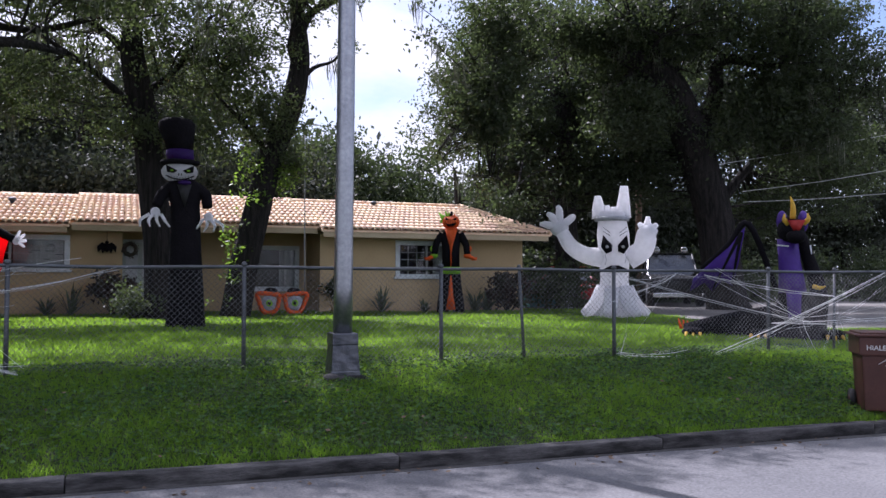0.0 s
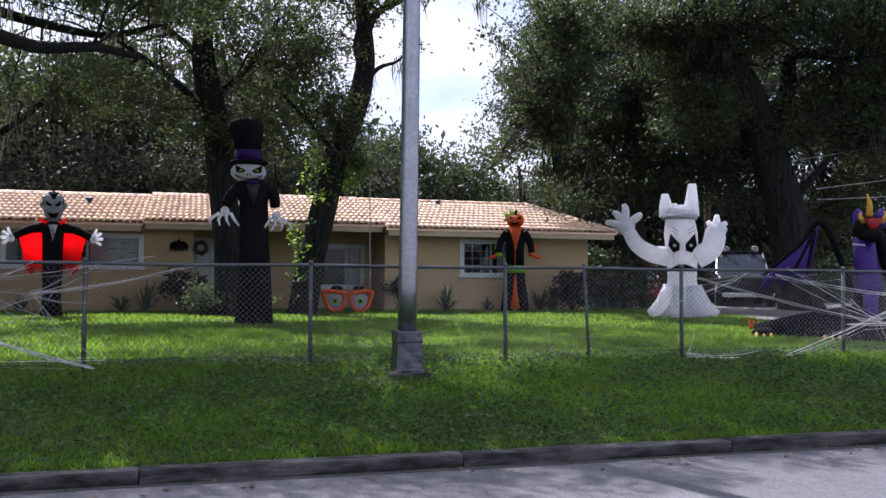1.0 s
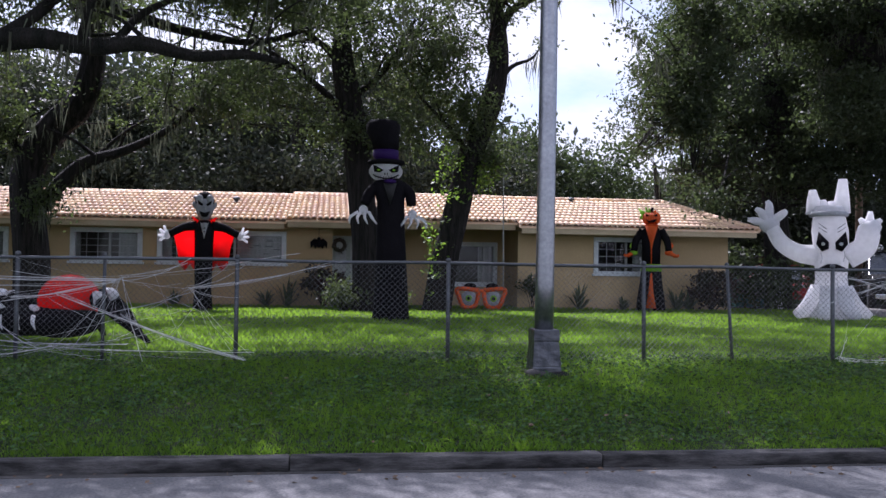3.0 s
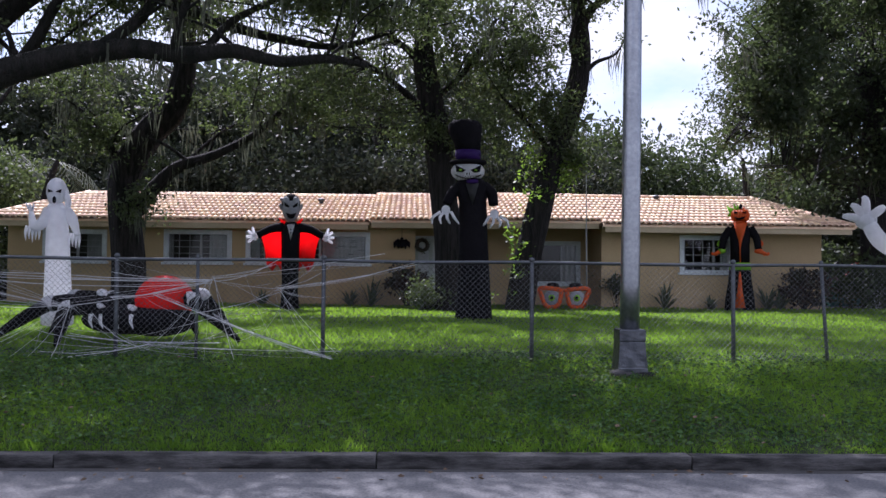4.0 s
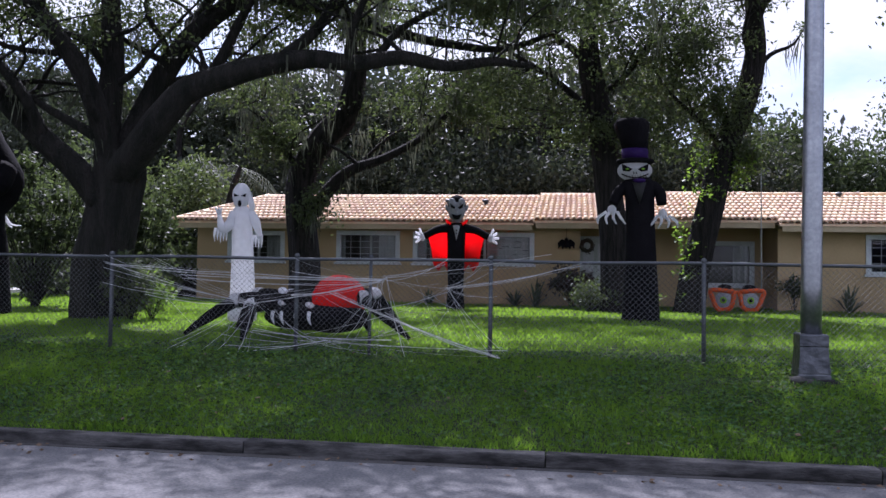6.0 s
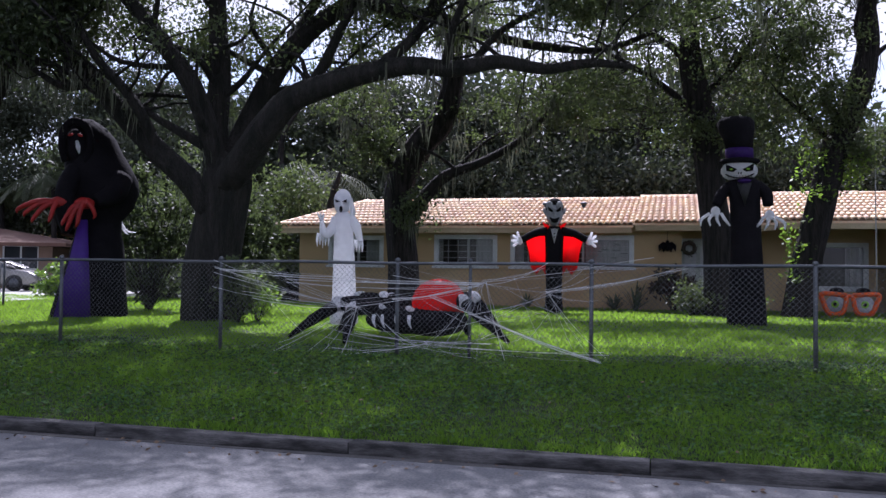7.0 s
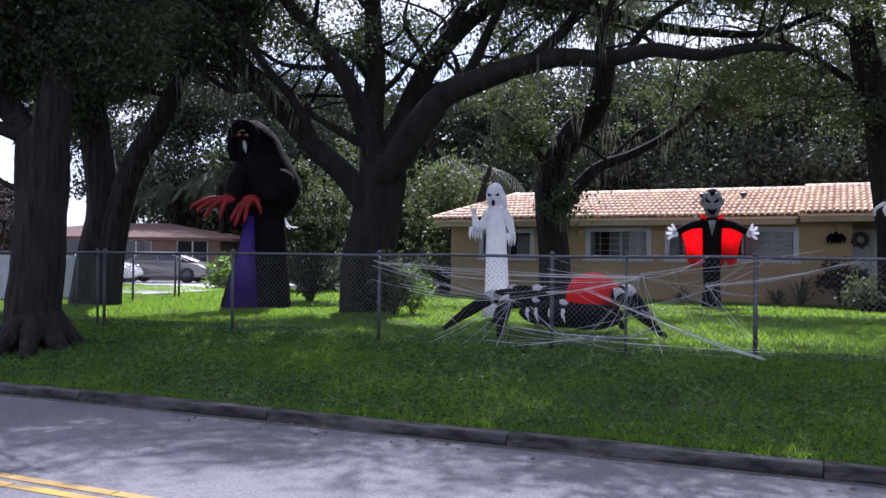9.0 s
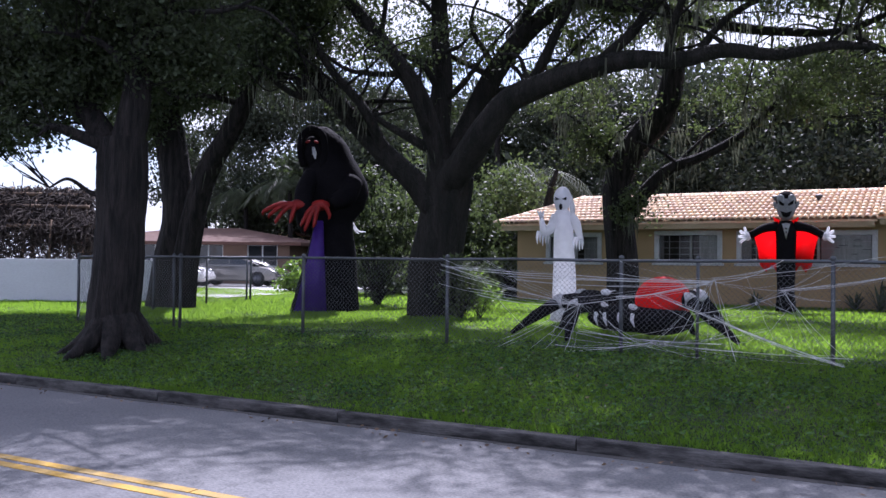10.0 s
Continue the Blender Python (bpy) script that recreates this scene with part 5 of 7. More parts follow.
def scarecrow_figure():
    g = Geo()
    for s in (-1, 1):
        g.add(loft([(s * 0.23, 0, 0, 0.17, 0.18), (s * 0.21, 0, 0.35, 0.16, 0.17), (s * 0.16, 0, 0.8, 0.14, 0.17), (s * 0.12, 0, 1.15, 0.15, 0.18)], 14, 0.03), 0)
    g.add(prism([(-0.14, 0.08), (0.14, 0.08), (0.07, 0.5), (0.02, 1.05), (-0.02, 1.05), (-0.07, 0.5)], -0.16, -0.02), 1)
    g.add(loft([(0, 0, 1.1, 0.29, 0.22), (0, 0, 1.3, 0.27, 0.21)], 18), 2)
    g.add(loft([(0, 0, 1.28, 0.25, 0.2), (0, 0, 1.8, 0.25, 0.19), (0, 0, 2.2, 0.29, 0.19), (0, 0, 2.36, 0.15, 0.14)], 18), 0)
    g.add(prism([(-0.17, 2.36), (0.18, 2.36), (0.05, 1.9), (0.015, 1.7), (0.012, 1.3), (-0.012, 1.3), (-0.015, 1.7), (-0.04, 1.9)], -0.225, -0.18), 1)
    for s in (-1, 1):
        g.add(tube([(s * 0.25, 0, 2.24), (s * 0.42, -0.03, 1.95), (s * 0.47, -0.06, 1.66)], [0.12, 0.10, 0.09], 12, 5), 0)
        g.add(ball((s * 0.47, -0.06, 1.62), (0.11, 0.09, 0.08)), 2 if s < 0 else 1)
        for k in range(3):
            g.add(tube([(s * 0.48, -0.08, 1.60), (s * (0.58 + 0.06 * k), -0.1, 1.58 - 0.03 * k), (s * (0.62 + 0.05 * k), -0.1, 1.48 + 0.05 * k)], [0.05, 0.04, 0.02], 8, 3), 1)
        g.add(tube([(s * 0.42, -0.05, 1.7), (s * 0.56, -0.04, 1.8), (s * 0.50, -0.03, 1.92)], [0.05, 0.045, 0.02], 8, 3), 2 if s < 0 else 1)
    for k in range(5):
        a = (k - 2) * 0.085
        g.add(ball((a * 0.8, 0, 2.58), (0.11, 0.17, 0.17)), 1)
    for s in (-1, 1):
        g.add(prism([(s * 0.05, 2.64), (s * 0.16, 2.70), (s * 0.15, 2.62)][::s], -0.2, -0.15), 0)
    g.add(prism([(-0.16, 2.54), (-0.05, 2.50), (0.05, 2.53), (0.16, 2.55), (0.08, 2.46), (-0.08, 2.45)], -0.22, -0.17), 0)
    g.add(tube([(0, 0, 2.76), (0.03, 0, 2.88)], [0.05, 0.035], 8, 3), 0)
    g.add(prism([(-0.1, 2.72), (-0.36, 2.86), (-0.28, 2.66), (-0.33, 2.56), (-0.14, 2.56)], -0.02, 0.06), 2)
    g.add(ball((0, -0.03, 2.38), (0.2, 0.18, 0.04)), 1)
    for k in range(4):
        g.add(tube([(-0.1 + 0.06 * k, 0, 2.72), (-0.16 + 0.09 * k, 0, 2.9 - 0.03 * k)], [0.05, 0.012], 7, 3), 2 if k < 2 else 1)
    figure(g, "inflatable_pumpkin_scarecrow", ["black_cloth", "orange_cloth", "green_cloth"], (8.06, 23.5, float(ground_z(23.5))), "black and orange inflatable pumpkin-headed scarecrow by the house wall", turn=-20)


def pale_tree_figure():
    g = Geo()
    g.add(loft([(0, 0, 0, 0.62, 0.55), (0, 0, 0.18, 0.58, 0.5), (0, 0, 0.5, 0.42, 0.40), (0, 0, 1.0, 0.36, 0.36), (0.0, 0, 1.6, 0.40, 0.40), (-0.03, 0, 2.15, 0.42, 0.40), (-0.05, 0, 2.5, 0.37, 0.36), (-0.06, 0, 2.68, 0.40, 0.38), (-0.06, 0, 2.76, 0.35, 0.33)], 22, 0.015), 0)
    for a in np.arange(0, 6.2, 0.9):
        c, s = math.cos(a), math.sin(a)
        g.add(tube([(c * 0.3, s * 0.3, 0.75), (c * 0.54, s * 0.5, 0.34), (c * 0.86, s * 0.78, 0.06)], [0.2, 0.18, 0.12], 10, 4), 0)
    g.add(loft([(-0.06, 0, 2.50, 0.44, 0.41), (-0.06, 0, 2.56, 0.46, 0.43), (-0.06, 0, 2.62, 0.44, 0.41)], 22), 2)
    for x, z, r in ((-0.42, 3.17, 0.10), (-0.2, 2.92, 0.10), (0.02, 2.88, 0.11), (0.26, 3.42, 0.12)):
        g.add(tube([(x * 0.85, 0, 2.6), (x * 0.95, 0, (2.6 + z) / 2), (x, 0, z)], [0.22, 0.16, r * 0.85], 10, 3), 0)
    g.add(tube([(-0.3, 0, 1.55), (-0.75, -0.05, 1.62), (-1.12, -0.1, 1.85), (-1.35, -0.1, 2.22)], [0.26, 0.22, 0.20, 0.17], 14, 6), 0)
    hx, hz = -1.42, 2.33
    g.add(ball((hx, -0.1, hz), (0.25, 0.15, 0.23)), 0)
    for a, k in ((168, 0.52), (130, 0.50), (95, 0.58), (40, 0.52)):
        t = radians(a)
        tip = (hx + k * math.cos(t), -0.12, hz + k * math.sin(t))
        g.add(tube([(hx, -0.1, hz), (hx + 0.7 * k * math.cos(t) + 0.04, -0.13, hz + 0.75 * k * math.sin(t)), tip], [0.12, 0.10, 0.05], 9, 4), 0)
    g.add(tube([(0.35, 0, 1.5), (0.72, -0.05, 1.75), (0.84, -0.08, 2.15), (1.02, -0.1, 2.35)], [0.28, 0.27, 0.27, 0.14], 14, 6), 0)
    for p in ((0.62, 2.45), (0.86, 2.62), (1.1, 2.42)):
        g.add(tube([(0.84, -0.08, 2.2), (p[0], -0.1, p[1])], [0.17, 0.05], 9, 4), 0)
    for s in (-1, 1):
        g.add(prism([(s * 0.07, 1.86), (s * 0.30, 2.12), (s * 0.35, 1.82), (s * 0.22, 1.64), (s * 0.08, 1.70)][::s], -0.445, -0.30), 1)
        g.add(ball((s * 0.2, -0.45, 1.82), (0.045, 0.02, 0.04)), 0)
        for k in range(2):
            g.add(tube([(s * 0.12, -0.44, 2.1 + 0.08 * k), (s * 0.3, -0.41, 2.22 + 0.1 * k)], [0.008, 0.005], 5, 2), 1)
    g.add(prism([(-0.28, 1.25), (-0.1, 1.34), (0.1, 1.34), (0.3, 1.25), (0.2, 1.18), (-0.2, 1.18)], -0.445, -0.3), 1)
    for x, z0, z1 in ((-0.15, 0.3, 1.0), (0.12, 0.25, 0.9), (0.25, 1.4, 1.7), (-0.25, 1.35, 1.62)):
        g.add(tube([(x, -0.405, z0), (x + 0.03, -0.40, (z0 + z1) / 2), (x, -0.40, z1)], [0.006, 0.006], 5, 3), 2)
    figure(g, "inflatable_pale_tree", ["white_cloth", "black_cloth", "grey_cloth"], (11.35, 20.1, float(ground_z(20.1))), "white inflatable ghostly tree with angry black eyes and a raised branch", turn=-28)


def dragon_figure():
    g = Geo()
    g.add(tube([(-1.9, 0.1, 0.12), (-1.2, 0.1, 0.2), (-0.4, 0.2, 0.26), (0.3, 0.3, 0.3)], [0.12, 0.22, 0.32, 0.36], 14, 5), 0)
    g.add(loft([(0.05, 0, 0, 0.60, 0.5), (0.05, 0, 0.25, 0.50, 0.44), (0.02, 0, 0.6, 0.30, 0.30), (0.0, 0, 0.85, 0.24, 0.24)], 18), 0)
    g.add(loft([(0.0, 0, 0.82, 0.245, 0.245), (-0.02, 0, 1.1, 0.22, 0.22), (-0.05, 0, 1.4, 0.19, 0.2), (-0.08, 0, 1.8, 0.18, 0.18)], 18), 1)
    g.add(prism([(-0.12, 0.3), (0.08, 0.3), (0.10, 0.85), (-0.14, 0.85)], -0.36, -0.2), 1)
    g.add(tube([(0.34, 0.05, 0.2), (0.45, 0.05, 0.8), (0.3, 0.1, 1.4), (0.15, 0.12, 1.9)], [0.24, 0.15, 0.12, 0.10], 12, 5), 0)
    g.add(ball((-0.03, -0.08, 1.96), (0.24, 0.3, 0.25)), 0)
    g.add(ball((-0.17, 0.0, 2.12), (0.10, 0.16, 0.2)), 1)
    g.add(ball((0.19, 0.0, 2.12), (0.09, 0.16, 0.2)), 1)
    g.add(prism([(-0.13, 2.12), (0.17, 2.12), (0.02, 1.84)], -0.44, -0.36), 3)
    g.add(ball((0.02, -0.34, 1.83), (0.17, 0.18, 0.13)), 0)
    g.add(tube([(-0.02, -0.25, 2.16), (-0.02, -0.3, 2.38), (-0.06, -0.3, 2.55)], [0.055, 0.042, 0.01], 9, 4), 2)
    for s in (-1, 1):
        g.add(tube([(0.02 + s * 0.13, -0.33, 2.06), (0.02 + s * 0.2, -0.38, 2.14), (0.02 + s * 0.19, -0.36, 2.24)], [0.05, 0.04, 0.01], 8, 4), 2)
    g.add(tube([(-0.3, -0.3, 1.68), (-0.1, -0.33, 1.66)], [0.012, 0.012], 6, 2), 4)
    g.add(tube([(0.27, -0.25, 1.68), (0.29, -0.25, 1.52)], [0.014, 0.01], 6, 2), 4)
    # wing: a leading arm with three webbed lobes
    g.add(tube([(-0.25, 0.25, 0.9), (-0.72, 0.3, 2.10), (-1.1, 0.3, 1.7), (-1.75, 0.3, 1.12)], [0.05, 0.06, 0.05, 0.03], 9, 5), 0)
    g.add(prism([(-0.78, 2.05), (-1.15, 1.62), (-1.72, 1.08), (-1.78, 0.85), (-1.52, 1.0), (-1.38, 0.84), (-1.2, 1.05), (-1.02, 0.95), (-0.9, 1.4)], 0.27, 0.33), 1)
    for p in ((-1.38, 0.86), (-1.03, 0.97)):
        g.add(tube([(-0.85, 0.28, 1.95), (p[0], 0.27, p[1])], [0.04, 0.015], 7, 3), 0)
    for x, y in ((-1.75, -0.15), (-0.65, -0.4), (0.62, -0.35)):
        g.add(ball((x, y, 0.1), (0.2, 0.16, 0.1)), 0)
        for k in range(3):
            g.add(tube([(x - 0.12 + 0.12 * k, y - 0.12, 0.08), (x - 0.14 + 0.14 * k, y - 0.24, 0.02)], [0.035, 0.008], 6, 3), 2)
    for k in range(5):
        g.add(tube([(-1.95 + 0.07 * k, 0.1, 0.14), (-2.0 + 0.08 * k, 0.1, 0.33 - 0.02 * k)], [0.035, 0.01], 6, 3), 5)
    g.add(tube([(0.30, -0.3, 0.95), (0.40, -0.36, 0.92), (0.48, -0.42, 0.95)], [0.04, 0.035, 0.012], 8, 3), 2)
    figure(g, "inflatable_dragon", ["black_cloth", "purple_cloth", "yellow_cloth", "dark_red_cloth", "white_cloth", "orange_cloth"], (10.72, 12.9, float(ground_z(12.9))), "purple and black inflatable dragon with yellow horns behind the fence", turn=-34)


def reaper_figure():
    g = Geo()
    edges = [(0, -0.77, 0.77), (0.08, -0.75, 0.76), (0.64, -0.60, 0.72), (1.32, -0.42, 0.68), (1.8, -0.30, 0.61), (2.06, -0.28, 0.60), (2.33, -0.42, 0.82), (2.67, -0.5, 0.94), (2.94, -0.52, 0.92), (3.2, -0.53, 0.79), (3.35, -0.54, 0.71), (3.6, -0.56, 0.56), (3.82, -0.58, 0.47), (4.02, -0.55, 0.31), (4.16, -0.46, 0.14), (4.25, -0.24, -0.02)]
    g.add(loft([((a + b) / 2, 0, z * 0.975, (b - a) / 2, min(0.62, 0.82 * (b - a) / 2)) for z, a, b in edges], 26, 0.008), 0)
    # hood rim round the face
    rim = [(-0.52, -0.28, 3.22), (-0.58, -0.40, 3.5), (-0.54, -0.46, 3.85), (-0.34, -0.50, 4.02), (-0.10, -0.50, 3.88), (-0.04, -0.48, 3.5), (-0.12, -0.42, 3.2)]
    g.add(tube(rim, [0.07, 0.085, 0.07], 10, 5), 0)
    g.add(ball((-0.32, -0.33, 3.55), (0.22, 0.15, 0.34)), 0)
    for s in (-1, 1):
        g.add(ball((-0.33 + s * 0.09, -0.475, 3.74), (0.055, 0.02, 0.03), s * 20), 2)
    g.add(tube([(-0.30, -0.47, 3.62), (-0.27, -0.52, 3.48), (-0.25, -0.50, 3.36)], [0.03, 0.045, 0.012], 8, 4), 3)
    g.add(prism([(-0.66, 0.02), (0.04, 0.02), (-0.02, 1.2), (-0.06, 2.0), (-0.22, 2.0), (-0.38, 1.2)], -0.64, -0.25), 1)
    # sleeves
    g.add(tube([(-0.30, -0.25, 3.05), (-0.46, -0.48, 2.7), (-0.50, -0.62, 2.35), (-0.46, -0.60, 1.95), (-0.46, -0.56, 1.72)], [0.2, 0.2, 0.19, 0.17, 0.07], 12, 5), 0)
    g.add(tube([(0.55, -0.30, 2.9), (0.42, -0.55, 2.55), (0.10, -0.68, 2.38)], [0.26, 0.24, 0.15], 12, 5), 0)
    # two clawed gloves, palms down
    for c, tips in (((-0.58, -0.72, 2.33), ((-1.31, -0.85, 2.17), (-1.18, -0.88, 2.10), (-1.04, -0.86, 1.99), (-0.74, -0.86, 2.0))), ((-0.12, -0.74, 2.33), ((-0.50, -0.86, 1.94), (-0.42, -0.88, 1.84), (-0.24, -0.88, 1.92), (0.08, -0.84, 2.1)))):
        g.add(ball(c, (0.20, 0.11, 0.12)), 2)
        for e in tips:
            k = ((c[0] * 0.45 + e[0] * 0.55), c[1] - 0.1, max(c[2], e[2]) * 0.6 + e[2] * 0.4 + 0.06)
            g.add(tube([c, k, e, (e[0] - 0.03, e[1], e[2] - 0.09)], [0.075, 0.055, 0.04, 0.01], 8, 4), 2)
    for dx in (0.26, 0.10):
        g.add(tube([(0.58, 0.1, 2.0), (0.62 + dx * 0.4, 0.1, 1.82), (0.64 + dx, 0.1, 1.72 + dx * 0.3)], [0.03, 0.02, 0.008], 6, 4), 3)
    figure(g, "inflatable_reaper", ["black_cloth", "purple_cloth", "dark_red_cloth", "white_cloth"], (-12.78, 15.8, float(ground_z(15.8))), "huge black hooded inflatable reaper with red claws and a purple front", turn=36)


def ghost_figure():
    g = Geo()
    g.add(loft([(0.03, 0, 0.0, 0.26, 0.24), (0.03, 0, 0.4, 0.25, 0.23), (0.02, 0, 1.0, 0.225, 0.2), (0.0, 0, 1.6, 0.20, 0.18), (-0.02, 0, 1.95, 0.20, 0.17), (-0.03, 0, 2.06, 0.12, 0.12)], 20, 0.02), 0)
    g.add(ball((-0.04, -0.02, 2.22), (0.165, 0.17, 0.23)), 0)
    g.add(ball((-0.03, 0.04, 2.26), (0.19, 0.17, 0.23)), 0)
    g.add(tube([(0.1, 0.02, 2.3), (0.18, 0.0, 2.05), (0.14, 0, 1.85)], [0.07, 0.06, 0.02], 8, 4), 0)
    for s in (-1, 1):
        g.add(prism([(-0.06 + s * 0.02, 2.24), (-0.06 + s * 0.12, 2.28), (-0.06 + s * 0.11, 2.22)][::s], -0.20, -0.15), 1)
    g.add(ball((-0.06, -0.19, 2.10), (0.035, 0.02, 0.06)), 1)
    g.add(tube([(-0.15, 0, 1.93), (-0.26, -0.06, 1.72), (-0.40, -0.1, 1.66), (-0.46, -0.1, 1.9)], [0.11, 0.10, 0.09, 0.04], 10, 5), 0)
    g.add(tube([(0.13, 0, 1.93), (0.26, -0.05, 1.78), (0.36, -0.08, 1.5)], [0.11, 0.10, 0.05], 10, 5), 0)
    for x, z, n in ((-0.40, 1.66, 5), (0.33, 1.55, 4)):
        for k in range(n):
            dx = (k - n / 2) * 0.05
            g.add(tube([(x + dx, -0.08, z), (x + dx * 1.2, -0.09, z - 0.12), (x + dx * 1.1, -0.09, z - 0.22 - 0.06 * RNG.random())], [0.03, 0.025, 0.006], 6, 3), 0)
    for k in range(3):
        g.add(tube([(-0.46, -0.1, 1.88), (-0.52 + 0.05 * k, -0.1, 1.99), (-0.55 + 0.06 * k, -0.1, 2.04)], [0.03, 0.02, 0.006], 6, 3), 0)
    for k in range(16):
        a = k * 0.3927
        g.add(tube([(0.03 + 0.24 * math.cos(a), 0.22 * math.sin(a), 0.35), (0.03 + 0.28 * math.cos(a), 0.25 * math.sin(a), 0.02)], [0.05, 0.015], 6, 3), 0)
    g.v = [q * np.array((0.88, 0.9, 1.0)) for q in g.v]
    figure(g, "hanging_ghost", ["white_cloth", "black_cloth"], (-6.78, 15.0, float(ground_z(15.0)) + 0.06), "white cloth ghost with a dark screaming face and ragged arms", "ghost decoration", 20)


def spider_figure():
    e = group_at("inflatable_spider", (-4.93, 13.0, float(ground_z(13.0))), "black inflatable spider with red belly and white joints under webs", "inflatable decoration")
    Geo().add(ball((0.52, 0.02, 0.60), (0.42, 0.40, 0.37), 0, 20, 12)).ob("abdomen", ["red_cloth"], e, "bright red domed abdomen")
    g = Geo().add(ball((0.0, 0.0, 0.32), (0.66, 0.40, 0.22), 0, 20, 12)).add(ball((0.45, -0.08, 0.32), (0.56, 0.42, 0.24), 0, 20, 12))
    g.add(ball((-0.1, -0.33, 0.34), (0.36, 0.20, 0.18)))
    g.ob("body", ["black_cloth"], e)
    for x, z in ((-0.30, 0.52), (0.16, 0.50)):
        Geo().add(ball((x, -0.30, z), (0.08, 0.08, 0.045), 25)).ob("white_marking", ["white_cloth"], e)
    legs = [((-0.40, -0.05, 0.46), (-1.13, -0.02, 0.54), (-1.80, -0.4, 0.03)), ((-0.30, -0.25, 0.44), (-0.72, -0.42, 0.48), (-0.63, -1.0, 0.02)),
            ((-0.3, 0.2, 0.46), (-0.95, 0.45, 0.62), (-1.45, 0.8, 0.02)), ((-0.1, 0.25, 0.46), (-0.5, 0.75, 0.60), (-0.8, 1.2, 0.02)),
            ((0.6, -0.12, 0.46), (0.93, -0.10, 0.62), (1.70, -0.4, 0.05)), ((0.5, 0.2, 0.46), (0.95, 0.5, 0.66), (1.35, 0.95, 0.02)),
            ((0.3, 0.25, 0.46), (0.55, 0.8, 0.58), (0.7, 1.25, 0.02))]
    for a, b, c in legs:
        A, B, C = (np.array(p) for p in (a, b, c))
        leg = Geo().add(tube([A, A * 0.5 + B * 0.5 + (0, 0, 0.06), B], [0.12, 0.125, 0.105], 14, 4)).add(tube([B - (C - B) * 0.03, B * 0.5 + C * 0.5 + (0, 0, 0.02), C], [0.105, 0.09, 0.03], 14, 4)).ob("leg", ["black_cloth"], e)
        Geo().add(tube([B + (A - B) * 0.11 + (0, 0, 0.016), B + (0, 0, 0.004), B + (C - B) * 0.05], [0.122, 0.118, 0.112], 14, 3)).ob("knee_cuff", ["white_cloth"], leg)
    for x in (-0.36, -0.22, 0.0, 0.2):
        Geo().add(tube([(x, -0.48, 0.40), (x + 0.015, -0.55, 0.32), (x + 0.05, -0.54, 0.22)], [0.032, 0.026, 0.007], 8, 4)).ob("fang", ["white_cloth"], e)
    Geo().add(ball((-0.26, -0.34, 0.72), (0.075, 0.07, 0.05))).ob("eye", ["white_cloth"], e)


def glasses_figure():
    e = group_at("giant_glasses", (3.24, 23.3, float(ground_z(23.3))), "giant orange spectacles with painted eyeballs standing on the grass", "decoration", -8)
    e.scale = (0.9, 0.9, 0.9)
    for s in (-1, 1):
        ring = [(s * 0.07, 0, 0.58), (s * 0.68, 0, 0.62), (s * 0.66, 0, 0.38), (s * 0.52, 0, 0.09), (s * 0.28, 0, 0.07), (s * 0.14, 0, 0.2), (s * 0.07, 0, 0.58)]
        Geo().add(tube(ring, [0.065, 0.07, 0.065], 10, 5)).ob("rim", ["orange_cloth"], e)
        Geo().add(ball((s * 0.37, 0.01, 0.34), (0.24, 0.05, 0.23))).ob("lens", ["grey_cloth"], e)
        Geo().add(ball((s * 0.37, -0.045, 0.34), (0.10, 0.02, 0.10))).ob("iris", ["green_cloth"], e)
        Geo().add(ball((s * 0.37, -0.065, 0.34), (0.05, 0.012, 0.05))).ob("pupil", ["black_cloth"], e)
        Geo().add(ball((s * 0.33, 0.06, 0.70), (0.19, 0.06, 0.10))).ob("brow", ["black_cloth"], e)
    Geo().add(tube([(-0.1, 0, 0.52), (0, -0.01, 0.57), (0.1, 0, 0.52)], [0.055, 0.05], 10, 4)).ob("bridge", ["orange_cloth"], e)


for build in (top_hat_figure, caped_figure, scarecrow_figure, pale_tree_figure, dragon_figure, reaper_figure, ghost_figure, spider_figure, glasses_figure):
    build()


# ---- stretched webs on the fence ----
FW = FY - 0.06


def web(fans, lines, label, seed):
    """Fans of thin sagging strands that run from a hub (x, z) to several ends, a few single bundles, and cross threads between them."""
    rng = np.random.default_rng(seed)
    p, q, r, made = [], [], [], []

    def strand(a, b, w, sag):
        s = np.linspace(0, 1, 7)[:, None]
        line = a + (b - a) * s - np.array((0, 0, 1)) * sag * (4 * s * (1 - s)) + rng.normal(0, 0.004, (7, 3))
        p.extend(line[:-1]), q.extend(line[1:]), r.extend([w] * 6)
        made.append(line)

    at = lambda xz, by: np.array((xz[0], FW, xz[1])) + rng.normal(0, 1, 3) * (by, 0.05, by * 0.7)
    for hub, ends, n in fans:
        for end in ends:
            for _ in range(rng.integers(max(1, n - 1), n + 2)):
                strand(at(hub, 0.03), at(end, 0.09), 0.0011 + 0.0034 * rng.random() ** 2.5, 0.01 + 0.06 * rng.random())
    for a, b, w in lines:
        for k in range(3):
            strand(at(a, 0.012), at(b, 0.012), w * (1.0, 0.6, 0.4)[k], 0.03 + 0.02 * k)
    for _ in range(len(made) // 2):
        a, b = made[rng.integers(len(made))], made[rng.integers(len(made))]
        u, v = a[rng.integers(1, 6)], b[rng.integers(1, 6)]
        if 0.15 < np.linalg.norm(u - v) < 1.1:
            strand(u, v, 0.001 + 0.0012 * rng.random(), 0.02)
    return tagged(stuff("spider_web", *bars(p, q, r), "web"), label, "spider web", kind="stuff")


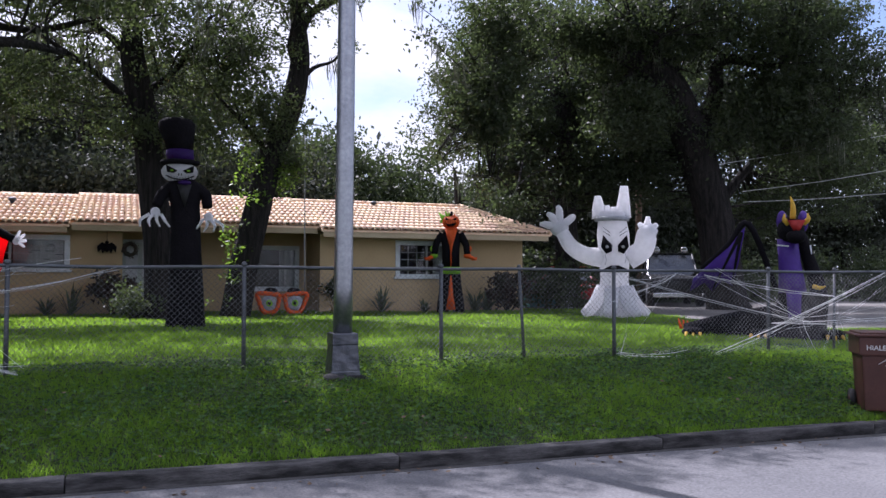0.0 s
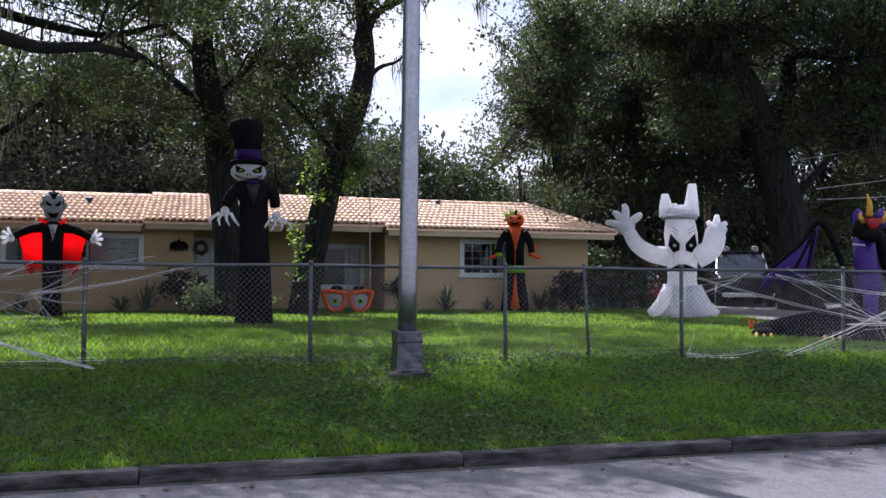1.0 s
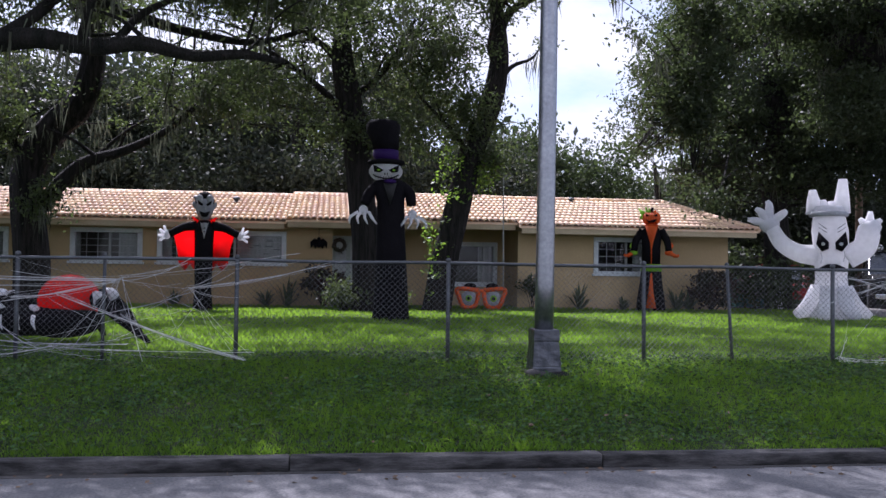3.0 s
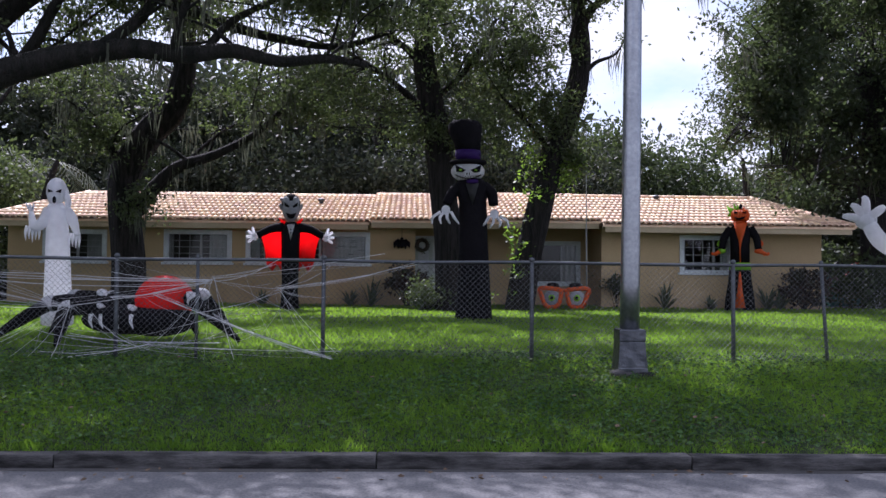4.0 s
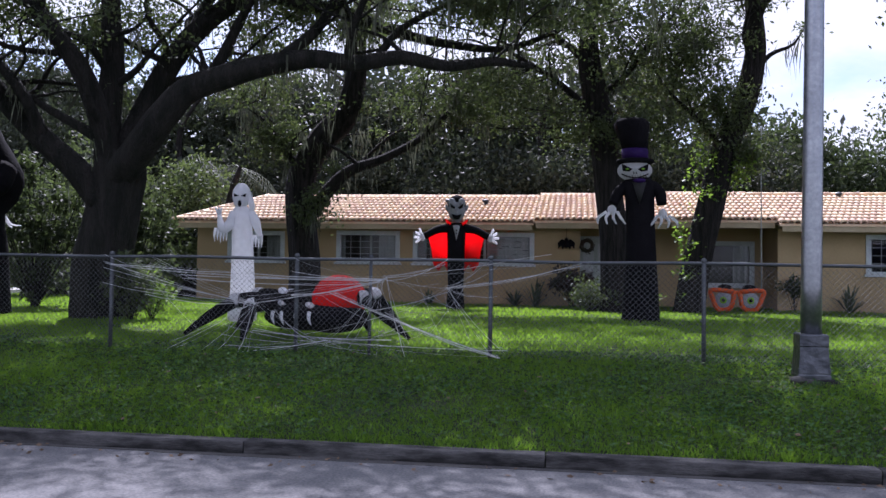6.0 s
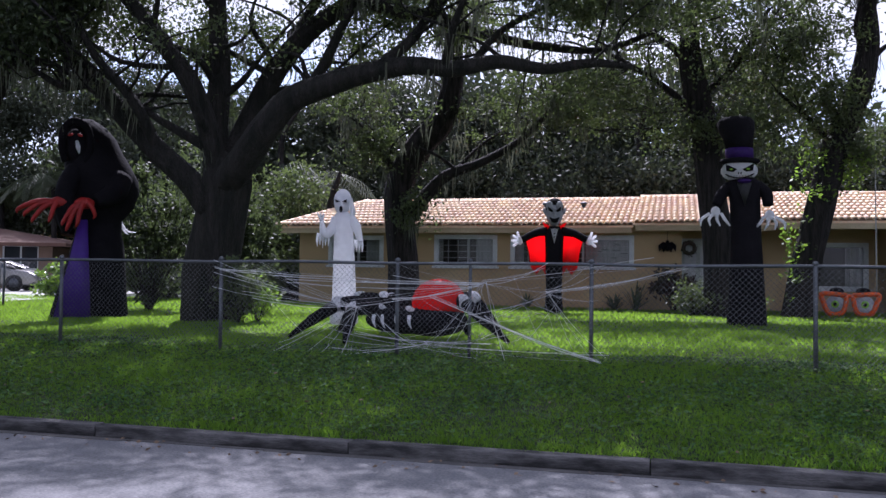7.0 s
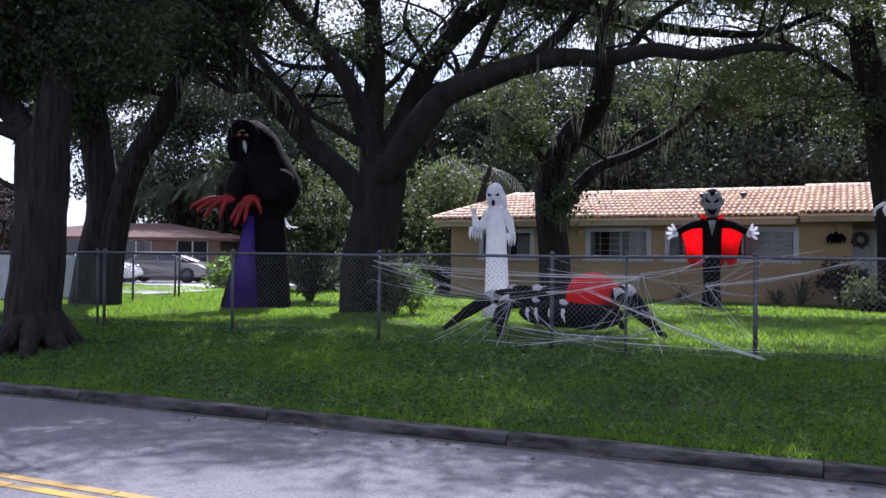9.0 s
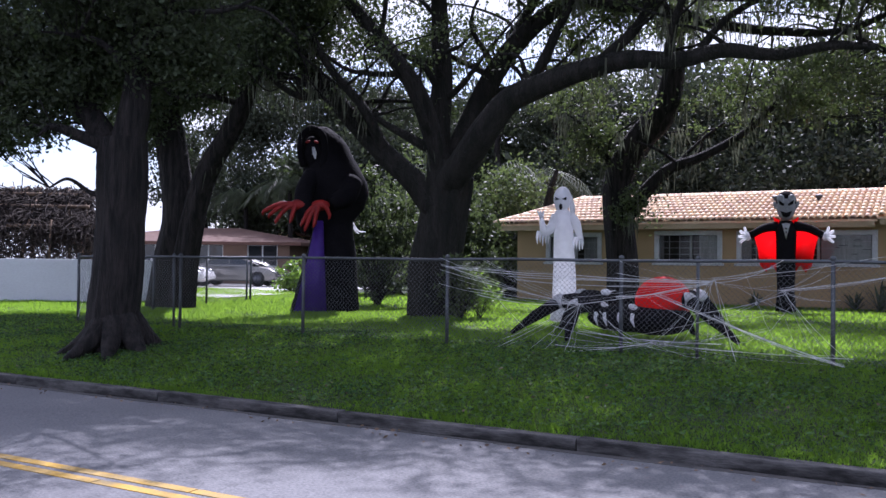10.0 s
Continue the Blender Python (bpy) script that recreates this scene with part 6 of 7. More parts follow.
H1, H2, H3, H4 = (-3.22, 0.97), (-4.9, 0.63), (-4.0, 0.18), (-2.44, 0.88)
web([(H1, [(-6.9, 1.15), (-5.9, 1.0), (-4.4, 1.18), (-2.4, 1.2), (-1.2, 1.2), (-2.9, 0.05), (-3.4, 0.02), H2, H3, H4], 3),
     (H2, [(-7.0, 1.18), (-6.95, 0.95), (-6.5, 0.8), (-6.3, 1.15), (-6.1, 0.05), (-5.65, 0.0), (-5.0, 0.05), H3], 3),
     (H3, [(-5.3, 0.3), (-4.6, 0.5), (-2.5, 0.45), (-1.75, 0.05), (-3.3, 0.1), (-5.2, 0.04)], 3),
     (H4, [(-0.7, 1.2), (-1.9, 1.18), (-1.75, 0.04), (-2.3, 0.1), (-1.87, 0.75), (-3.4, 0.5)], 3)],
    [((-3.9, 0.8), (-1.74, 0.03), 0.0055), ((-3.2, 0.55), (-1.74, 0.03), 0.005), (H1, (-6.9, 1.12), 0.004), (H2, (-7.0, 1.15), 0.003), (H4, (-0.75, 1.2), 0.005), ((-4.9, 0.3), (-3.1, 0.22), 0.004), (H1, (-4.4, 0.75), 0.005)],
    "tangled white stretched web over the fence and spider", 21)
web([((8.94, 0.51), [(7.2, 1.2), (7.34, 0.0), (9.33, 0.02), (10.65, 1.2), (8.4, 0.75), (11.6, 0.9), (7.6, 0.05)], 2), ((9.7, 0.53), [(9.6, 0.92), (9.33, 0.02), (10.6, 1.0), (10.9, 0.4), (9.75, 0.0)], 2), ((6.71, 1.17), [(5.9, 0.9), (5.8, 1.2), (8.4, 1.1), (6.0, 0.45)], 2), ((5.8, 0.05), [(7.05, 0.0), (6.9, 0.12), (5.9, 0.35), (6.4, 0.0)], 2)],
    [((7.34, 0.0), (10.65, 1.22), 0.006), ((5.8, 0.06), (7.4, 0.0), 0.005), ((5.9, 1.12), (9.2, 0.45), 0.004), ((8.4, 0.45), (11.5, 0.55), 0.005), ((5.7, 0.78), (6.7, 1.15), 0.003), ((7.2, 1.15), (9.6, 0.85), 0.004)],
    "long white stretched web along the fence", 22)
web([((-14.5, 0.9), [(-14.7, 1.2), (-14.0, 1.15), (-14.5, 0.1), (-14.2, 0.2), (-13.4, 1.1)], 3)], [((-14.6, 1.1), (-14.4, 0.1), 0.004)], "small white web on the corner post", 23)


# ---- plants by the house ----
def shrub(label, x, y, r, h, leaf, n=22, size=0.12):
    e = group_at("shrub", (x, y, float(ground_z(y))), label, "shrub", group="garden shrubs")
    cs, lm = crown_leaves([(0, 0, h * 0.55, r, r * 0.8, h * 0.5, n)], size, 40, 0.13)
    stuff("foliage", *lm, leaf, e)
    stuff("stem_mass", *bars(np.tile((0.0, 0, -0.03), (len(cs), 1)) + RNG.normal(0, 0.04, (len(cs), 3)) * (1, 1, 0), cs, 0.008), "bark", e)
    return e


def spiky(x, y, r, label="spiky plant with narrow grey-green leaves by the wall"):
    n = 34
    a, tilt = RNG.random(n) * 6.283, 0.35 + RNG.random(n) * 1.0
    k = r * (0.7 + 0.6 * RNG.random(n))
    tip = np.stack([np.cos(a) * np.cos(tilt), np.sin(a) * np.cos(tilt), np.sin(tilt)], 1) * k[:, None]
    mid = tip * 0.55 + np.array((0, 0, 0.12)) * r
    side = np.stack([-np.sin(a), np.cos(a), np.zeros(n)], 1) * 0.03
    z0 = np.zeros((n, 3)) + (0, 0, -0.02)
    v = np.stack([z0 - side * 0.6, z0 + side * 0.6, mid + side, mid - side, tip], 1).reshape(-1, 3)
    b = (np.arange(n) * 5)[:, None]
    me = bpy.data.meshes.new("spiky_plant")
    me.from_pydata(v.tolist(), [], (b + np.array([0, 1, 2, 3])).tolist() + (b + np.array([3, 2, 4])).tolist())
    me.materials.append(M["blade_leaf"])
    o = new("spiky_plant", me)
    o.location = (x, y, float(ground_z(y)))
    tagged(o, label, "plant", group="spiky plants by the wall")


shrub("dark red leafy shrub against the house wall", -0.95, 24.0, 0.55, 1.05, "red_leaf", 34, 0.14)
shrub("low white-edged shrub at the foot of the oak", -0.45, 22.0, 0.62, 0.75, "leaf", 30, 0.10)
shrub("dark shrub at the house's end", 9.9, 23.6, 0.6, 1.1, "red_leaf", 36, 0.15)
shrub("thin shrub by the porch corner", 4.75, 23.9, 0.25, 1.05, "leaf_dark", 12, 0.12)
shrub("bushy shoots beside the mossy trunk", -9.0, 15.2, 0.35, 1.3, "leaf", 30, 0.11)
shrub("bushy shoots beside the mossy trunk", -8.8, 15.6, 0.35, 0.9, "leaf_light", 16, 0.10)
shrub("dark evergreen bush behind the reaper", -13.2, 18.6, 1.3, 3.4, "leaf_dark", 120, 0.14)
shrub("dark evergreen bush behind the reaper", -11.3, 19.2, 1.1, 2.9, "leaf_dark", 100, 0.14)
shrub("leafy bush along the house's end wall", -12.9, 22.2, 0.9, 1.9, "leaf", 60, 0.13)
shrub("pale green garden bush by the drive", -20.6, 24.6, 0.8, 1.0, "leaf_light", 40, 0.16)
for x, y, r in ((-1.95, 24.1, 0.75), (-2.5, 24.2, 0.5), (6.1, 23.8, 0.75), (8.9, 23.7, 0.7), (9.3, 23.8, 0.55), (7.4, 23.9, 0.35), (-4.9, 24.2, 0.4)):
    spiky(x, y, r)


def palm(x, y, h, label="palm with drooping feathery fronds"):
    e = group_at("palm", (x, y, 0.14), label, "palm tree")
    Geo().add(tube([(0, 0, -0.1), (0.1, 0, h * 0.5), (0.0, 0, h)], [0.16, 0.13, 0.11], 10, 4, 0.08)).ob("trunk", ["bark"], e)
    for k in range(15):
        a, up = k * 2.4, 0.1 + 0.9 * RNG.random()
        d = np.array((math.cos(a), math.sin(a), 0))
        line = curve_points([np.array((0, 0, h)), np.array((0, 0, h + up * 0.9)) + d * 0.9, np.array((0, 0, h + up * 0.7 - 0.3)) + d * 1.9, np.array((0, 0, h - 0.9 + up * 0.4)) + d * 2.5], 7)
        p, q = [], []
        sd = np.array((-d[1], d[0], 0))
        for i, c in enumerate(line[2:]):
            for s in (-1, 1):
                p.append(c), q.append(c + sd * s * 0.5 * (1 - i / len(line) * 0.5) + d * 0.2 - np.array((0, 0, 0.35)))
        v1, f1 = bars(p, q, 0.026)
        v2, f2 = bars(line[:-1], line[1:], 0.02)
        stuff("frond", np.concatenate([v1, v2]), np.concatenate([f1, f2 + len(v1)]), "leaf", e)


palm(-14.2, 31, 4.2)
palm(-31, 37, 5.0)
palm(-35, 38, 4.4)

# swing rope, bat, wreath, wall lamp
o = Geo().add(tube([(3.73, 22.9, 4.9), (3.74, 22.9, 3), (3.76, 22.9, 0.75)], [0.014, 0.014], 8, 4)).ob("rope", ["muntin"])
tagged(o, "pale rope hanging straight down from a limb", "rope")
bat = group_at("bat_decoration", (-1.12, 24.5, 1.88), "dark hanging bat decoration on the house wall", "decoration")
Geo().add(ball((0, 0, 0), (0.07, 0.05, 0.12))).add(ball((0, -0.01, 0.13), (0.05, 0.045, 0.05))).ob("body", ["black_cloth"], bat)
for s in (-1, 1):
    Geo().add(prism([(0, 0.08), (s * 0.12, 0.14), (s * 0.24, 0.03), (s * 0.22, -0.14), (s * 0.15, -0.05), (s * 0.1, -0.16), (s * 0.04, -0.06)][::s], -0.012, 0.012)).ob("wing", ["black_cloth"], bat, smooth=False)
Geo().add(tube([(0, 0, 0.15), (0, 0.02, 0.55)], [0.006, 0.006], 6, 2)).ob("string", ["rubber"], bat)

wreath = group_at("wreath", (-0.55, 24.55, 1.84), "dark round wreath hanging beside the front door", "wreath")
a = np.linspace(0, 2 * math.pi, 13)
Geo().add(tube([(0.15 * math.cos(k), 0, 0.15 * math.sin(k)) for k in a], [0.05, 0.06, 0.05], 8, 3, 0.25)).ob("ring", ["red_leaf"], wreath)
k = RNG.random(160) * 6.283
stuff("wreath_leaves", *leaves(np.stack([np.cos(k) * 0.16, np.full(160, -0.03), np.sin(k) * 0.16], 1) + RNG.normal(0, 0.035, (160, 3)), 0.07), "red_leaf", wreath)
for x, w, h in ((12.35, 0.55, 0.85), (13.0, 0.6, 0.75)):
    crate = group_at("storage_box", (x, 27.0, 0.155), "faded teal plastic storage box beside the drive", "box", 6)
    Geo().add(box(-w / 2, w / 2, -0.25, 0.25, 0, h, 0.03)).ob("body", ["teal"], crate, smooth=False)
    Geo().add(box(-w / 2 - 0.03, w / 2 + 0.03, -0.28, 0.28, h, h + 0.07, 0.02)).ob("lid", ["teal"], crate, smooth=False)
g = Geo().add(loft([(0, 0, 0, 0.16, 0.14), (0, 0, 0.12, 0.15, 0.13), (0, 0, 0.16, 0.09, 0.08), (0.02, 0, 0.5, 0.10, 0.09), (0.03, 0, 0.75, 0.14, 0.11), (0.0, 0, 0.9, 0.06, 0.06)], 14)).add(ball((-0.03, -0.02, 1.0), (0.10, 0.11, 0.12)))
o = g.ob("garden_ornament", ["white_cloth"])
o.matrix_world = pose(12.95, 25.6, 0.14)
tagged(o, "pale weathered garden ornament on a small foot", "ornament")

# ---- wheeled bin ----
bn = group_at("wheeled_bin", (7.46, 7.86, float(ground_z(7.86))), "dark brown plastic wheeled bin beside the kerb", "bin", -34)
bn.scale = (0.92, 0.92, 0.90)


def taper(x0, x1, y0, y1, z0, z1, k):
    v, f = box(x0, x1, y0, y1, z0, z1, 0.02)
    s = 1 + k * (v[:, 2] - z0) / (z1 - z0)
    v[:, 0] *= s
    v[:, 1] *= s
    return v, f


Geo().add(taper(-0.24, 0.24, -0.26, 0.26, 0.03, 0.72, 0.14)).ob("body", ["bin"], bn, smooth=False)
Geo().add(box(-0.31, 0.31, -0.33, 0.33, 0.72, 0.95, 0.02)).ob("collar", ["bin"], bn, smooth=False)
Geo().add(box(-0.36, 0.34, -0.36, 0.38, 0.955, 0.985, 0.012)).add(box(-0.3, 0.28, -0.3, 0.3, 0.98, 1.01, 0.012)).ob("lid", ["bin"], bn, smooth=False)
Geo().add(tube([(-0.28, 0.38, 0.93), (0.28, 0.38, 0.93)], [0.018, 0.018], 8, 2)).ob("handle", ["bin"], bn)
for x in (-0.29, 0.29):
    wh = Geo().add(tube([(x - 0.03, 0.24, 0.12), (x + 0.03, 0.24, 0.12)], [0.125, 0.125], 20, 2)).ob("wheel", ["rubber"], bn)
    Geo().add(tube([(x - 0.035, 0.24, 0.12), (x + 0.035, 0.24, 0.12)], [0.05, 0.05], 12, 2)).ob("hub", ["bin"], wh)
font = bpy.data.curves.new("lettering", "FONT")
font.body, font.size, font.extrude, font.align_x = "HIALEAH", 0.085, 0.001, "CENTER"
tmp = bpy.data.objects.new("lettering", font)
scene.collection.objects.link(tmp)
bpy.context.view_layer.update()
lm = bpy.data.meshes.new_from_object(tmp.evaluated_get(bpy.context.evaluated_depsgraph_get()))
bpy.data.objects.remove(tmp)
lm.materials.append(M["print"])
lt = new("lettering", lm)
lt.parent = bn
lt.matrix_basis = pose(-0.06, -0.334, 0.79, 90, 0, 0)
o = stuff("web_strands", *bars([(-0.1, -0.35, 0.62), (-0.02, -0.35, 0.6), (0.1, -0.35, 0.5)], [(0.36, -0.37, 0.92), (0.3, -0.37, 0.96), (0.36, -0.37, 0.8)], 0.006), "web", bn)


# ---- vehicles ----
def car(name, place, turn, paint, label, L=4.5, W=1.75, H=1.42, roof=(0.30, 0.80), truck=False):
    e = group_at(name, place, label, "truck" if truck else "car", turn)
    prof_low = [(-L / 2, 0.42), (-L / 2 + 0.05, 0.62), (-L / 2 + 0.1, 0.86), (-L / 2 + 0.9, 0.93), (L / 2 - 1.35, 0.93), (L / 2 - 0.35, 0.78), (L / 2 - 0.02, 0.62), (L / 2, 0.38), (L / 2 - 0.3, 0.22), (-L / 2 + 0.3, 0.22)]
    if truck:
        prof_low = [(-L / 2, 0.5), (-L / 2, 1.12), (-L / 2 + 1.2, 1.15), (L / 2 - 1.3, 1.15), (L / 2 - 0.15, 1.08), (L / 2, 0.95), (L / 2, 0.5), (L / 2 - 0.2, 0.42), (-L / 2 + 0.2, 0.42)]
    b = Geo().add(prism(prof_low, -W / 2, W / 2)).ob("body", [paint], e)
    m = b.modifiers.new("edge", "BEVEL")
    m.width, m.segments = 0.07, 3
    z0 = 1.1 if truck else 0.9
    xa, xb = -L / 2 + L * roof[0] - 0.55, -L / 2 + L * roof[1]
    cab = Geo()
    ins = 0.16
    v = [(xa, -W / 2 + 0.06, z0), (xb, -W / 2 + 0.06, z0), (xb, W / 2 - 0.06, z0), (xa, W / 2 - 0.06, z0), (xa + 0.7, -W / 2 + ins, H - 0.04), (xb - 0.9, -W / 2 + ins, H - 0.04), (xb - 0.9, W / 2 - ins, H - 0.04), (xa + 0.7, W / 2 - ins, H - 0.04)]
    cab.add((np.array(v), [[0, 1, 5, 4], [1, 2, 6, 5], [2, 3, 7, 6], [3, 0, 4, 7], [4, 5, 6, 7]]))
    cab.ob("cab_glass", ["car_glass"], e, "dark glass", False)
    r = Geo().add(box(xa + 0.66, xb - 0.86, -W / 2 + ins - 0.02, W / 2 - ins + 0.02, H - 0.05, H, 0.02))
    for s in (-1, 1):
        y, yt = s * (W / 2 - 0.06), s * (W / 2 - ins)
        for p, q in (((xa, y, z0), (xa + 0.7, yt, H - 0.03)), ((xb, y, z0), (xb - 0.9, yt, H - 0.03)), (((xa + xb) / 2, y, z0), ((xa + xb) / 2 - 0.05, yt, H - 0.03))):
            Geo().add(tube([p, q], [0.035, 0.035], 6, 2)).ob("pillar", [paint], e, smooth=False)
    r.ob("roof", [paint], e, smooth=False)
    for x in (-L / 2 + 0.85, L / 2 - 0.85):
        for s in (-1, 1):
            R = 0.40 if truck else 0.32
            y = s * (W / 2 - 0.08)
            w = Geo().add(tube([(x, y - s * 0.12, R), (x, y + s * 0.11, R)], [R, R], 24, 2)).ob("wheel", ["rubber"], e)
            Geo().add(tube([(x, y, R), (x, y + s * 0.12, R)], [R * 0.62, R * 0.58], 18, 2)).ob("rim", ["steel_dark"], w)
    for s in (-1, 1):
        Geo().add(ball((L / 2 - 0.12, s * (W / 2 - 0.28), 0.68 if not truck else 0.9), (0.12, 0.18, 0.08))).ob("headlight", ["chrome"], e)
        Geo().add(box(-L / 2 - 0.01, -L / 2 + 0.08, s * (W / 2 - 0.3) - 0.14, s * (W / 2 - 0.3) + 0.14, 0.66, 0.8, 0.02)).ob("tail_light", ["red_lens"], e)
        Geo().add(ball((xb - 0.25, s * (W / 2 + 0.06), z0 + 0.08), (0.07, 0.1, 0.06))).ob("mirror", [paint], e)
        if truck:
            Geo().add(ball((xb - 0.8, s * 0.5, H + 0.1), (0.07, 0.13, 0.13))).ob("spot_lamp", ["chrome"], e)
    Geo().add(box(L / 2 - 0.06, L / 2 + 0.06, -W / 2 + 0.1, W / 2 - 0.1, 0.34, 0.5, 0.03)).ob("bumper", [paint if not truck else "chrome"], e, smooth=False)
    return e


gz26 = float(ground_z(26)) + 0.03
car("sedan", (-27.3, 28.9, gz26), 22, "silver_paint", "silver parked sedan on the concrete drive", 4.1, 1.6, 1.26)
car("white_car", (-28.2, 25.4, gz26), 24, "white_paint", "white parked car half hidden by tree trunks", 4.0, 1.6, 1.24)
car("dark_car", (-19.2, 31.0, gz26), 10, "black_paint", "dark parked car in the shade behind bushes", 4.4, 1.75, 1.5)
car("pickup_truck", (18.6, 28.2, float(ground_z(28))), -118, "black_paint", "dark pickup truck with roof lamps in the shade of the oaks", 5.0, 1.9, 1.95, (0.30, 0.72), True)
car("red_car", (15.4, 30.4, float(ground_z(30))), -110, "dark_red_cloth", "dark red car parked in deep shade", 4.4, 1.75, 1.45)

# ---- neighbour's side ----
o = Geo().add(box(-4.6, 0.0, -0.08, 0.08, -0.1, 1.12, 0.01)).ob("garden_wall", ["garden_wall"], smooth=False)
o.matrix_world = pose(-18.6, 16.5, 0.07, 0, 0, 33.5)
tagged(o, "plain white rendered garden wall", "garden wall")
o.scale = (2.4, 1, 1)


def neighbour(name, place, W, D, H, rise, wall, roof, label, turn=0.0, gable=False):
    e = group_at(name, place, label, "house", turn)
    w = Geo()
    n = 4
    for k in range(n):
        x0, x1 = -W / 2 + W * k / n, -W / 2 + W * (k + 1) / n
        for a, b, c, d in ((x0, x0 + 0.6, 0, H), (x1 - 0.6, x1, 0, H), (x0 + 0.6, x1 - 0.6, 0, 0.9), (x0 + 0.6, x1 - 0.6, 2.0, H)):
            w.add(box(a, b, -D / 2, -D / 2 + 0.2, c, d))
    w.add(box(-W / 2, -W / 2 + 0.2, -D / 2 + 0.2, D / 2, 0, H)).add(box(W / 2 - 0.2, W / 2, -D / 2 + 0.2, D / 2, 0, H)).add(box(-W / 2, W / 2, D / 2 - 0.2, D / 2, 0, H))
    if gable:
        w.add(prism([(-W / 2, H), (W / 2, H), (0, H + rise)], -D / 2 + 0.01, -D / 2 + 0.2))
    w.ob("wall", [wall], e, smooth=False)
    for k in range(n):
        x0, x1 = -W / 2 + W * k / n + 0.6, -W / 2 + W * (k + 1) / n - 0.6
        win = Geo().add(box(x0, x1, -D / 2 + 0.1, -D / 2 + 0.12, 0.9, 2.0)).ob("window", ["car_glass"], e, smooth=False)
        f = Geo()
        for a, b, c, d in ((x0, x1, 1.94, 2.0), (x0, x1, 0.9, 0.96), (x0, x0 + 0.06, 0.96, 1.94), (x1 - 0.06, x1, 0.96, 1.94), ((x0 + x1) / 2 - 0.03, (x0 + x1) / 2 + 0.03, 0.96, 1.94)):
            f.add(box(a, b, -D / 2 + 0.05, -D / 2 + 0.098, c, d))
        f.ob("frame", ["frame"], win, smooth=False)
    o = 0.8
    rg = Geo()
    if gable:
        for s in (-1, 1):
            rg.add((np.array([(s * (W / 2 + o), -D / 2 - o, H - rise * o / (W / 2)), (s * (W / 2 + o), D / 2 + o, H - rise * o / (W / 2)), (0, D / 2 + o, H + rise), (0, -D / 2 - o, H + rise),
                             (s * (W / 2 + o), -D / 2 - o, H + 0.12 - rise * o / (W / 2)), (s * (W / 2 + o), D / 2 + o, H + 0.12 - rise * o / (W / 2)), (0, D / 2 + o, H + rise + 0.12), (0, -D / 2 - o, H + rise + 0.12)]),
                    [[0, 1, 2, 3], [4, 7, 6, 5], [0, 3, 7, 4], [1, 5, 6, 2], [0, 4, 5, 1], [3, 2, 6, 7]]))
    else:
        x, y, r = W / 2 + o, D / 2 + o, max(W / 2 - D / 2, 0.5)
        rg.add((np.array([(-x, -y, H - 0.15), (x, -y, H - 0.15), (x, y, H - 0.15), (-x, y, H - 0.15), (-x, -y, H), (x, -y, H), (x, y, H), (-x, y, H), (-r, 0, H + rise), (r, 0, H + rise)]),
                [[3, 2, 1, 0], [0, 1, 5, 4], [1, 2, 6, 5], [2, 3, 7, 6], [3, 0, 4, 7], [4, 5, 9, 8], [6, 7, 8, 9], [5, 6, 9], [7, 4, 8]]))
    rg.ob("roof", [roof], e, smooth=False)
    return e


neighbour("neighbour_house", (-34.6, 35, 0.1), 11, 8, 2.1, 0.85, "brown_wall", "brown_roof", "low brown house with a hipped brown roof", 22)
neighbour("far_house", (-38.0, 48, 0.1), 9, 8, 2.2, 1.0, "yellow_wall", "brown_roof", "yellow gabled house farther off", 14, True)
fp = group_at("flagpole", (-23.4, 31, 0.14), "thin white flagpole with a faded flag", "flagpole")
Geo().add(tube([(0, 0, -0.1), (0, 0, 3.6)], [0.03, 0.025], 8, 2)).ob("pole", ["print"], fp)
Geo().add(prism([(0.03, 3.5), (0.35, 3.4), (0.7, 3.3), (0.65, 2.95), (0.33, 3.0), (0.03, 3.12)], -0.01, 0.02)).ob("flag", ["flag"], fp)

# collapsed thatched hut behind the garden wall
hut = group_at("thatched_hut", (-28.5, 19.6, 0.1), "ruined hut with a dark frame and dead palm thatch", "hut", 34)
for x in (-2.6, -0.9, 0.9, 2.6):
    for y in (-1.6, 1.6):
        Geo().add(tube([(x, y, -0.1), (x + RNG.normal(0, 0.1), y, 2.2)], [0.08, 0.07], 8, 3)).ob("post", ["wood"], hut)
for z, k in ((2.2, 1.0), (2.9, 0.62), (3.35, 0.3)):
    Geo().add(tube([(-2.9 * (0.55 + k * 0.45), -1.9 * k, z), (2.9 * (0.55 + k * 0.45), -1.9 * k, z)], [0.06, 0.06], 8, 2)).ob("beam", ["wood"], hut)
for x in np.linspace(-2.7, 2.7, 9):
    Geo().add(tube([(x, -2.0, 2.1), (x * 0.7, -0.2, 3.6)], [0.05, 0.04], 6, 2)).ob("rafter", ["wood"], hut)
n = 9000
s, x = RNG.random(n) ** 0.8, RNG.uniform(-3, 3, n)
p = np.stack([x * (1 - 0.3 * s), -2.1 + 1.9 * s, 2.05 + 1.5 * s], 1) + RNG.normal(0, 0.08, (n, 3))
hole = (np.sin(x * 3.1) + np.sin(s * 9 + x) > 1.15)
p = p[~hole]
q = p + RNG.normal(0, 0.22, p.shape) + (0, -0.12, -0.35)
tagged(stuff("thatch", *bars(p, q, 0.02), "thatch", hut), kind="stuff")
m = 2400
p = np.stack([RNG.uniform(-3.2, 3.2, m), RNG.uniform(-2.4, -1.2, m), RNG.uniform(0.9, 2.2, m)], 1)
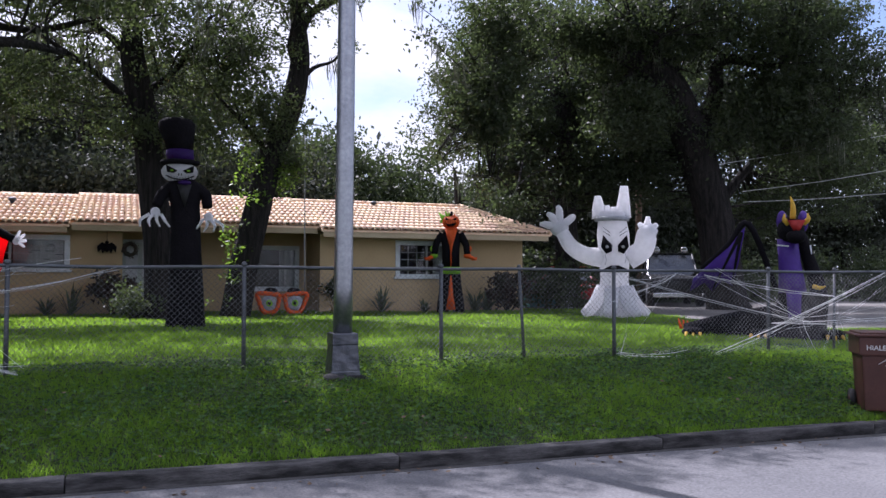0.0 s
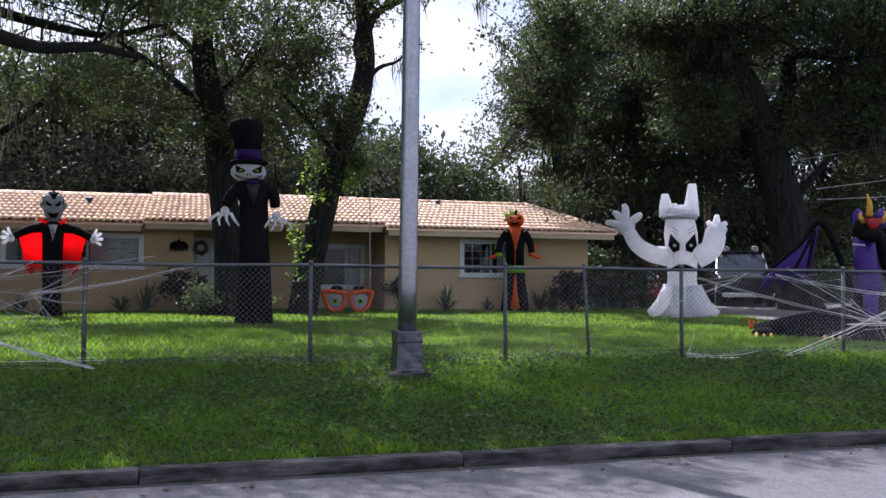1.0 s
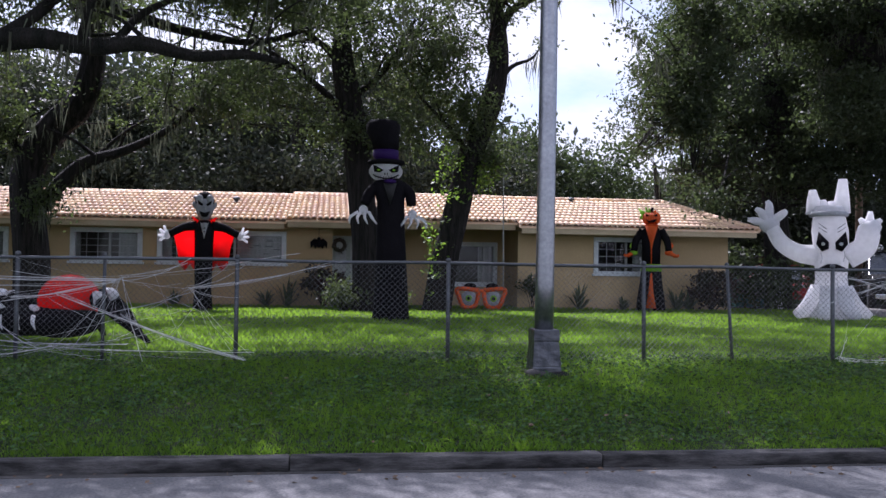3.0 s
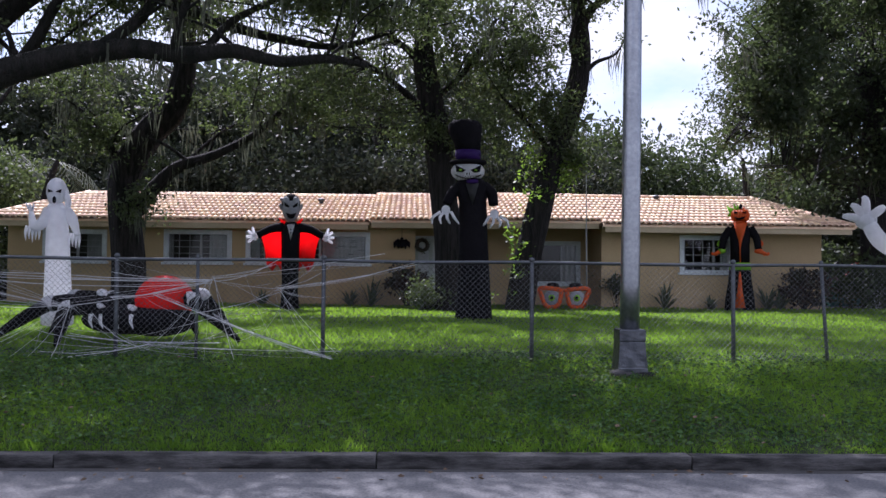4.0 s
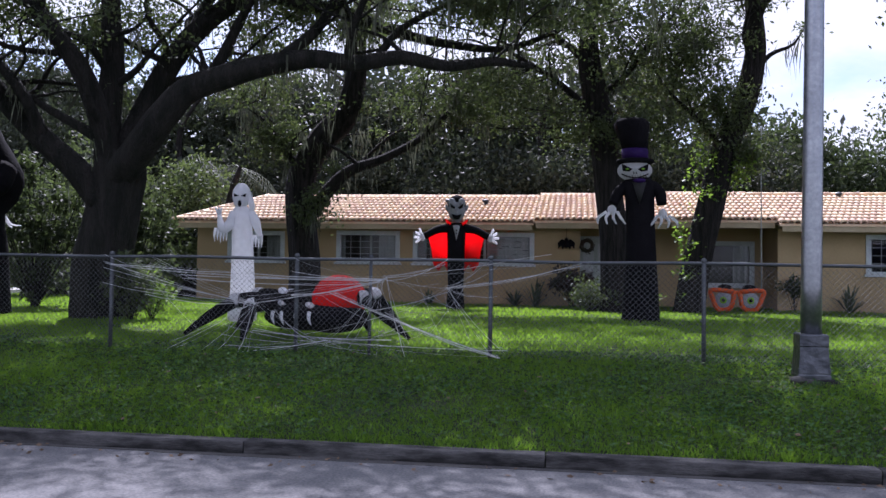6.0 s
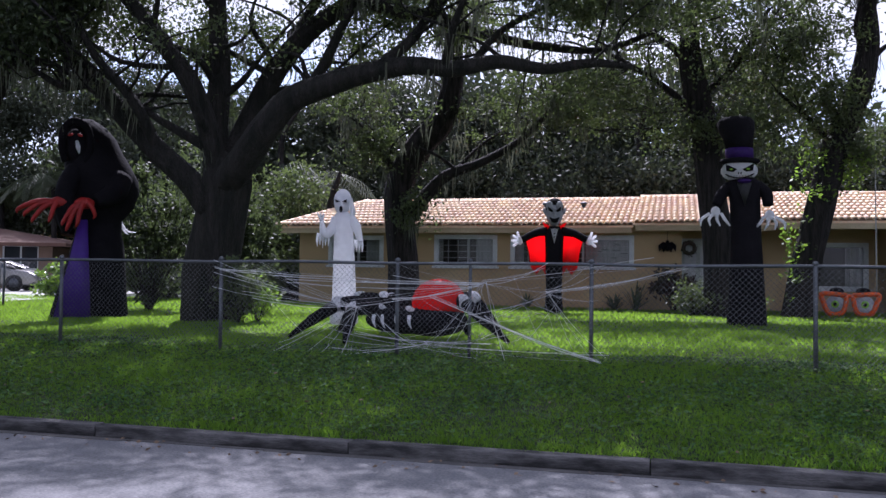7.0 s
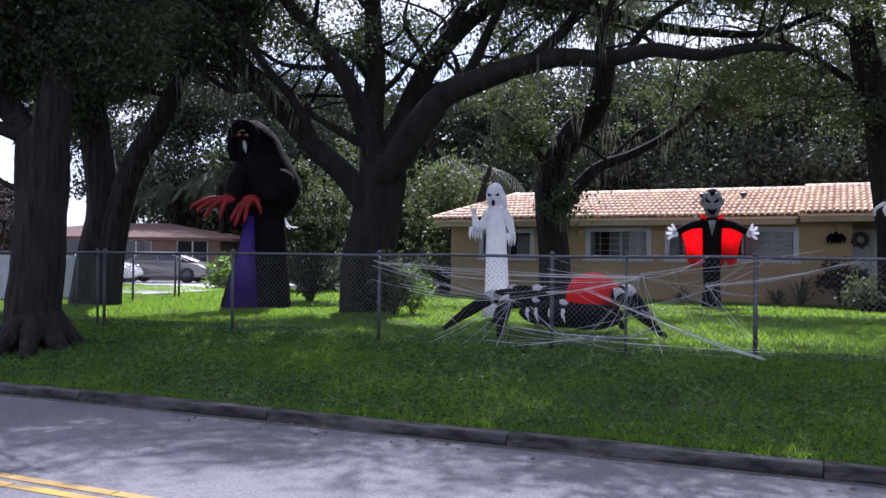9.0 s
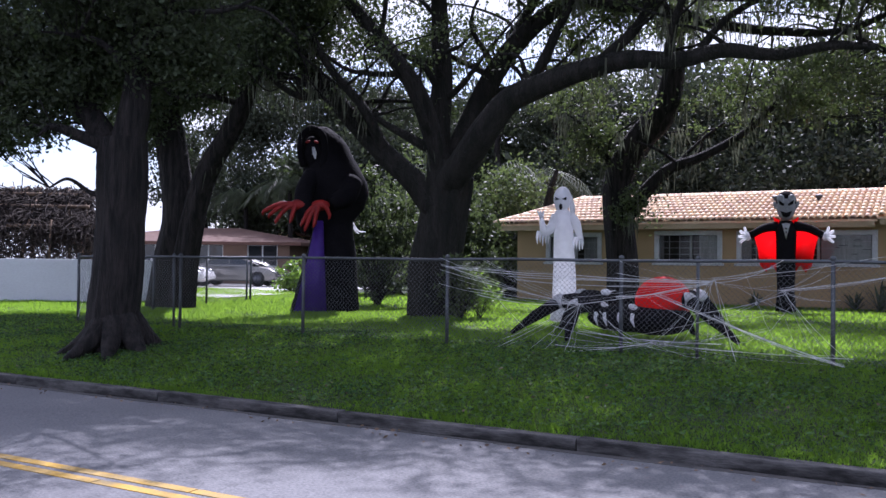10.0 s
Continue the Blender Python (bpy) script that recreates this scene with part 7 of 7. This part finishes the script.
tagged(stuff("fallen_fronds", *bars(p, p + RNG.normal(0, 0.3, p.shape), 0.012), "thatch", hut), kind="stuff")
for k in range(6):
    a = RNG.uniform(-2.8, 2.4)
    Geo().add(tube([(a, -2.3, 1.0), (a + RNG.normal(0, 0.8), -2.2, 2.4)], [0.04, 0.03], 6, 2)).ob("loose_pole", ["wood"], hut)

# power lines at the drive's end
for (x0, z0), (x1, z1) in (((16.5, 4.66), (23.0, 5.92)), ((17.4, 3.85), (23.0, 4.73)), ((17.4, 3.52), (23.0, 3.97))):
    slope = (z1 - z0) / (x1 - x0)
    o = Geo().add(tube([(x0, 22.5, z0), ((x0 + x1) / 2, 22.3, (z0 + z1) / 2 - 0.04), (x1, 22.3, z1), (x1 + 9, 22.3, z1 + 9.5 * slope)], [0.011, 0.011], 6, 6)).ob("power_line", ["muntin"])
    tagged(o, "pale overhead line catching the light", "power line")
for x, y in ((18.5, 30.1), (32.0, 22.4)):
    tagged(Geo().add(tube([(x, y, 0), (x, y, 8.8)], [0.14, 0.10], 10, 2)).ob("utility_pole", ["wood"]), "dark wooden utility pole among the trees", "utility pole")


# ---- grass ----
def blades(n, x0, x1, y0, y1, h, w, material, label, clump=0.0, left=None):
    x, y = RNG.uniform(x0, x1, n), RNG.uniform(y0, y1, n)
    if left is not None:
        ok = x < np.interp(y, [10, 14.6, 17.5, 19.3, 22, 24.5, 31], [40, 12.6, 12.4, 12.8, 13.4, 12.6, 11.8])
        x, y = x[ok], y[ok]
        n = len(x)
    a = RNG.random(n) * 6.283
    patch = 0.75 + 0.35 * np.sin(x * 1.3 + 2 * np.sin(y * 0.9)) * np.sin(y * 1.7 + np.sin(x * 0.7)) + 0.15 * np.sin(x * 5.1) * np.sin(y * 6.3)
    hh = h * (0.55 + 0.8 * RNG.random(n)) * patch
    ww = w * (0.6 + 0.8 * RNG.random(n))
    z = ground_z(y) - 0.006
    lean = RNG.normal(0, 0.55, (n, 2)) * hh[:, None]
    b = np.stack([np.cos(a) * ww, np.sin(a) * ww, np.zeros(n)], 1)
    c = np.stack([x, y, z], 1)
    v = np.stack([c - b, c + b, c + np.stack([lean[:, 0], lean[:, 1], hh], 1)], 1).reshape(-1, 3)
    return tagged(stuff("grass", v, np.arange(3 * n).reshape(-1, 3), material), label, "grass", kind="stuff")


blades(250000, -19, 10.5, 7.6, 11.2, 0.062, 0.008, "grass", "mown green grass on the verge outside the fence")
blades(25000, -19, 10.5, 7.6, 11.2, 0.085, 0.006, "grass_dry", "paler grass tips scattered over the verge")
blades(190000, -24, 16, 11.0, 17.0, 0.075, 0.010, "grass", "bright green lawn grass inside the fence", left=1)
blades(120000, -26, 14, 17.0, 25.5, 0.075, 0.015, "grass", "bright green lawn grass before the house", left=1)
blades(30000, -40, -19, 8.0, 19.0, 0.08, 0.016, "grass", "lawn grass before the garden wall")
blades(12000, -19, 10.5, 7.53, 7.68, 0.065, 0.006, "grass", "longer grass hanging over the kerb edge")
n = 120000
x, y = RNG.uniform(-17, 9.5, n), RNG.uniform(7.65, 11.6, n)
keep = 0.35 * np.sin(x * 1.1 + 0.5) + 0.35 * np.sin(y * 2.3 + x * 0.6) + 0.3 * np.sin(x * 3.7 - y * 2.9) + RNG.normal(0, 0.8, n) > 0.25
c = np.stack([x, y, ground_z(y) + 0.03 + 0.03 * RNG.random(n)], 1)[keep]
tagged(stuff("lawn_weeds", *leaves(c, 0.050, 0.3, 0.0), "weed"), "broad-leaved weeds scattered through the verge grass", "weeds", kind="stuff")
n = 420
x, y = RNG.uniform(-16, 8, n), np.concatenate([RNG.uniform(7.62, 11, n // 2), RNG.uniform(7.0, 7.42, n - n // 2)])
z = np.where(y < 7.42, -0.54, ground_z(y) + 0.06)
tagged(stuff("fallen_leaves", *leaves(np.stack([x, y, z], 1), 0.05, 0.15, 0.0), "wood"), "small brown fallen leaves on verge and gutter", "leaves", kind="stuff")
